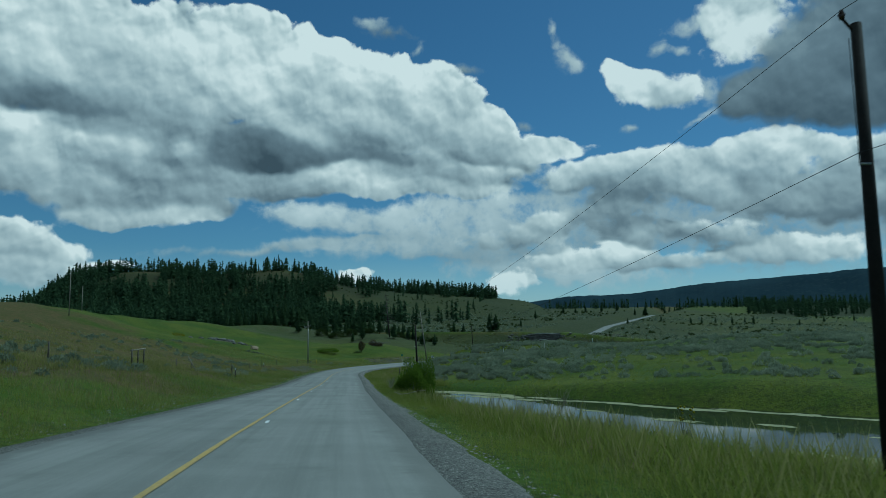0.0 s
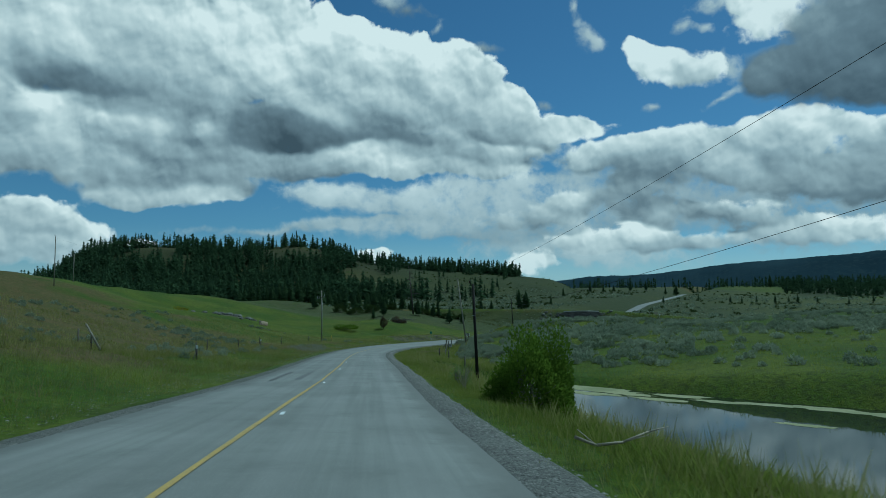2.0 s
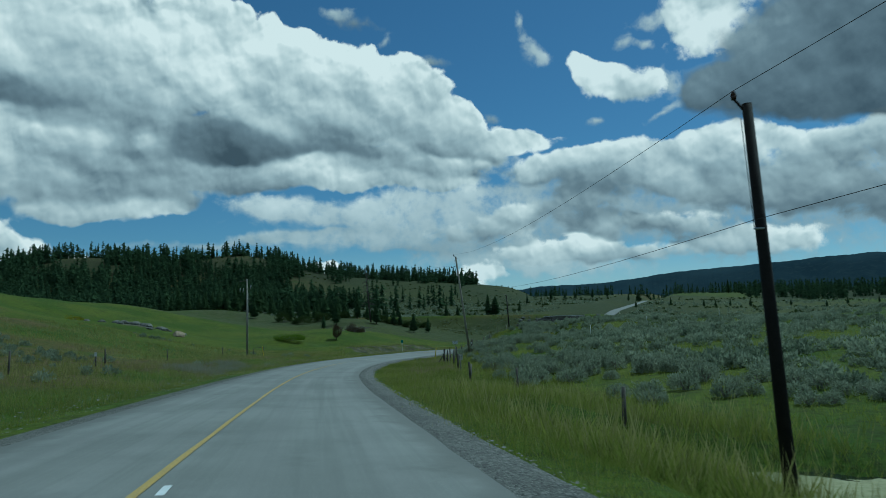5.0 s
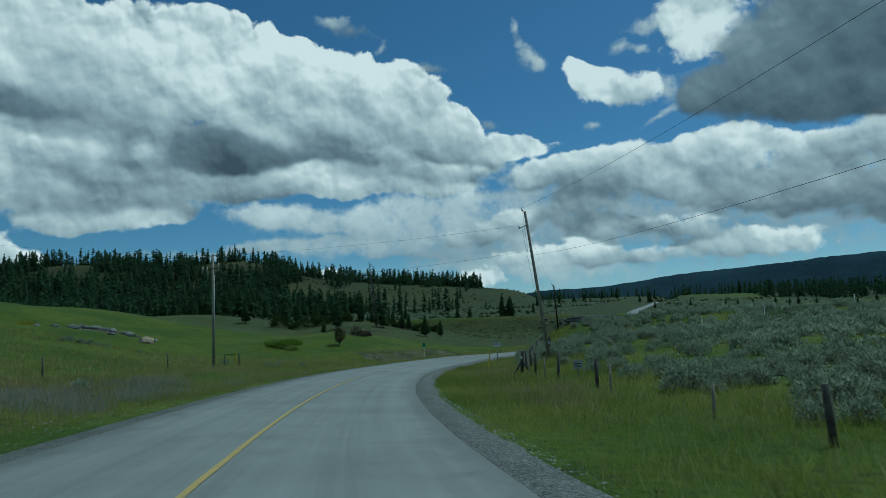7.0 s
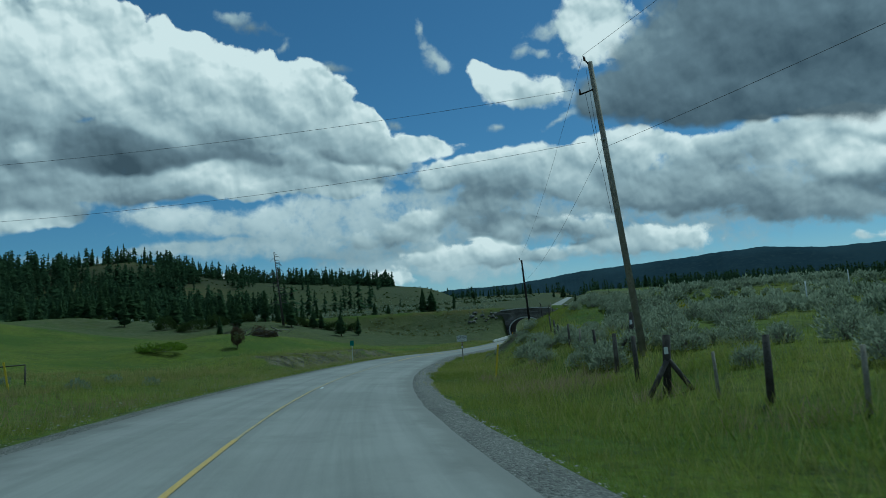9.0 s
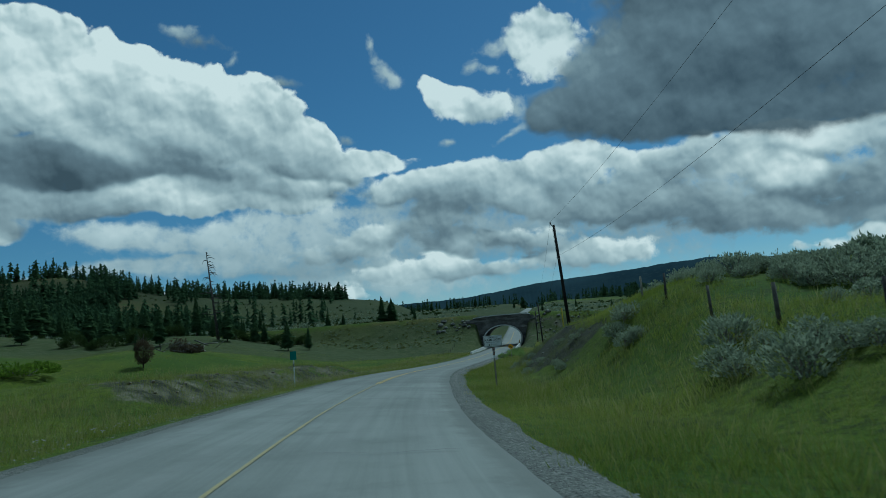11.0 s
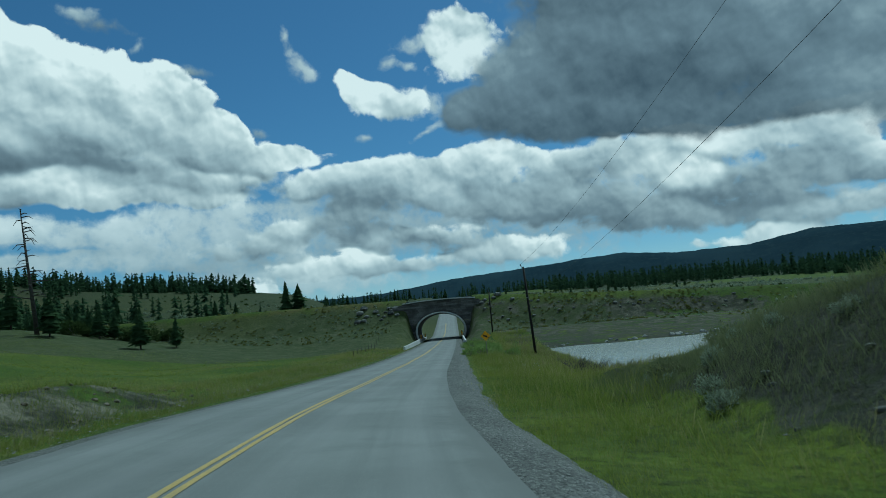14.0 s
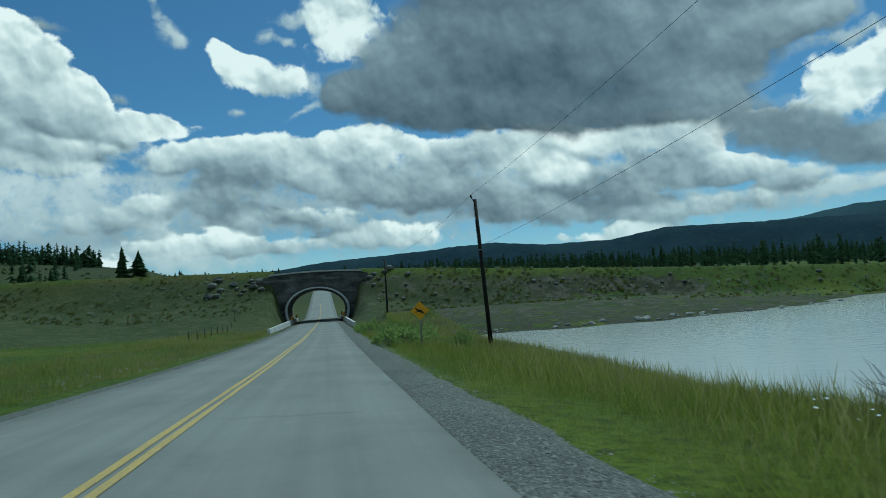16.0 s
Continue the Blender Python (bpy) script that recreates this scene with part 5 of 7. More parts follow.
def underpass():
    t = thing("underpass", Matrix.Translation((ux, uy, UZ)) @ UP, "corrugated steel road underpass with stacked dark timber headwall", "underpass")
    inner, outer = arch_profile(5.5), arch_profile(5.95)
    long = 19.0

    def sheet(profile, y0, y1, steps, wave=0.0):
        v, f = [], []
        for j in range(steps + 1):
            k = 1 + wave * (j % 2)
            v += [(x * k, y0 + (y1 - y0) * j / steps, z * k) for x, z in profile]
        n = len(profile)
        for j in range(steps):
            f += [(j * n + i, j * n + i + 1, (j + 1) * n + i + 1, (j + 1) * n + i) for i in range(n - 1)]
        return mesh_of("liner", v, f)

    part("liner", sheet(inner, 0.2, long - 0.2, 90, 0.006), "culvert", t, "ribbed dark steel liner")

    def collar(y0, y1):
        v, f = [], []
        n = len(inner)
        for y in (y0, y1):
            v += [(x, y, z) for x, z in inner] + [(x, y, z) for x, z in outer]
        for i in range(n - 1):
            a, b, c, e = i, i + n, i + 2 * n, i + 3 * n
            f += [(a, a + 1, b + 1, b), (c, e, e + 1, c + 1), (a, c, c + 1, a + 1), (b, b + 1, e + 1, e)]
        return mesh_of("collar", v, f)

    part("collar", collar(-0.35, 0.4), "concrete", t, "pale concrete collar round the arch")
    part("collar", collar(long - 0.4, long + 0.35), "concrete", t, "pale concrete collar round the arch")
    # headwalls of stacked courses, cut round the arch
    for y0, y1, lean in ((0.35, 1.6, 0.09), (long - 1.6, long - 0.35, -0.09)):
        wall = part("headwall", box((-0.1, y0 + 0.2, 6.9), (0.1, y1, 7.0)), "crib", t)
        z, row = -0.9, 0
        while z < 9.2:
            h = 0.42
            zm = z + h / 2
            k = (zm - 2.3) / (5.75 * (0.72 if zm > 2.3 else 0.85))
            half = 5.75 * math.sqrt(max(0.0, 1 - k * k)) if abs(k) < 1 else 0.0
            wide = float(np.interp(z, [0.0, 3.0, 6.0, 7.4, 9.4], [6.8, 8.2, 11.5, 12.0, 7.2]))
            back = lean * max(zm, 0)
            for lo, hi in (((-wide, -half), (half, wide)) if half else ((-wide, wide),)):
                x = lo
                while x < hi - 0.05:
                    step = min(rnd.uniform(2.2, 3.8), hi - x)
                    if hi - (x + step) < 0.8:
                        step = hi - x
                    j = rnd.uniform(-0.05, 0.05)
                    part("timber", box((x + 0.01, y0 + back + j, z + 0.015), (x + step - 0.01, y1 + back + j, z + h - 0.02)), "crib", wall)
                    x += step
            z += h
            row += 1
    cap = bmesh.new()
    n = 16
    for y0 in (0.7, long - 2.3):
        rows = []
        for i in range(n + 1):
            x = -8.6 + 17.2 * i / n
            z = 9.25 + 0.35 * (1 - (x / 8.6) ** 2)
            rows.append([cap.verts.new(p) for p in ((x, y0, z - 0.22), (x, y0, z + 0.05), (x, y0 + 1.6, z + 0.05), (x, y0 + 1.6, z - 0.22))])
        for a, b in zip(rows[:-1], rows[1:]):
            for k in range(4):
                cap.faces.new((a[k], a[(k + 1) % 4], b[(k + 1) % 4], b[k]))
        cap.faces.new(rows[0][::-1])
        cap.faces.new(rows[-1])
    part("coping", cap, "concrete", t, "pale curved concrete coping")
    # fill over the pipe
    fill = bmesh.new()
    outer2 = [(x, z) for x, z in arch_profile(5.95) if z > 1.0]
    prof = [(-9.5, 1.2), (-9.5, 8.8), (0, 9.3), (9.5, 8.8), (9.5, 1.2)] + outer2[::-1]
    rings = [[fill.verts.new((x, y, z)) for x, z in prof] for y in (1.5, long - 1.5)]
    for i in range(len(prof)):
        k = (i + 1) % len(prof)
        fill.faces.new((rings[0][i], rings[0][k], rings[1][k], rings[1][i]))
    part("fill", fill, "old_concrete", t)
    # low concrete kerb walls that flare out from the mouth
    for sx in (-1, 1):
        kerb = bmesh.new()
        pts = [(sx * 4.95, 0.3), (sx * 5.0, -22.0), (sx * 5.15, -46.0 if sx < 0 else -42.0)]
        for (xa, ya), (xb, yb), h0, h1 in ((pts[0], pts[1], 0.75, 0.72), (pts[1], pts[2], 0.72, 0.68)):
            va = [kerb.verts.new(p) for p in ((xa - 0.22, ya, -0.3), (xa - 0.14, ya, h0), (xa + 0.14, ya, h0), (xa + 0.22, ya, -0.3))]
            vb = [kerb.verts.new(p) for p in ((xb - 0.22, yb, -0.3), (xb - 0.14, yb, h1), (xb + 0.14, yb, h1), (xb + 0.22, yb, -0.3))]
            for k in range(3):
                kerb.faces.new((va[k], va[k + 1], vb[k + 1], vb[k]))
            kerb.faces.new(va[::-1])
            kerb.faces.new(vb)
        part("kerb_wall", kerb, "concrete", t, "white-washed concrete kerb wall")
        part("kerb_wall", box((sx * 4.85 - 0.2, 0.3, -0.3), (sx * 4.85 + 0.2, long + 6, 0.62), 0.05), "concrete", t, "white-washed concrete kerb wall")
    for sx in (-1, 1):
        for y in (0.0, long + 0.6):
            m = Matrix.Translation((sx * 4.75, y - 0.3, 0.65))
            b = part("marker_board", box((-0.15, -0.015, 0), (0.15, 0.015, 0.9), 0.004), "amber", t, "black and amber hazard marker board", m)
            for k in range(3):
                st = bmesh.new()
                st.faces.new([st.verts.new(p) for p in ((-0.15, -0.019, 0.06 + k * 0.3), (0.15, -0.019, 0.06 + k * 0.3 + 0.12 * sx), (0.15, -0.019, 0.19 + k * 0.3 + 0.12 * sx), (-0.15, -0.019, 0.19 + k * 0.3))])
                part("stripe", st, "black", b)
    return t


underpass()

# ---------------------------------------------------------------- signs


def text_part(words, size, mat, parent, x, z, squeeze=1.0):
    cu = bpy.data.curves.new("lettering", "FONT")
    cu.body, cu.size, cu.align_x, cu.align_y, cu.extrude = words, size, "CENTER", "CENTER", 0.001
    cu.offset = size * 0.012
    cu.materials.append(M[mat])
    tmp = new("lettering", cu)
    dg = bpy.context.evaluated_depsgraph_get()
    me = bpy.data.meshes.new_from_object(tmp.evaluated_get(dg))
    bpy.data.objects.remove(tmp)
    ob = part("lettering", me, mat, parent, m=Matrix.Translation((x, -0.016, z)) @ Matrix.Rotation(math.pi / 2, 4, "X") @ Matrix.Diagonal((squeeze, 1, 1, 1)))
    return ob


def flat_bar(x0, x1, z0, z1, mat, parent, name="lettering"):
    bm = bmesh.new()
    block(bm, (x0, -0.016, z0), (x1, -0.012, z1))
    return part(name, bm, mat, parent)


def panel(w, h, mat, parent, z, name="panel", rim=None):
    ob = part(name, box((-w / 2, -0.010, z), (w / 2, 0.010, z + h), 0.003), mat, parent)
    if rim:
        for x0, x1, z0, z1 in ((-w / 2 + 0.03, w / 2 - 0.03, z + 0.03, z + 0.045), (-w / 2 + 0.03, w / 2 - 0.03, z + h - 0.045, z + h - 0.03), (-w / 2 + 0.03, -w / 2 + 0.045, z + 0.045, z + h - 0.045), (w / 2 - 0.045, w / 2 - 0.03, z + 0.045, z + h - 0.045)):
            flat_bar(x0, x1, z0, z1, rim, ob, "border")
    return ob


def limits_sign():
    t = thing("road_sign", Matrix.Translation((-5.0, 203.5, float(ground_z(-5.0, 203.5)[0]))) @ heading(0.24, 0.97) @ Matrix.Rotation(radians(-4), 4, "Z"), "white city limits sign on a wooden post", "road sign")
    part("post", box((-0.045, 0.012, -0.4), (0.045, 0.10, 2.70), 0.008), "pale_wood", t)
    p = panel(1.0, 0.61, "white", t, 2.12, rim="black")
    text_part("LEAVING", 0.11, "black", p, 0, 2.625, 1.15)
    text_part("KAMLOOPS", 0.168, "black", p, 0, 2.49, 1.0)
    text_part("FIRE PROTECTION DISTRICT", 0.062, "black", p, 0, 2.365, 0.9)
    text_part("9-1-1", 0.145, "black", p, 0.05, 2.235, 1.0)
    flat_bar(-0.22, -0.17, 2.19, 2.285, "black", p, "handset_mark")
    k = panel(0.13, 0.38, "brown_sign", t, 1.70, "marker_plate")
    for i, c in enumerate("KM8"):
        text_part(c, 0.115, "white", k, 0, 2.01 - i * 0.12)
    panel(0.13, 0.18, "white", t, 1.50, "marker_plate")


def green_sign():
    t = thing("road_sign", Matrix.Translation((-15.2, 220.3, float(ground_z(-15.2, 220.3)[0]))) @ heading(0.24, 0.97) @ Matrix.Rotation(radians(8), 4, "Z"), "faded green guide sign on a thin white post", "road sign")
    part("post", box((-0.04, 0.012, -0.4), (0.04, 0.09, 2.1), 0.006), "white", t)
    panel(0.46, 0.62, "green_sign", t, 2.0)
    k = panel(0.10, 0.3, "white", t, 1.45, "marker_plate")
    for i in range(3):
        flat_bar(-0.035, 0.035, 1.48 + 0.09 * i, 1.54 + 0.09 * i, "black", k)


def deer_sign():
    t = thing("road_sign", Matrix.Translation((20.7, 274.5, float(ground_z(20.7, 274.5)[0]))) @ heading(0.36, 0.93), "amber diamond wildlife warning sign on a wooden post", "road sign")
    part("post", box((-0.045, 0.012, -0.5), (0.045, 0.10, 2.2), 0.008), "pale_wood", t)
    bm = bmesh.new()
    block(bm, (-0.34, -0.010, -0.34), (0.34, 0.010, 0.34), 0.006)
    p = part("panel", bm, "amber", t, m=Matrix.Translation((0, 0, 1.92)) @ Matrix.Rotation(radians(45), 4, "Y"))
    # a leaping animal reduced to plain dark bars
    g = bmesh.new()
    for a, b, r0, r1 in (((-0.16, 0.03), (0.10, -0.05), 0.055, 0.075), ((-0.16, 0.05), (-0.26, 0.16), 0.04, 0.03), ((0.10, -0.06), (0.27, -0.20), 0.03, 0.015), ((-0.12, -0.01), (-0.24, -0.10), 0.025, 0.012), ((0.05, -0.08), (0.16, -0.22), 0.025, 0.012)):
        dx, dz = b[0] - a[0], b[1] - a[1]
        n = math.hypot(dx, dz)
        nx, nz = -dz / n, dx / n
        g.faces.new([g.verts.new(v) for v in ((a[0] + nx * r0, -0.0145, a[1] + nz * r0), (a[0] - nx * r0, -0.0145, a[1] - nz * r0), (b[0] - nx * r1, -0.0145, b[1] - nz * r1), (b[0] + nx * r1, -0.0145, b[1] + nz * r1))])
    sym = part("symbol", g, "black", p)
    sym.matrix_parent_inverse = Matrix.Rotation(radians(-45), 4, "Y")


def small_sign():
    t = thing("notice_board", Matrix.Translation((-7.85, 142.3, float(ground_z(-7.85, 142.3)[0]))) @ Matrix.Rotation(radians(-8), 4, "Z"), "weathered grey notice board on a short post by the fence", "sign")
    part("post", box((-0.04, 0.012, -0.3), (0.04, 0.08, 1.0), 0.006), "pale_wood", t)
    p = panel(0.52, 0.50, "steel", t, 0.62)
    flat_bar(-0.18, 0.18, 0.90, 0.94, "black", p)
    flat_bar(-0.16, 0.14, 0.82, 0.85, "black", p)
    flat_bar(-0.18, 0.16, 0.74, 0.77, "black", p)


limits_sign()
green_sign()
deer_sign()
small_sign()

# ---------------------------------------------------------------- mountains


def ridge(name, table, dist, mat, label, seed, depth=700.0):
    """A far wooded ridge: height of its skyline by azimuth, with a slope that runs down to the plain."""
    azs = np.arange(table[0][0], table[-1][0] + 0.01, 0.08)
    els = np.interp(azs, [a for a, _ in table], [e for _, e in table])
    els = els + 0.035 * lumps(azs, azs * 0, 1.7, seed) + 0.03 * lumps(azs, azs * 0, 0.45, seed + 1) + 0.022 * hashed(np.floor(azs * 12), 0, seed)
    rows = []
    for k, (back, frac) in enumerate(((-depth, -0.05), (-depth * 0.72, 0.22), (-depth * 0.45, 0.5), (-depth * 0.2, 0.8), (0, 1.0), (400, 0.6))):
        r = dist + back + (60 * lumps(azs, azs * 0 + k, 2.5, seed + 5) if 0 < k < 4 else 0)
        h = dist * np.tan(np.radians(els)) * frac
        a = np.radians(azs)
        rows.append(np.stack([np.sin(a) * r, np.cos(a) * r, h - 8], 1))
    v = np.stack(rows, 0).reshape(-1, 3)
    me = mesh_of(name, v, grid_faces(len(rows), len(azs)))
    me.shade_smooth()
    me.materials.append(M[mat])
    return tagged(new(name, me), label, "mountain", kind="structure")


ridge("mountain_ridge", [(4, 1.6), (9.7, 2.55), (15, 2.62), (20.7, 3.25), (26, 3.55), (30.3, 3.8), (34, 3.96), (38, 3.5), (43, 3.5), (47, 4.1), (52, 3.9), (57, 3.75), (62, 3.6), (70, 3.4), (85, 3.0), (110, 3)], 3600, "mountain", "long dark forested mountain ridge on the skyline, blued with haze", 21)
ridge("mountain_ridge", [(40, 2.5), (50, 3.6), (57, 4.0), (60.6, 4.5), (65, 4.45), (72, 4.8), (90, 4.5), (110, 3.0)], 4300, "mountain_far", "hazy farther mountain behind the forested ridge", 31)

# ---------------------------------------------------------------- conifers


def spike(v, f, a, b, c):
    n = len(v)
    v += [a, b, c]
    f.append((n, n + 1, n + 2))


def conifer_arrays(r, tall, wide, tiers, spokes, droop=0.35, gap=0.12):
    """Branch sprays of a fir as pointed triangles in uneven whorls."""
    v, f = [], []
    lean_in = [r.uniform(0.65, 1.2) for _ in range(6)]
    for k in range(tiers):
        u = k / (tiers - 1)
        z = tall * (gap + (1 - gap) * u * 0.98)
        reach = wide * (1 - u) ** 0.75 * min(1.0, 0.55 + 2.2 * u) * r.uniform(0.65, 1.2) + 0.02 * tall * (1 - u) + 0.05
        turn = r.uniform(0, 6.3)
        for i in range(spokes):
            t = turn + 2 * math.pi * i / spokes + r.uniform(-0.25, 0.25)
            if r.random() < 0.16:
                continue
            z = tall * (gap + (1 - gap) * min(0.97, max(0.0, u + r.uniform(-1.4, 1.4) / tiers)))
            l = reach * r.uniform(0.5, 1.2) * lean_in[int((t % 6.283) / 1.0472) % 6]
            w = l * 0.42 + 0.03 * tall * (1 - u)
            cx, sy = math.cos(t), math.sin(t)
            dz = -droop * l * r.uniform(0.5, 1.2)
            rise = tall * 0.07 * r.uniform(0.7, 1.3)
            tip = (cx * l, sy * l, z + dz)
            lft = (cx * l * 0.35 - sy * w, sy * l * 0.35 + cx * w, z + dz * 0.55 - 0.01 * tall)
            rgt = (cx * l * 0.35 + sy * w, sy * l * 0.35 - cx * w, z + dz * 0.55 - 0.01 * tall)
            top = (0, 0, z + rise)
            spike(v, f, top, lft, tip)
            spike(v, f, top, tip, rgt)
    spike(v, f, (0.03 * wide, 0, tall * 0.93), (-0.03 * wide, 0.02 * wide, tall * 0.93), (0, 0, tall * 1.04))
    return np.array(v, np.float32), np.array(f, np.int32)


CONIFERS = []


def conifer_kind(seed, tall, wide, tiers=34, spokes=10):
    r = random.Random(seed)
    v, f = conifer_arrays(r, tall, wide, tiers, spokes)
    crown = mesh_of("crown", v, f)
    crown.materials.append(M["needles"])
    bm = bmesh.new()
    tube(bm, (0, 0, -0.6), (0.05, 0.03, tall * 0.97), 0.018 * tall, 0.012, 8)
    trunk = bpy.data.meshes.new("trunk")
    bm.to_mesh(trunk)
    bm.free()
    trunk.materials.append(M["bark"])
    return crown, trunk


for seed, tall, wide in ((1, 10.0, 2.6), (2, 10.0, 2.1), (3, 10.0, 3.1), (4, 10.0, 2.4)):
    CONIFERS.append(conifer_kind(seed, tall, wide))


def conifer(x, y, tall, kind, label="dark green conifer standing in open grassland", group="scattered conifers", fat=1.0):
    z = float(ground_z(x, y)[0])
    k = tall / 10.0
    t = thing("conifer", Matrix.Translation((x, y, z)) @ Matrix.Rotation(rnd.uniform(0, 6.3), 4, "Z") @ Matrix.Diagonal((k * fat, k * fat, k, 1)), label, "conifer tree", group)
    crown, trunk = CONIFERS[kind % 4]
    part("crown", crown, "needles", t)
    part("trunk", trunk, "bark", t)
    return t


def polar(az, dist, ox=0.0, oy=0.0):
    a = radians(az)
    return ox + math.sin(a) * dist, oy + math.cos(a) * dist


conifer(26.2, 446.0, 11.8, 1, "tall narrow conifer of a close pair behind the embankment", fat=1.25)
conifer(30.6, 447.0, 11.0, 2, "broad conifer of a close pair behind the embankment", fat=1.4)
# the grove behind the meadow and single trees on the slope
for az, dist, tall, kind in ((-7.2, 352, 9.0, 0), (-5.8, 372, 10.5, 3), (-4.6, 356, 8.0, 2), (-2.2, 350, 7.5, 2), (-1.2, 362, 6.0, 0), (0.4, 430, 7.0, 1), (1.2, 432, 6.0, 0), (-8.6, 392, 8.5, 3), (-10.2, 400, 10.0, 2), (-9.4, 372, 8.0, 0), (-11.4, 412, 9.0, 3),
                             (-12.4, 380, 8.0, 2), (-6.6, 415, 9.0, 1), (-3.4, 368, 7.0, 2), (-3.0, 372, 6.0, 0), (-8.0, 346, 5.5, 2), (6.0, 520, 7.0, 1), (7.2, 690, 9, 0), (-13.2, 430, 11.0, 1), (-14.0, 455, 10, 3)):
    x, y = polar(az, dist)
    conifer(x, y, tall, kind, "dark green conifer in a grove behind the meadow", "grove conifers", rnd.uniform(0.9, 1.25))
for k in range(120):
    az = rnd.choice((rnd.uniform(-30, -15), rnd.uniform(-24, -14.5), rnd.uniform(-14, -10.5), rnd.uniform(-9.5, -3)))
    far = rnd.uniform(215, 310) if az < -14.5 else rnd.uniform(185, 260)
    tall = rnd.uniform(7, 14) if az < -14.5 else rnd.uniform(5, 10) if az < -10 else rnd.uniform(3.0, 7.0)
    x, y = polar(az, far, -10.3, 199.3)
    conifer(x, y, tall, k, "dark green conifer in a grove behind the meadow", "grove conifers", rnd.uniform(0.8, 1.3))
for az, dist, tall, kind in ((9.5, 900, 10, 0), (10.5, 880, 9, 1), (11.3, 905, 8, 2), (12.6, 910, 12, 0), (13.8, 960, 13, 3), (15.2, 900, 9, 1), (16.0, 930, 14, 2), (22.8, 1180, 20, 1), (19.4, 640, 6, 2), (20.2, 648, 5.5, 0), (21.2, 655, 6, 3), (22.4, 640, 7, 2), (23.3, 650, 6, 1),
                             (23.9, 660, 7.5, 3), (25.2, 690, 5, 0), (17.2, 640, 6.5, 1), (27.0, 640, 5, 2), (28.6, 700, 5.5, 0), (30.5, 720, 6, 3), (14.6, 600, 5.0, 0), (26.1, 860, 6, 1)):
    x, y = polar(az, dist)
    conifer(x, y, tall, kind, "small dark conifer on the far grassland", "far grassland conifers", rnd.uniform(0.9, 1.3))


def forest(name, label, count, pick, tall, seed):
    """Many small far trees in one mesh."""
    r, rn = random.Random(seed), np.random.RandomState(seed)
    kinds = [conifer_arrays(random.Random(seed + k), 1.0, w, 8, 6, 0.3, 0.04) for k, w in enumerate((0.17, 0.21, 0.25, 0.30))]
    spots = []
    while len(spots) < count:
        p = pick(rn)
        if p is not None:
            spots.append(p)
    xy = np.array(spots)
    z = ground_z(xy[:, 0], xy[:, 1])
    vs, fs, base = [], [], 0
    for (x, y), zz in zip(xy, z):
        v, f = kinds[r.randrange(4)]
        k = tall * r.choice((r.uniform(0.35, 0.8), r.uniform(0.6, 1.35)))
        t = r.uniform(0, 6.3)
        c, s = math.cos(t), math.sin(t)
        w = np.stack([(v[:, 0] * c - v[:, 1] * s) * k + x, (v[:, 0] * s + v[:, 1] * c) * k + y, v[:, 2] * k + zz - 0.3], 1)
        vs.append(w)
        fs.append(f + base)
        base += len(v)
    me = mesh_of(name, np.concatenate(vs), np.concatenate(fs))
    me.materials.append(M["far_needles"])
    tagged(new(name, me), label, "forest", kind="stuff")


def hill_pick(rn):
    az, dist = rn.uniform(-34, 4), rn.uniform(590, 1075)
    x, y = polar(az, dist)
    frac = float(smooth(620, 1010, np.array(dist)))
    patch = float(lumps(np.array(x), np.array(y), 90.0, 44)) + 0.5 * float(lumps(np.array(x), np.array(y), 35.0, 45))
    if az < -9.5 + 2.2 * patch - 1.5 * (0.5 - frac):
        bald = 0.70 < frac < 0.975 and -27.5 < az < -12 and patch > -0.5
        keep = not bald
        if dist > 985:
            keep = rn.uniform() < 0.3
    elif az < -3:
        keep = (frac > 0.93 or (patch > 0.3 and frac > 0.05) or rn.uniform() < 0.04) and rn.uniform() < 0.7
    else:
        keep = frac > 0.93 and patch > -0.45 and rn.uniform() < 0.9 or (patch > 0.35 and rn.uniform() < 0.35) or rn.uniform() < 0.02
    return (x, y) if keep else None


def plain_pick(rn):
    az, dist = rn.uniform(23.5, 80), rn.uniform(820, 1500)
    if az > 34:
        dist = rn.uniform(420 + 400 * max(0, (50 - az) / 16), 1500)
    x, y = polar(az, dist)
    return (x, y) if dist > 850 + 60 * math.sin(az * 1.3) or az > 36 else None


def edge_pick(rn):
    az, dist = rn.uniform(8, 24), rn.uniform(1250, 1500)
    x, y = polar(az, dist)
    return (x, y) if lumps(np.array(x), np.array(y), 60.0, 71) > 0.1 else None


forest("hill_forest", "dense dark conifer forest on the rounded hill", 5200, hill_pick, 16.0, 51)
forest("plain_forest", "dark band of conifer forest below the mountain", 3400, plain_pick, 15.0, 52)
forest("plain_forest", "thin line of far conifers on the plain", 260, edge_pick, 15.0, 53)


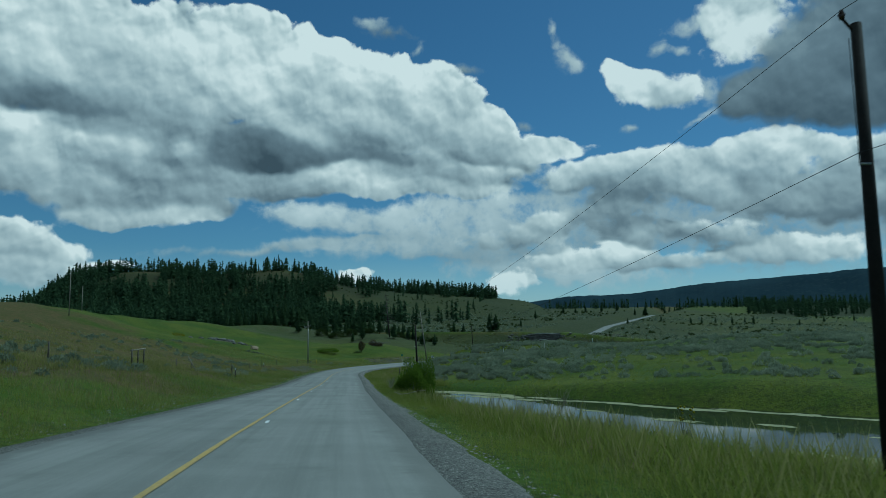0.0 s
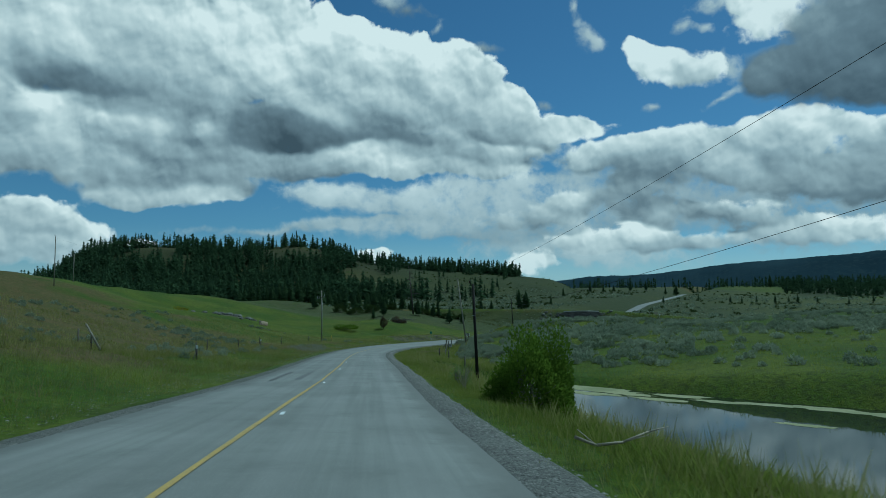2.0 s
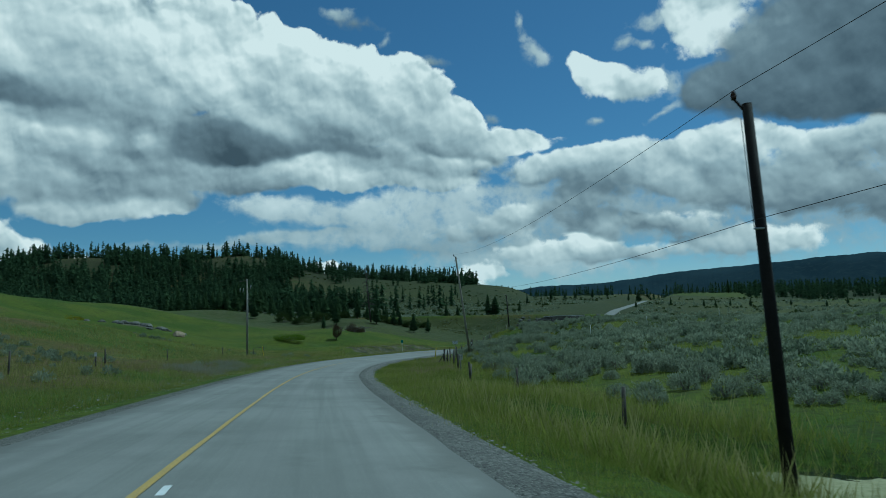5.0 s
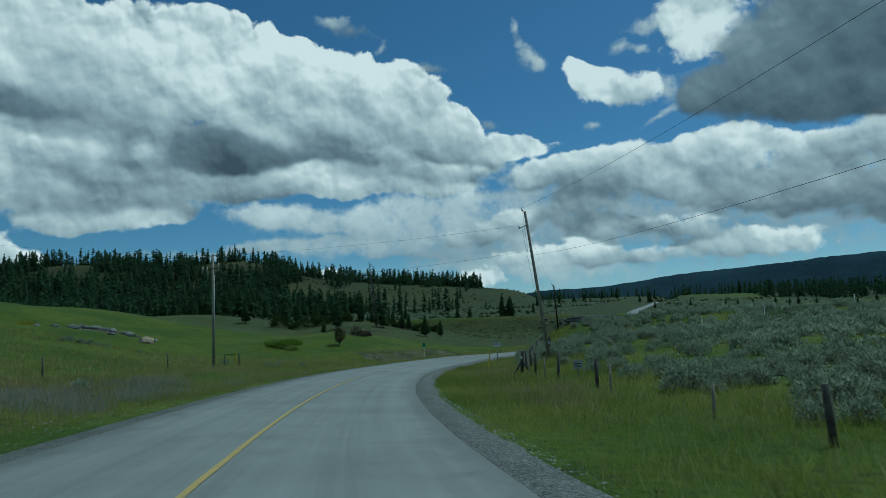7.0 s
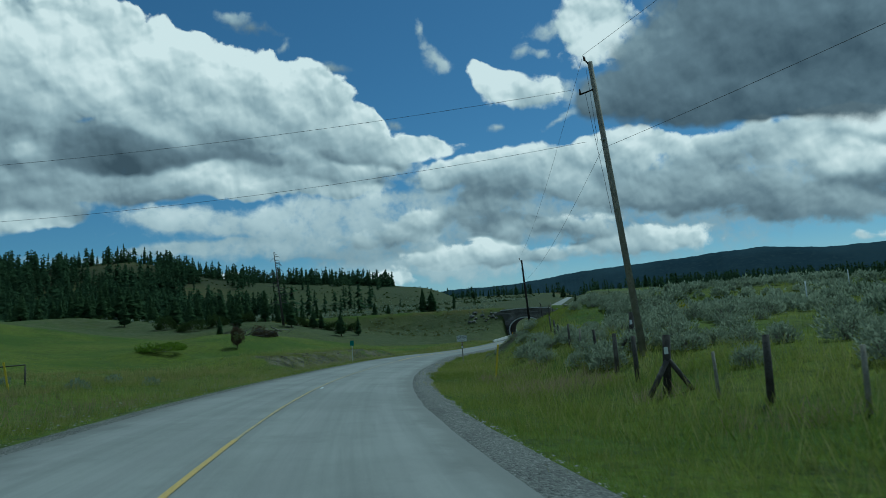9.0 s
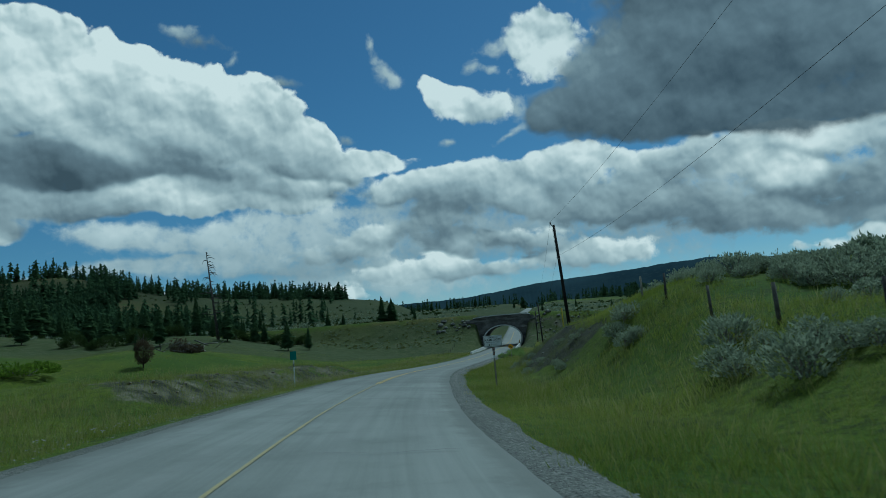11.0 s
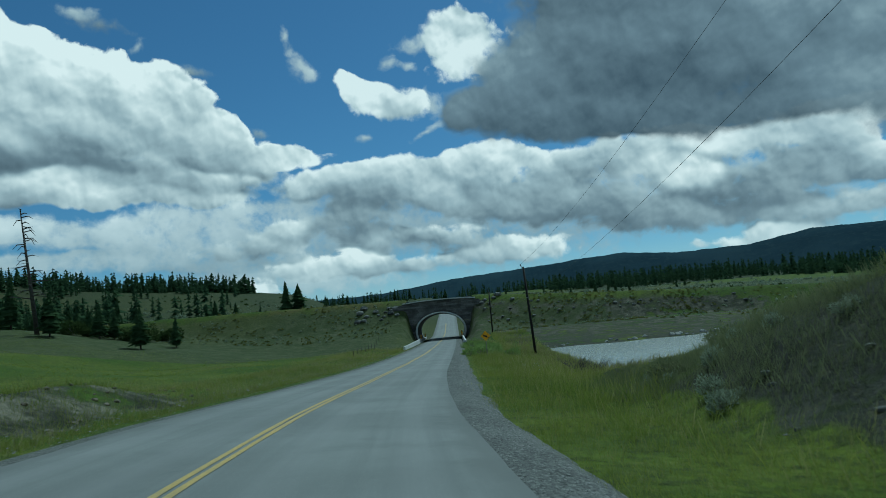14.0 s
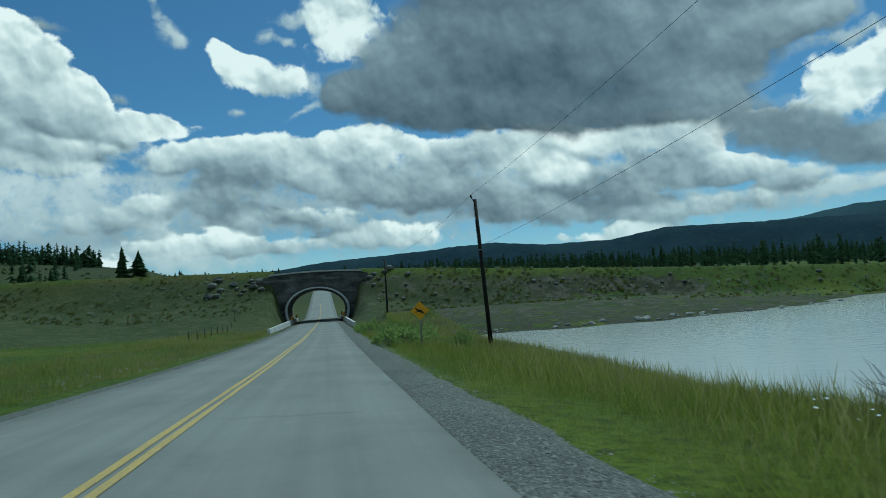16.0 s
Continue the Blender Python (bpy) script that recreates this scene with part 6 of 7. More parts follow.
def dead_tree():
    t = thing("dead_tree", Matrix.Translation((-31.0, 358.0, float(ground_z(-31.0, 358.0)[0]))) @ Matrix.Scale(1.04, 4), "tall bare dead conifer with broken grey branches", "dead tree")
    part("trunk", bar((0, 0, -0.5), (-2.1, 0.0, 22.5), 0.42, 0.08, 9), "dead_bark", t)
    r = random.Random(5)
    for k in range(30):
        u = 0.28 + 0.70 * k / 29
        a = r.uniform(0, 6.3)
        l = (4.6 * (1.05 - u) + 1.2) * r.uniform(0.55, 1.1)
        base = Vector((-2.1 * u, 0, 22.5 * u))
        mid = base + Vector((math.cos(a) * l * 0.6, math.sin(a) * l * 0.6, r.uniform(-0.35, 0.5)))
        tip = mid + Vector((math.cos(a + 0.3) * l * 0.4, math.sin(a + 0.3) * l * 0.4, r.uniform(-1.1, 0.1)))
        bm = bmesh.new()
        tube(bm, base, mid, 0.12, 0.08, 5)
        tube(bm, mid, tip, 0.07, 0.025, 5)
        side = mid + Vector((math.cos(a - 0.8) * l * 0.3, math.sin(a - 0.8) * l * 0.3, r.uniform(-0.5, 0.2)))
        tube(bm, mid, side, 0.05, 0.02, 4)
        part("branch", bm, "dead_bark", t)


dead_tree()

# ---------------------------------------------------------------- shrubs


def leaf_cloud(r, n, rx, ry, rz, leaf, lift=0.0, up=0.6, lobes=6, narrow=0.3):
    """Small pointed leaves on an uneven, lobed dome."""
    lobe = [(r.uniform(0, 6.3), r.uniform(0.1, 1.3), r.uniform(0.12, 0.3)) for _ in range(lobes)]
    v, f = [], []
    for _ in range(n):
        a, e = r.uniform(0, 6.3), math.asin(r.uniform(0.0, 1.0))
        k = 0.78
        for la, le, amp in lobe:
            k += amp * max(0, 1 - 1.3 * math.hypot((a - la + math.pi) % (2 * math.pi) - math.pi, e - le)) ** 1
        k *= r.uniform(0.62, 1.05)
        p = Vector((math.cos(a) * math.cos(e) * rx * k, math.sin(a) * math.cos(e) * ry * k, math.sin(e) * rz * k + lift))
        out = Vector((math.cos(a) * math.cos(e), math.sin(a) * math.cos(e), math.sin(e) + up)).normalized()
        out = (out + Vector((r.uniform(-.5, .5), r.uniform(-.5, .5), r.uniform(-.4, .4)))).normalized()
        side = out.cross(Vector((r.uniform(-1, 1), r.uniform(-1, 1), r.uniform(-1, 1)))).normalized()
        l = leaf * r.uniform(0.6, 1.4)
        spike(v, f, tuple(p - side * l * narrow), tuple(p + side * l * narrow), tuple(p + out * l))
    return np.array(v, np.float32), np.array(f, np.int32)


def twigs(r, n, reach, tall, radius=0.012):
    """Crooked stems that fork twice."""
    bm = bmesh.new()
    for _ in range(n):
        a, l = r.uniform(0, 6.3), reach * r.uniform(0.35, 0.9)
        foot = Vector((r.uniform(-0.2, 0.2) * reach, r.uniform(-0.2, 0.2) * reach, -0.1))
        mid = Vector((math.cos(a) * l * 0.5, math.sin(a) * l * 0.5, tall * r.uniform(0.3, 0.55)))
        tube(bm, foot, mid, radius * 1.4, radius, 4, False)
        for _ in range(2):
            tip = mid + Vector((math.cos(a + r.uniform(-1, 1)) * l * 0.45, math.sin(a + r.uniform(-1, 1)) * l * 0.45, tall * r.uniform(0.15, 0.45)))
            knee = mid.lerp(tip, 0.5) + Vector((r.uniform(-1, 1), r.uniform(-1, 1), r.uniform(-1, 1))) * reach * 0.07
            tube(bm, mid, knee, radius * 0.8, radius * 0.55, 4, False)
            tube(bm, knee, tip, radius * 0.55, radius * 0.25, 4, False)
    return bm


M["twig_brown"] = material("brown_twig", [(0.07, 0.062, 0.055), (0.12, 0.105, 0.09)], 5.0, 0.9, 0.2)
M["dark_shrub"] = blade_material("dark_shrub_leaf", (0.028, 0.046, 0.014), (0.06, 0.082, 0.026), 0.4)

M["shrub_far"] = blade_material("olive_tuft", (0.08, 0.09, 0.022), (0.16, 0.16, 0.055), 0.5)
M["silver"] = blade_material("silvery_weed", (0.20, 0.21, 0.16), (0.36, 0.36, 0.30), 0.45)
M["dry_stalk"] = material("dry_stalk", [(0.24, 0.21, 0.155), (0.36, 0.32, 0.25)], 5.0, 0.9, 0.2)
SAGE = []
for k in range(5):
    r = random.Random(100 + k)
    v, f = leaf_cloud(r, 900, 0.64, 0.58, 0.78, 0.095, 0.05, 0.9, 10, 0.26)
    crown = mesh_of("foliage", v, f)
    crown.materials.append(M["sage"])
    stem = bpy.data.meshes.new("stems")
    bm = twigs(r, 12, 0.5, 0.6, 0.016)
    bm.to_mesh(stem)
    bm.free()
    stem.materials.append(M["twig"])
    SAGE.append((crown, stem))


def sage_bush(x, y, size, label="silvery grey-green sagebrush on the grassy bench"):
    z = float(ground_z(x, y)[0])
    t = thing("sagebrush", Matrix.Translation((x, y, z - 0.05)) @ Matrix.Rotation(rnd.uniform(0, 6.3), 4, "Z") @ Matrix.Diagonal((size * rnd.uniform(0.9, 1.25), size, size * rnd.uniform(0.8, 1.05), 1)), label, "sagebrush", "sagebrush")
    crown, stem = SAGE[rnd.randrange(5)]
    part("foliage", crown, "sage", t)
    part("branchwork", stem, "twig", t)


def bench_sage():
    """Near bushes stand singly, the rest in one mesh."""
    rn = np.random.RandomState(12)
    far = []
    while len(far) < 4600:
        x, y = rn.uniform(-14, 170), rn.uniform(70, 345)
        s, d = (float(v[0]) for v in on_road(x, y))
        q = 0.65 * (x + 3.2) + 0.76 * (y - 96.1)
        if d < 9.5 or q < 9 or s > 246 or d > 160:
            continue
        if (s > 205 and d < 17) or (128 < s < 156 and d < 12.2):
            continue
        thick = lumps(np.array(x), np.array(y), 16.0, 9) + 0.5 * lumps(np.array(x), np.array(y), 5.0, 10) + 0.3 + (0.3 if s > 118 and d < 60 else 0) + 0.2 * (q > 30)
        if rn.uniform(-0.3, 0.9) > thick:
            continue
        size = rn.uniform(0.6, 1.35) * (1.2 if s > 112 and d < 48 else 1.0)
        far.append((x, y, size, d + 0.12 * max(0, 100 - s)))
    far.sort(key=lambda b: b[3])
    for x, y, size, d in far[:290]:
        sage_bush(x, y, size)
    return [b[:3] for b in far[290:]]


FAR_SAGE = bench_sage()


def scatter_mesh(name, spots, kinds, mat, label, category, seed):
    rn = np.random.RandomState(seed)
    xy = np.array([(p[0], p[1]) for p in spots])
    z = ground_z(xy[:, 0], xy[:, 1])
    vs, fs, base = [], [], 0
    for (x, y, size), zz in zip(spots, z):
        v, f = kinds[rn.randint(len(kinds))]
        t = rn.uniform(0, 6.3)
        c, s = math.cos(t), math.sin(t)
        vs.append(np.stack([(v[:, 0] * c - v[:, 1] * s) * size + x, (v[:, 0] * s + v[:, 1] * c) * size + y, v[:, 2] * size + zz - 0.04], 1))
        fs.append(f + base)
        base += len(v)
    me = mesh_of(name, np.concatenate(vs), np.concatenate(fs))
    me.materials.append(M[mat])
    return tagged(new(name, me), label, category, kind="stuff")


LIGHT_SAGE = [leaf_cloud(random.Random(200 + k), 165, 0.62, 0.56, 0.62, 0.165, 0.03, 0.8, 7, 0.36) for k in range(5)]
scatter_mesh("sagebrush_cover", FAR_SAGE, LIGHT_SAGE, "sage_far", "grey-green sagebrush covering the bench", "sagebrush", 13)
rs = np.random.RandomState(14)
SLOPE = []
while len(SLOPE) < 2000:
    s, d = rs.uniform(5, 185), -rs.uniform(13, 95)
    x, y = (float(v) for v in road_point(s, d))
    if 0.7 * lumps(np.array(x), np.array(y), 6.0, 19) + 0.6 * lumps(np.array(x), np.array(y), 22.0, 20) + (0.2 if s < 130 else -0.25) > rs.uniform(-0.2, 1.1):
        SLOPE.append((x, y, rs.uniform(0.3, 1.0)))
for x, y, size in SLOPE[:60]:
    sage_bush(x, y, size, "grey sagebrush on the dry hillside")
scatter_mesh("sagebrush_cover", SLOPE[60:], LIGHT_SAGE, "sage_far", "grey sagebrush dotted over the dry hillside", "sagebrush", 15)
PLATEAU = []
while len(PLATEAU) < 2600:
    x, y = polar(rs.uniform(-14, 34), rs.uniform(395, 800))
    if lumps(np.array(x), np.array(y), 30.0, 23) > rs.uniform(-0.6, 0.9) and not -34 < float(on_road(x, y)[1][0]) < 14:
        PLATEAU.append((x, y, rs.uniform(0.9, 2.0)))
TINY_SAGE = [leaf_cloud(random.Random(300 + k), 26, 0.62, 0.56, 0.6, 0.42, 0.03, 0.6, 4, 0.35) for k in range(4)]
scatter_mesh("sagebrush_cover", PLATEAU, TINY_SAGE, "sage_far", "far grey sagebrush on the plateau behind the embankment", "sagebrush", 16)


COVER = []
while len(COVER) < 1300:
    x, y = polar(rs.uniform(-16, 30), rs.uniform(400, 980))
    if lumps(np.array(x), np.array(y), 45.0, 62) + 0.5 * lumps(np.array(x), np.array(y), 14.0, 63) > rs.uniform(-0.2, 1.0) and not -34 < float(on_road(x, y)[1][0]) < 14:
        COVER.append((x, y, rs.uniform(0.7, 2.4)))
scatter_mesh("shrub_cover", COVER, TINY_SAGE, "dark_shrub", "dark shrubs scattered over the far slopes", "shrubs", 19)
SLOPES = []
while len(SLOPES) < 2200:
    k = rs.randint(2, 9)
    u = rs.uniform(0, 1)
    a, b = CREST[k - 1], CREST[k]
    tx, ty = (b[:2] - a[:2]) / np.hypot(*(b[:2] - a[:2]))
    off = rs.uniform(3, 24)
    x, y = a[0] + (b[0] - a[0]) * u + ty * off, a[1] + (b[1] - a[1]) * u - tx * off
    s, d = (float(v[0]) for v in on_road(x, y))
    if abs(d - CENTRE) > 11 and float(ground_z(x, y)[0]) > LAKE_Z + 0.2 and lumps(np.array(x), np.array(y), 9.0, 29) > rs.uniform(-0.8, 0.8):
        SLOPES.append((x, y, rs.uniform(0.2, 0.6)))
scatter_mesh("embankment_tufts", SLOPES[:1500], TINY_SAGE, "shrub_far", "low olive tufts on the embankment slope", "weeds", 17)
scatter_mesh("sagebrush_cover", SLOPES[1500:], TINY_SAGE, "sage_far", "small grey sagebrush on the embankment slope", "sagebrush", 18)


for k in range(26):
    x, y = (float(v) for v in road_point(rnd.uniform(206, 240), rnd.uniform(6.9, 8.6) if k < 18 else rnd.uniform(9, 11)))
    sage_bush(x, y, rnd.uniform(0.3, 0.65), "small grey-green sagebrush on the dark cut bank")


def green_bush(x, y, rx, ry, rz, n, mat, label, leaf=0.11, name="bush", category="bush", sticks=18):
    z = float(ground_z(x, y)[0])
    r = random.Random(int(x * 10) + int(y))
    t = thing(name, Matrix.Translation((x, y, z - 0.1)), label, category)
    v, f = leaf_cloud(r, n, rx, ry, rz, leaf, 0.05, 0.3, 14, 0.4)
    part("foliage", mesh_of("foliage", v, f), mat, t)
    part("branchwork", twigs(r, sticks, rx * 0.9, rz, 0.02), "twig", t)
    return t


green_bush(-2.7, 54.8, 1.85, 1.8, 2.65, 20000, "shrub", "dense bright green roundish bush beside the pond", 0.10)
green_bush(-5.4, 66.5, 0.7, 0.7, 1.15, 420, "willow", "pale green wispy willow shrub at the shoulder", 0.10)
green_bush(9.1, 184.9, 1.5, 1.4, 1.1, 900, "bloom", "yellow flowering bush among the sagebrush", 0.12)
green_bush(-45.8, 261.0, 4.4, 3.0, 1.3, 2200, "shrub", "low green shrub mound on the meadow", 0.28)
green_bush(-106.5, 269.0, 3.2, 2.0, 1.2, 900, "bloom", "low yellow-green bush on the brow of the hillside", 0.2)


def brown_tree(x, y, tall):
    t = thing("small_tree", Matrix.Translation((x, y, float(ground_z(x, y)[0]))), "small half-dead tree with reddish brown foliage", "tree")
    r = random.Random(31)
    v, f = leaf_cloud(r, 1500, tall * 0.22, tall * 0.2, tall * 0.38, 0.2, 0.0, 0.2, 12, 0.3)
    v[:, 2] = np.where(v[:, 2] < tall * 0.1, v[:, 2] * 0.6, v[:, 2]) + tall * 0.42
    low = v.copy()
    low[:, 2] = tall * 0.86 - low[:, 2]
    part("foliage", mesh_of("foliage", np.concatenate([v, low]), np.concatenate([f, f + len(v)])), "brown_shrub", t)
    part("trunk", bar((0, 0, -0.3), (0.15, 0.05, tall * 0.9), 0.11, 0.03, 8), "bark", t)
    for k in range(12):
        u, a = r.uniform(0.25, 0.8), r.uniform(0, 6.3)
        part("branch", bar((0.15 * u, 0, tall * 0.9 * u), (math.cos(a) * tall * 0.2, math.sin(a) * tall * 0.2, tall * (u + 0.12)), 0.035, 0.012, 5), "bark", t)


brown_tree(-35.6, 277.8, 5.6)
green_bush(-33.4, 298.5, 1.6, 1.6, 2.6, 700, "brown_shrub", "reddish brown half-dead shrub beside the log heap", 0.25)
for px, py, wide, tall in ((-60, 362, 4.5, 3.2), (-52, 366, 3.6, 3.6), (-44, 369, 3.2, 2.8), (-27, 372, 3.5, 3.0), (-22, 374, 4.5, 2.6), (-15, 372, 4.0, 3.4), (-9, 377, 3.2, 2.4), (-68, 368, 4.0, 4.0)):
    green_bush(px, py, wide, wide * 0.8, tall, 1500, "dark_shrub", "dark green bushy thicket behind the meadow", 0.42, "thicket", "bush", 8)
for px, py, wide, tall in ((14.5, 248.5, 0.75, 1.55), (16.0, 249.0, 0.7, 1.3), (17.4, 248.0, 0.8, 1.1)):
    t = thing("dead_shrub", Matrix.Translation((px, py, float(ground_z(px, py)[0]) - 0.05)), "bare grey-brown bush at the lake shore", "dead shrub")
    part("branchwork", twigs(random.Random(int(px)), 46, wide * 1.9, tall * 0.9, 0.010), "twig_brown", t)
for px, py, wide, tall in ((31.2, 302.0, 1.7, 1.1), (33.5, 308.0, 1.6, 1.0), (27.6, 291.0, 1.6, 1.2), (25.2, 283.5, 1.5, 1.25), (26.6, 288.0, 1.6, 1.3), (23.6, 280.4, 1.3, 1.1), (24.4, 277.0, 1.1, 0.9), (29.0, 294.0, 1.6, 1.2)):
    green_bush(px, py, wide, wide, tall, 1500, "willow", "leafy pale green weeds at the road edge", 0.13)
green_bush(22.2, 279.5, 1.3, 1.6, 0.9, 1300, "willow", "leafy pale green weeds at the road edge", 0.14)
green_bush(19.9, 277.0, 0.9, 1.1, 0.8, 600, "willow", "leafy pale green weeds at the road edge", 0.14)


for k in range(12):
    bx, by = (float(v) for v in road_point(rnd.uniform(230, 248), rnd.uniform(8.2, 14.0)))
    wide = rnd.uniform(0.6, 1.1)
    green_bush(bx, by, wide, wide, wide * rnd.uniform(0.35, 0.55), 2600, "weed", "soft dark grey-green weedy shrub at the lake end of the bank", 0.06)


green_bush(-31.6, 297.5, 2.8, 2.2, 1.5, 1300, "brown_shrub", "brown brushwood heaped under grey logs", 0.3, "brush_heap", "brushwood", 40)


def dead_twigs(x, y, tall, reach, label):
    r = random.Random(int(x * 7 + y))
    t = thing("dead_shrub", Matrix.Translation((x, y, float(ground_z(x, y)[0]))), label, "dead shrub")
    part("branchwork", twigs(r, 24, reach, tall, 0.006), "dry_stalk", t)


for x, y, tall, reach in ((3.9, 36.3, 2.0, 1.2), (5.3, 35.6, 2.4, 1.4), (6.4, 36.4, 2.2, 1.2), (2.4, 36.8, 1.6, 0.8), (-0.9, 62.0, 1.6, 0.8), (-5.2, 60.5, 1.3, 0.7), (0.0, 68.0, 2.0, 1.1), (-1.0, 71.0, 1.7, 1.0)):
    dead_twigs(x, y, tall, reach, "tangle of dry pale stalks beside the pond")

# ---------------------------------------------------------------- fences, posts, rocks


def fence_post(x, y, tall, r0, mat, label, lean=0.0, group="fence posts"):
    z = float(ground_z(x, y)[0])
    bm = bmesh.new()
    tube(bm, (0, 0, -0.3), (lean * tall, 0.02, tall), r0 * 1.1, r0 * 0.9, 8)
    ob = part("fence_post", bm, mat, None, m=Matrix.Translation((x, y, z)))
    return tagged(ob, label, "fence post", group)


for s, d, tall, r0, mat in ((98, 9.5, 1.2, 0.07, "post"), (109, 9.0, 1.2, 0.06, "post"), (119.5, 8.6, 1.15, 0.075, "post"), (126, 9.6, 0.95, 0.05, "pale_wood"), (136, 9.9, 1.2, 0.05, "pale_wood"), (137.8, 9.8, 1.35, 0.09, "post"), (146.8, 9.8, 1.6, 0.085, "post"), (149.3, 9.4, 1.25, 0.055, "pale_wood"),
                            (152.1, 9.2, 1.5, 0.085, "post"), (154.0, 9.0, 1.15, 0.045, "pale_wood"), (160.5, 9.4, 1.55, 0.08, "post"), (164.5, 10.0, 1.5, 0.09, "post"), (169, 10.5, 1.35, 0.07, "post"), (174, 10.9, 1.2, 0.05, "pale_wood"), (178, 11.2, 1.4, 0.07, "post"), (184, 11.6, 1.2, 0.06, "post"), (190, 12.2, 1.3, 0.07, "post"), (196, 12.6, 1.3, 0.06, "post"), (203, 13.2, 1.3, 0.06, "post"), (210, 14.0, 1.3, 0.06, "pale_wood")):
    x, y = (float(v) for v in road_point(s, d))
    fence_post(x, y, tall, r0, mat, "weathered grey fence post in the roadside grass", rnd.uniform(-0.06, 0.06))
for s, d, tall in ((30, -17.5, 1.2), (44, -17, 1.2), (58, -16.5, 1.2), (72, -16.5, 1.2), (86.7, -13.5, 1.2), (101, -16, 1.2), (115, -16, 1.2), (130, -17, 1.2), (145, -18, 1.2), (160, -18, 1.1), (176, -19, 1.1)):
    x, y = (float(v) for v in road_point(s, d))
    fence_post(x, y, tall, 0.05, "post", "thin weathered fence post on the hillside", rnd.uniform(-0.05, 0.05), "hillside fence posts")
for k in range(9):
    x, y = (float(v) for v in road_point(318 + k * 5, -13.5 - 0.1 * k))
    fence_post(x, y, 1.1, 0.05, "post", "thin fence post in the field below the embankment", 0.0, "field fence posts")
for x, y, tall in ((14, 178, 1.7), (26, 188, 1.7), (40, 192, 1.7)):
    fence_post(x, y, tall, 0.045, "white", "thin white marker post among the sagebrush", 0.0, "white marker posts")


def brace_corner(x, y):
    t = thing("fence_brace", Matrix.Translation((x, y, float(ground_z(x, y)[0]))), "dark timber fence corner with a leaning brace", "fence")
    part("post", bar((0, 0, -0.3), (0.16, 0, 1.65), 0.12, 0.11, 10), "post", t)
    part("brace", bar((0.1, -0.13, 0.95), (0.72, -0.30, 0.0), 0.07), "post", t)
    part("brace", bar((0.02, -0.13, 0.92), (-0.62, -0.22, 0.0), 0.075), "post", t)
    part("tag", box((-0.02, -0.135, 1.12), (0.10, -0.122, 1.32), 0.003), "white", t, "small white plate")


brace_corner(-9.0, 154.6)
brace_corner(-5.0, 165.2)


def marker_post(x, y, tall, lean, mat, label):
    z = float(ground_z(x, y)[0])
    bm = box((-0.05, -0.012, -0.2), (0.05, 0.012, tall), 0.004)
    ob = part("marker_post", bm, mat, None, m=Matrix.Translation((x, y, z)) @ Matrix.Rotation(lean, 4, "Y"))
    tagged(ob, label, "marker post", "yellow marker posts")


marker_post(-9.6, 172.0, 1.9, 0.14, "yellow_post", "leaning yellow utility marker post in the grass")
marker_post(-33.2, 172.4, 1.5, -0.16, "yellow_post", "leaning yellow utility marker post in the meadow")
marker_post(8.4, 224.5, 2.6, 0.0, "yellow_post", "yellow guy-wire guard on the cut bank")


def pipe_gate(x, y):
    t = thing("pipe_gate", Matrix.Translation((x, y, float(ground_z(x, y)[0]))) @ Matrix.Rotation(0.5, 4, "Z"), "low dark pipe frame standing in the meadow", "pipe frame")
    part("post", bar((0, 0, -0.2), (0, 0, 1.05), 0.035), "post", t)
    part("post", bar((1.5, 0, -0.2), (1.5, 0, 1.05), 0.035), "post", t)
    part("rail", bar((0, 0, 1.05), (1.5, 0, 1.08), 0.035), "post", t)


pipe_gate(-35.5, 176.0)


def rail_brace(x, y):
    t = thing("fence_brace", Matrix.Translation((x, y, float(ground_z(x, y)[0]))) @ Matrix.Rotation(1.57, 4, "Z"), "grey wooden fence brace with one top rail on the hillside", "fence")
    for u in (0.0, 1.1, 2.2):
        part("post", bar((u, 0, -0.3), (u + 0.04, 0, 1.25), 0.06, 0.055), "post", t)
    part("rail", bar((-0.25, 0, 1.15), (2.45, 0, 1.22), 0.05), "pale_wood", t)


def leaning_board(x, y):
    t = thing("fence_post", Matrix.Translation((x, y, float(ground_z(x, y)[0]))), "broken pale fence post leaning on the hillside", "fence post", "hillside fence posts")
    part("board", bar((0.75, 0, -0.1), (-0.1, 0.1, 1.25), 0.06, 0.05), "pale_wood", t)
    part("stake", bar((0.2, 0.1, -0.2), (0.22, 0.1, 0.8), 0.04), "post", t)


def topped_post(x, y):
    t = thing("delineator_post", Matrix.Translation((x, y, float(ground_z(x, y)[0]))), "dark roadside post with a white reflector top", "marker post", "delineator posts")
    part("post", bar((0, 0, -0.3), (0.02, 0, 1.0), 0.05), "post", t)
    part("brace", bar((-0.3, 0, -0.1), (0.0, 0, 0.75), 0.035), "pale_wood", t)
    part("reflector", box((-0.06, -0.065, 0.82), (0.1, -0.05, 1.08), 0.004), "white", t, "white reflector plate")


rail_brace(-25.8, 55.7)
leaning_board(-24.6, 64.8)
topped_post(-24.9, 80.0)
topped_post(-33.1, 122.5)


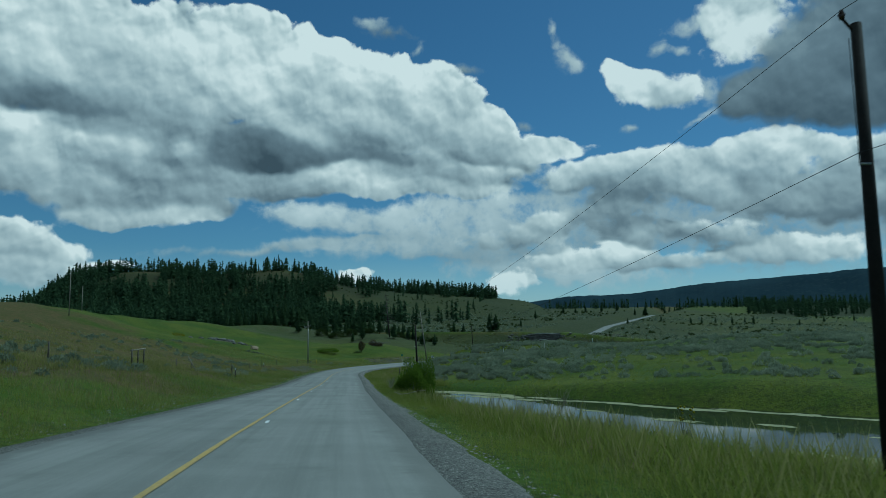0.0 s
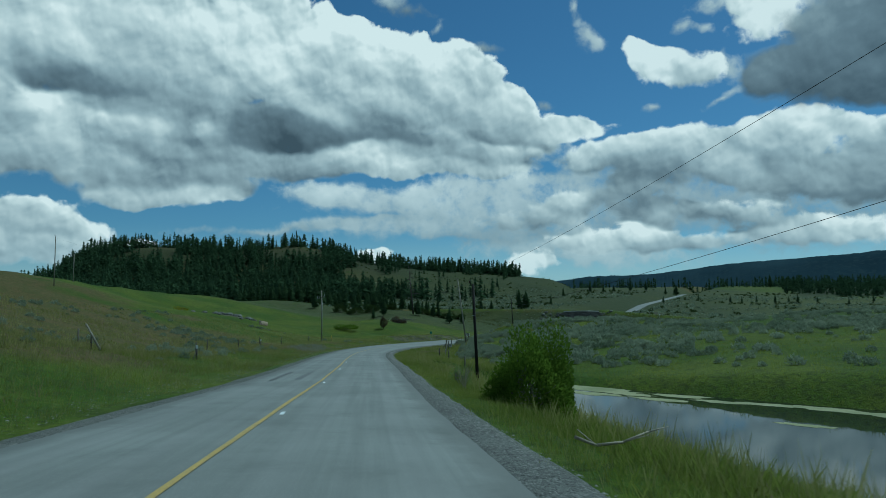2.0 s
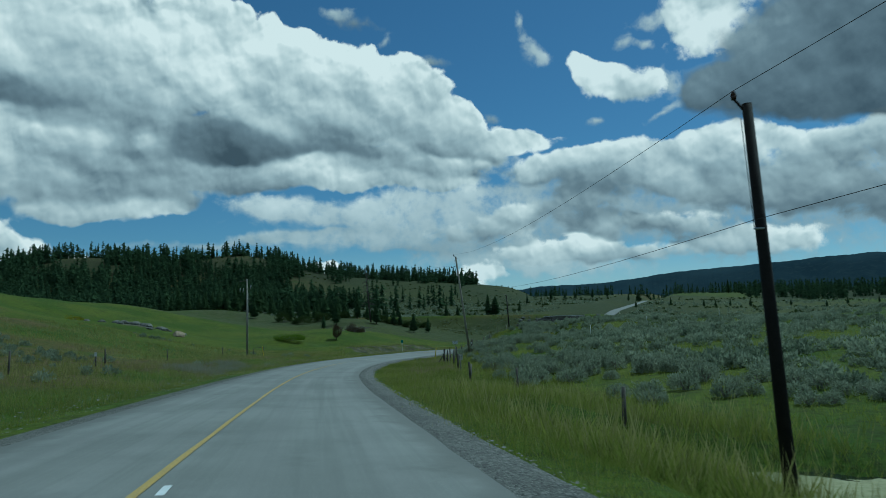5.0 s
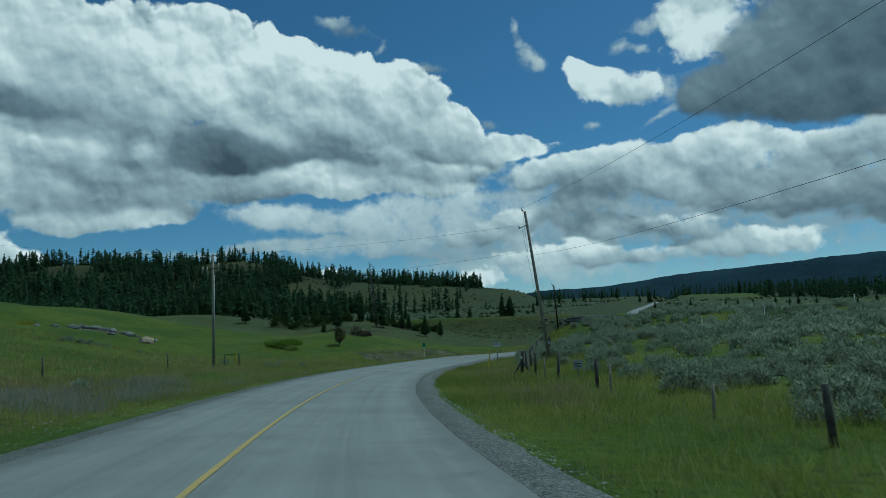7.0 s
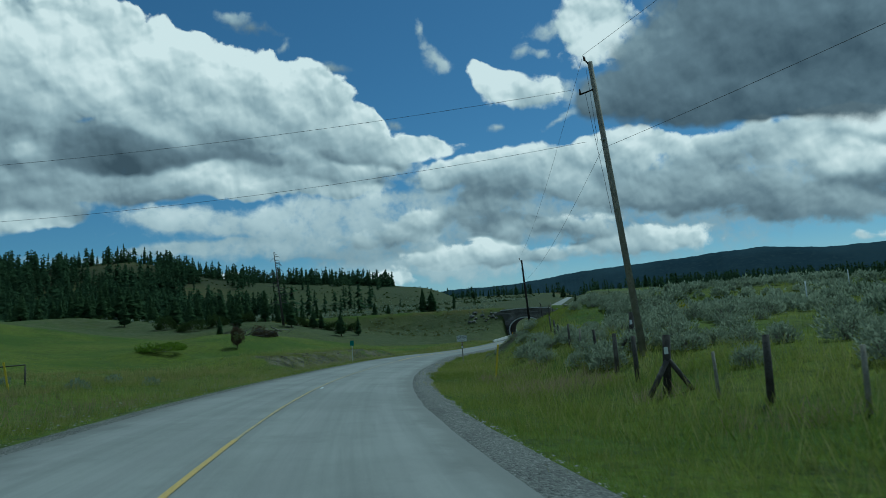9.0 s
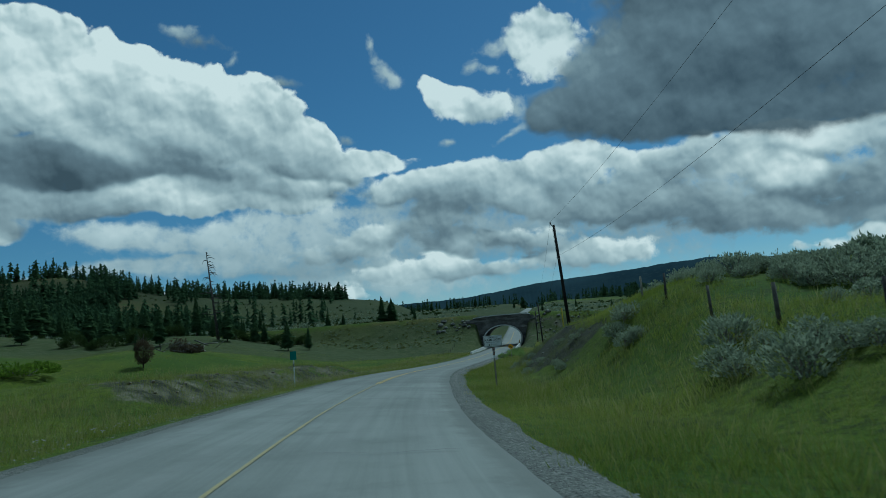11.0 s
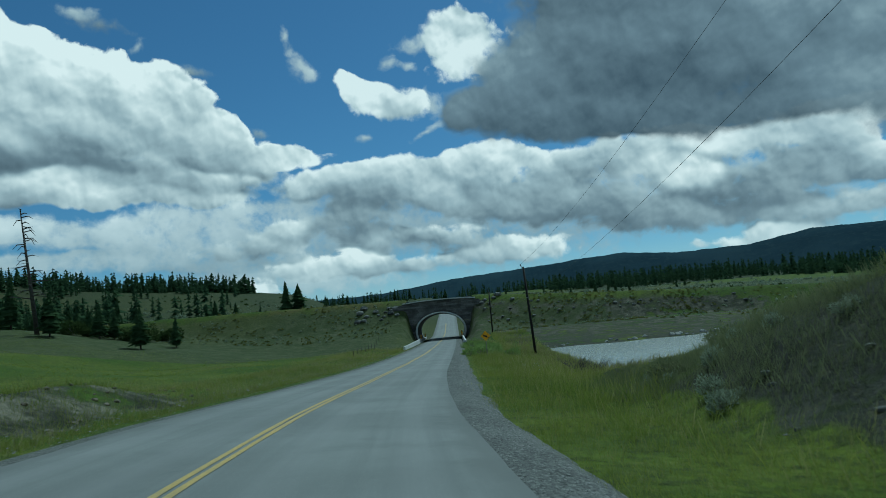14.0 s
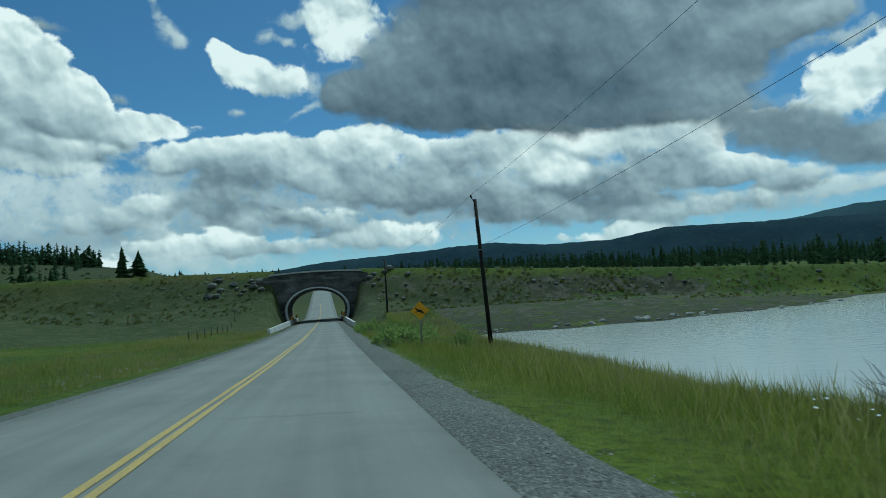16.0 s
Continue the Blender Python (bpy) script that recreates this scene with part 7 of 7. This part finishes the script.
def fallen_branch(x, y):
    t = thing("fallen_branch", Matrix.Translation((x, y, float(ground_z(x, y)[0]) + 0.12)), "bare pale branch lying in the verge grass", "branch")
    pts = [(-0.7, -0.1, 0.25), (-0.35, 0.0, 0.1), (0.1, 0.15, 0.12), (0.6, 0.5, 0.22), (1.1, 1.1, 0.2)]
    for a, b, r0, r1 in zip(pts[:-1], pts[1:], (0.03, 0.026, 0.022, 0.016), (0.026, 0.022, 0.016, 0.007)):
        part("limb", bar(a, b, r0, r1, 6), "dry_stalk", t)
    part("twig", bar((-0.35, 0, 0.1), (-0.6, 0.3, 0.3), 0.014, 0.006, 5), "dry_stalk", t)
    part("twig", bar((0.1, 0.15, 0.12), (0.5, 0.05, 0.25), 0.014, 0.006, 5), "dry_stalk", t)


fallen_branch(-2.6, 41.2)


def flowering_weed(x, y, tall):
    t = thing("flowering_weed", Matrix.Translation((x, y, float(ground_z(x, y)[0]))), "tall green weed with small yellow flower heads", "weed")
    r = random.Random(17)
    v, f = leaf_cloud(r, 420, 0.42, 0.42, tall * 0.55, 0.11, 0.0, 0.6, 7, 0.25)
    part("foliage", mesh_of("foliage", v, f), "weed", t)
    for k in range(15):
        a, l, h = r.uniform(0, 6.3), r.uniform(0.1, 0.55), tall * r.uniform(0.75, 1.1)
        tip = Vector((math.cos(a) * l, math.sin(a) * l, h))
        part("stalk", bar((tip.x * 0.3, tip.y * 0.3, 0), tip, 0.010, 0.006, 5), "weed", t)
        head = bmesh.new()
        bmesh.ops.create_icosphere(head, subdivisions=1, radius=0.055)
        for vert in head.verts:
            vert.co = vert.co * r.uniform(0.8, 1.25) + tip
        part("flower", head, "bloom", t)


flowering_weed(10.6, 31.4, 1.7)


def rock(name, x, y, size, mat, label, seed, group=""):
    r = random.Random(seed)
    bm = bmesh.new()
    bmesh.ops.create_icosphere(bm, subdivisions=2, radius=1.0)
    for v in bm.verts:
        n = noise.noise(v.co * 1.4 + Vector((seed, 0, 0)))
        v.co *= 1 + 0.35 * n
        v.co.x, v.co.y, v.co.z = v.co.x * size * 1.25, v.co.y * size, v.co.z * size * 0.7
    ob = part(name, bm, mat, None, m=Matrix.Translation((x, y, float(ground_z(x, y)[0]) + size * 0.12)) @ Matrix.Rotation(r.uniform(0, 6), 4, "Z"))
    return tagged(ob, label, "rock", group)


M["tan_rock"] = material("tan_rock", [(0.26, 0.20, 0.13), (0.38, 0.30, 0.20), (0.2, 0.16, 0.11)], 1.2, 0.9, 0.5, 8.0)
M["clod"] = material("clod_earth", [(0.14, 0.115, 0.085), (0.22, 0.19, 0.145), (0.10, 0.085, 0.065)], 1.2, 0.95, 0.5, 8.0, spread=0.3)
M["pale_rock"] = material("pale_rock", [(0.20, 0.20, 0.18), (0.32, 0.31, 0.28), (0.15, 0.15, 0.135)], 1.2, 0.9, 0.5, 8.0, spread=0.3)
M["grey_rock"] = material("grey_rock", [(0.11, 0.108, 0.095), (0.19, 0.185, 0.165), (0.08, 0.08, 0.07)], 1.2, 0.9, 0.5, 8.0, spread=0.3)
rock("boulder", -68.5, 241.2, 1.4, "tan_rock", "tan boulder lying in the green meadow", 4)
for k in range(26):
    rock("boulder", -82 + rnd.gauss(0, 6.0), 251 + rnd.gauss(0, 2.2), rnd.uniform(0.4, 1.1), "grey_rock", "grey boulder in a rock pile on the hillside", 40 + k, "rock pile boulders")
for k in range(24):
    sx = rnd.choice((-1, 1))
    u, w = rnd.uniform(9.5, 19), rnd.uniform(-3.0, 3.0)
    hx, hy = 0.927 * sx * u - 0.374 * w, -0.374 * sx * u - 0.927 * w
    rock("boulder", ux + hx, uy + hy, rnd.uniform(0.35, 0.9), "grey_rock", "grey boulder on the embankment beside the underpass", 90 + k, "embankment boulders")
for k in range(60):
    t = rnd.uniform(0, 1)
    a, b = (CREST[5], CREST[8]) if t > 0.3 else (CREST[4], CREST[5])
    u = rnd.uniform(0, 1)
    nx, ny = -0.52, -0.85
    off = rnd.uniform(6, 16)
    rock("boulder", a[0] + (b[0] - a[0]) * u + nx * off, a[1] + (b[1] - a[1]) * u + ny * off, rnd.uniform(0.15, 0.45), "grey_rock", "grey stone on the embankment above the lake", 190 + k, "embankment stones")


for k in range(170):
    x, y = (float(v) for v in road_point(rnd.uniform(203, 260), -rnd.uniform(9.3, 15)))
    rock("clod", x, y, rnd.uniform(0.04, 0.13), "clod", "grey-brown clod of earth on the eroded bank", 300 + k, "clods of earth")
for k in range(60):
    x, y = (float(v) for v in road_point(rnd.uniform(204, 238), rnd.uniform(6.6, 11.5)))
    rock("stone", x, y, rnd.uniform(0.03, 0.09), "grey_rock", "grey stone in the dark cut bank", 400 + k, "cut bank stones")
for k in range(90):
    u = rnd.uniform(0, 1)
    sx, sy = 38 + 92 * u, float(np.interp(38 + 92 * u, [38, 50, 62, 74, 87, 108, 130], [301, 298, 293, 292, 288, 291, 288]))
    rock("stone", sx, sy + rnd.uniform(0, 3.5), rnd.uniform(0.15, 0.45), "pale_rock", "pale stone along the lake shore", 500 + k, "shore stones")


M["grey_log"] = material("grey_log", [(0.11, 0.10, 0.09), (0.20, 0.185, 0.165), (0.07, 0.064, 0.056)], 3.0, 0.9, 0.5, 9.0)


def log_pile():
    t = thing("log_pile", Matrix.Translation((-31.6, 297.5, float(ground_z(-31.6, 297.5)[0]))), "heap of grey dead logs and branches on the meadow", "log pile")
    r = random.Random(9)
    for k in range(36):
        a, l = r.uniform(0, 3.1), r.uniform(1.2, 4.0)
        c = Vector((r.gauss(0, 2.0), r.gauss(0, 1.0), r.uniform(0.1, 1.7)))
        dvec = Vector((math.cos(a) * l / 2, math.sin(a) * l / 2, r.uniform(-0.6, 0.6)))
        part("log", bar(c - dvec, c + dvec, r.uniform(0.05, 0.12), n=7), "grey_log", t)


log_pile()

# ---------------------------------------------------------------- grass and gravel


def blades(name, label, count, pick, tall, wide, mat, seed, lean=0.35, tuft=6, plain=False):
    """Grass in small tufts whose blades lean outwards."""
    rn = np.random.RandomState(seed)
    s, d, k = pick(rn, count // tuft)
    x, y = road_point(s, d)
    size = rn.uniform(0.6, 1.25, len(x)) * k
    x, y, size = (np.repeat(v, tuft) for v in (x, y, size))
    n = len(x)
    ta, out = rn.uniform(0, 6.283, n), np.abs(rn.normal(0, 0.09, n)) * (1 + 2 * tall)
    x, y = x + np.cos(ta) * out, y + np.sin(ta) * out
    z = ground_z(x, y)
    h = tall * rn.uniform(0.45, 1.15, n) * size
    t, bend = rn.uniform(0, 6.283, n), rn.uniform(0, lean, n)
    w = wide * rn.uniform(0.6, 1.3, n)
    side = np.stack([np.cos(t) * w, np.sin(t) * w, 0 * w], 1)
    foot = np.stack([x, y, z - 0.03], 1)
    top = foot + np.stack([np.cos(ta) * bend * h, np.sin(ta) * bend * h, h], 1)
    mid = foot + (top - foot) * 0.55 + np.stack([0 * h, 0 * h, h * 0.08], 1)
    if plain:
        v = np.stack([foot - side, foot + side, top], 1).reshape(-1, 3)
        f = np.arange(n)[:, None] * 3 + [0, 1, 2]
    else:
        v = np.stack([foot - side, foot + side, mid, top], 1).reshape(-1, 3)
        b = np.arange(n)[:, None] * 4
        f = np.concatenate([b + [0, 1, 2], b + [1, 3, 2]])
    me = mesh_of(name, v, f)
    me.materials.append(M[mat])
    return tagged(new(name, me), label, "grass", kind="stuff")


def clumpy(s, d, size, seed, level=0.0):
    x, y = road_point(s, d)
    return lumps(x, y, size, seed) + 0.5 * lumps(x, y, size * 0.35, seed + 1) > level


def right_pick(rn, n):
    s = rn.uniform(2, 345, n)
    d = 2.35 + 12 * rn.uniform(0, 1, n) ** 1.7
    ok = (d > 3.05 + 0.35 * lumps(s, s * 0, 3.0, 30) - 0.9 * rn.uniform(0, 1, n) ** 4) & (ground_z(*road_point(s, d)) > np.where(s < 104, POND_Z - 0.1, LAKE_Z - 0.05))
    ok &= ~((s > 203) & (s < 240) & (d > 7.3 + 0.9 * lumps(s, d, 3.0, 39)))
    ok &= d > 2.9 + 0.35 * smooth(222, 258, s) + 0.5 * lumps(s, s * 0, 2.0, 40) - 0.9 * rn.uniform(0, 1, n) ** 4
    lush = 1 + 0.6 * smooth(3.9, 5.2, d) * smooth(112, 96, s) + 0.3 * smooth(245, 262, s)
    return s[ok], d[ok], (lush * (0.5 + 0.5 * smooth(3.6, 6, d) + 0.35 * lumps(s, d, 4.0, 31)))[ok].clip(0.3, 2.4)


def edge_pick_right(rn, n):
    s = rn.uniform(2, 345, n)
    d = 2.75 + 3.4 * rn.uniform(0, 1, n) ** 1.15
    ok = (d > 3.05 + 0.55 * lumps(s, s * 0, 2.6, 30) + 0.3 * smooth(222, 258, s)) & (lumps(s, d, 1.3, 83) > -0.75)
    return s[ok], d[ok], (0.8 + 0.5 * lumps(s, d, 1.8, 84))[ok]


def left_pick(rn, n):
    s = rn.uniform(2, 345, n)
    d = -6.95 - 11 * rn.uniform(0, 1, n) ** 1.6
    return s, d, (0.45 + 0.5 * smooth(6.7, 9, -d) + 0.35 * lumps(s, d, 4.0, 32)).clip(0.25, 1.4)


def straw_pick(rn, n):
    s = np.concatenate([rn.uniform(2, 120, n // 3), rn.uniform(125, 185, n // 3), rn.uniform(125, 345, n - 2 * (n // 3))])
    d = np.where(rn.uniform(0, 1, n) < 0.6, rn.uniform(5.5, 9.5, n), -rn.uniform(8.5, 16, n))
    ok = clumpy(s, d, 9.0, 33, 0.15) & ~((s > 185) & (s < 262)) & (ground_z(*road_point(s, d)) > np.where(s < 104, POND_Z, LAKE_Z))
    return s[ok], d[ok], np.ones(ok.sum())


def shore_pick(rn, n):
    s = np.concatenate([rn.uniform(20, 100, n // 2), rn.uniform(250, 330, n - n // 2)])
    near = np.interp(s, [0, 35, 45, 60, 70, 84, 96, 240, 262, 330], [34, 29, 18, 14.5, 12, 10, 11, 12.5, 12.5, 12.5])
    d = near + rn.normal(-0.8, 1.1, n)
    return s, d, 0.7 + 0.5 * rn.uniform(0, 1, n)


def rush_pick(rn, n):
    s = rn.uniform(246, 318, n)
    d = 10.8 + rn.normal(0.0, 1.3, n) + 0.5 * lumps(s, s * 0, 5.0, 81)
    ok = (d > 8.2) & (d < 13.6)
    return s[ok], d[ok], (0.8 + 0.4 * lumps(s, d, 3.0, 82))[ok]


def hillside_pick(rn, n):
    s = rn.uniform(8, 200, n)
    d = -14 - 55 * rn.uniform(0, 1, n) ** 1.3
    ok = clumpy(s, d, 6.0, 35, -0.2)
    return s[ok], d[ok], np.ones(ok.sum())


def far_bank_pick(rn, n):
    s, d = rn.uniform(30, 240, n), 11 + 55 * rn.uniform(0, 1, n) ** 1.4
    x, y = road_point(s, d)
    q = 0.65 * (x + 3.2) + 0.76 * (y - 96.1)
    ok = (q > 0.3) & clumpy(s, d, 5.0, 37, -0.3)
    return s[ok], d[ok], np.ones(ok.sum())


def bank_end_pick(rn, n):
    s, d = rn.uniform(228, 262, n), rn.uniform(5.5, 17.0, n)
    ok = (d > 6.8 + 0.14 * np.maximum(s - 238, 0) + 1.0 * lumps(s, d, 3.0, 38)) & (d < 15.5 - 0.1 * np.maximum(s - 240, 0))
    return s[ok], d[ok], np.clip(1.1 - 0.022 * (s[ok] - 236), 0.4, 1.1)


def silver_pick(rn, n):
    s, d = rn.uniform(131, 151, n), rn.uniform(-13.5, -9.0, n)
    ok = lumps(s, d, 3.0, 43) > -0.1
    return s[ok], d[ok], np.ones(ok.sum())


def bank_face_pick(rn, n):
    s, d = rn.uniform(203, 240, n), rn.uniform(6.5, 12.5, n)
    ok = lumps(s, d, 2.2, 46) > 0.15
    return s[ok], d[ok], np.ones(ok.sum())


def meadow_pick(rn, n):
    s, d = rn.uniform(175, 340, n), -16 - 60 * rn.uniform(0, 1, n) ** 1.3
    ok = clumpy(s, d, 6.0, 48, -0.4)
    return s[ok], d[ok], np.ones(ok.sum())


def rim_pick(rn, n):
    s, d = rn.uniform(200, 240, n), rn.uniform(11.3, 16.0, n)
    return s, d, np.full(n, 1.0)


blades("hillside_grass", "tufts of olive and tan grass on the hillside and meadow", 150000, hillside_pick, 0.42, 0.024, "tall_grass", 66, 0.6, 5, True)
blades("bank_grass", "tufted green grass on the bank behind the pond", 110000, far_bank_pick, 0.40, 0.014, "grass", 67, 0.6, 6, True)
blades("verge_grass", "long green grass on the road verge", 460000, right_pick, 0.34, 0.0042, "grass", 61, 0.7, 8)
blades("verge_grass", "long green grass on the road verge", 170000, left_pick, 0.30, 0.006, "grass", 62, 0.7, 7)
blades("seed_grass", "tall seeding grass on the road verge", 130000, right_pick, 0.56, 0.003, "tall_grass", 63, 0.35, 4)
blades("short_grass", "short tufted grass along the gravel edge", 240000, edge_pick_right, 0.17, 0.0045, "grass", 76, 0.9, 8, True)
blades("dry_grass", "tan and pinkish dry grass patches on the verge", 70000, straw_pick, 0.42, 0.006, "dry_grass", 64, 0.4, 5)
blades("reeds", "pale dry reeds along the water", 22000, shore_pick, 0.65, 0.006, "reed", 65, 0.25, 3)
blades("reeds", "brownish green rushes along the lake shore", 45000, rush_pick, 0.55, 0.005, "rush", 75, 0.2, 7)
blades("bank_weeds", "tall dark grey-green weeds at the end of the cut bank", 80000, bank_end_pick, 0.40, 0.0045, "weed", 68, 0.5, 9)
blades("bank_weeds", "sparse dark weeds on the cut bank", 16000, bank_face_pick, 0.35, 0.005, "weed", 72, 0.7, 8)
blades("meadow_grass", "short bright green grass on the meadow", 70000, meadow_pick, 0.24, 0.012, "grass", 73, 0.6, 5, True)
blades("seed_grass", "tall pale seeding grass on the road verge", 90000, left_pick, 0.55, 0.004, "tall_grass", 74, 0.35, 4)
blades("silver_weeds", "pale silvery weeds along the verge", 14000, silver_pick, 0.5, 0.006, "silver", 71, 0.5, 8)
blades("rim_grass", "bright green grass on the rim of the cut bank", 26000, rim_pick, 0.3, 0.007, "grass", 69, 0.5, 6)


def daisies():
    """White flower heads on thin stalks beside the lake."""
    r = random.Random(77)
    bm = bmesh.new()
    for _ in range(11):
        x, y = (float(v) for v in road_point(r.gauss(254.0, 1.5), r.gauss(6.1, 0.5)))
        z = float(ground_z(x, y)[0]) + r.uniform(0.45, 0.75)
        n, tip = 8, Vector((r.uniform(-0.5, 0.5), r.uniform(-0.8, 0.1), 1)).normalized()
        turn = tip.to_track_quat("Z", "Y")
        ring = [bm.verts.new(Vector((x, y, z)) + turn @ Vector((math.cos(a) * 0.018, math.sin(a) * 0.018, 0.004))) for a in (2 * math.pi * i / n for i in range(n))]
        mid = bm.verts.new((x, y, z))
        for i in range(n):
            bm.faces.new((mid, ring[i], ring[(i + 1) % n]))
        tube(bm, (x, y, z - 0.6), (x, y, z), 0.004, 0.003, 4, False)
    for face in bm.faces:
        face.material_index = int(len(face.verts) == 4)
    me = bpy.data.meshes.new("daisies")
    bm.to_mesh(me)
    bm.free()
    me.materials.append(M["white"])
    me.materials.append(M["grass"])
    tagged(new("daisies", me), "white daisies flowering in the lakeside grass", "flowers", kind="stuff")


daisies()


def shoulder_stones():
    rn = np.random.RandomState(70)
    n = 38000
    s = rn.uniform(2, 300, n)
    d = np.where(rn.uniform(0, 1, n) < 0.8, 1.80 - 0.35 * smooth(222, 258, s) + (0.85 + 0.4 * smooth(222, 258, s)) * rn.uniform(0, 1, n), -5.75 - 0.7 * rn.uniform(0, 1, n))
    x, y = road_point(s, d)
    z = road_z(s, d) - np.interp(d - 0.1 * smooth(222, 258, s), [-6.7, -5.8, 1.6, 1.99, 2.62, 3.25], [-0.36, -0.06, 0.015, 0.022, -0.06, -0.34])
    r = 0.008 + 0.030 * rn.uniform(0, 1, n) ** 4
    base = np.array([(1, 0, 0), (-1, 0, 0), (0, 1, 0), (0, -1, 0), (0, 0, 0.55), (0, 0, -0.5)], float)
    tri = np.array([(0, 2, 4), (2, 1, 4), (1, 3, 4), (3, 0, 4)])
    v = base[None] * (r[:, None, None] * rn.uniform(0.6, 1.3, (n, 6, 1))) + np.stack([x, y, z], 1)[:, None]
    f = tri[None] + (np.arange(n) * 6)[:, None, None]
    me = mesh_of("shoulder_stones", v.reshape(-1, 3), f.reshape(-1, 3))
    me.materials.append(M["stone"])
    tagged(new("shoulder_stones", me), "loose grey stones on the gravel shoulder", "gravel", kind="stuff")


shoulder_stones()
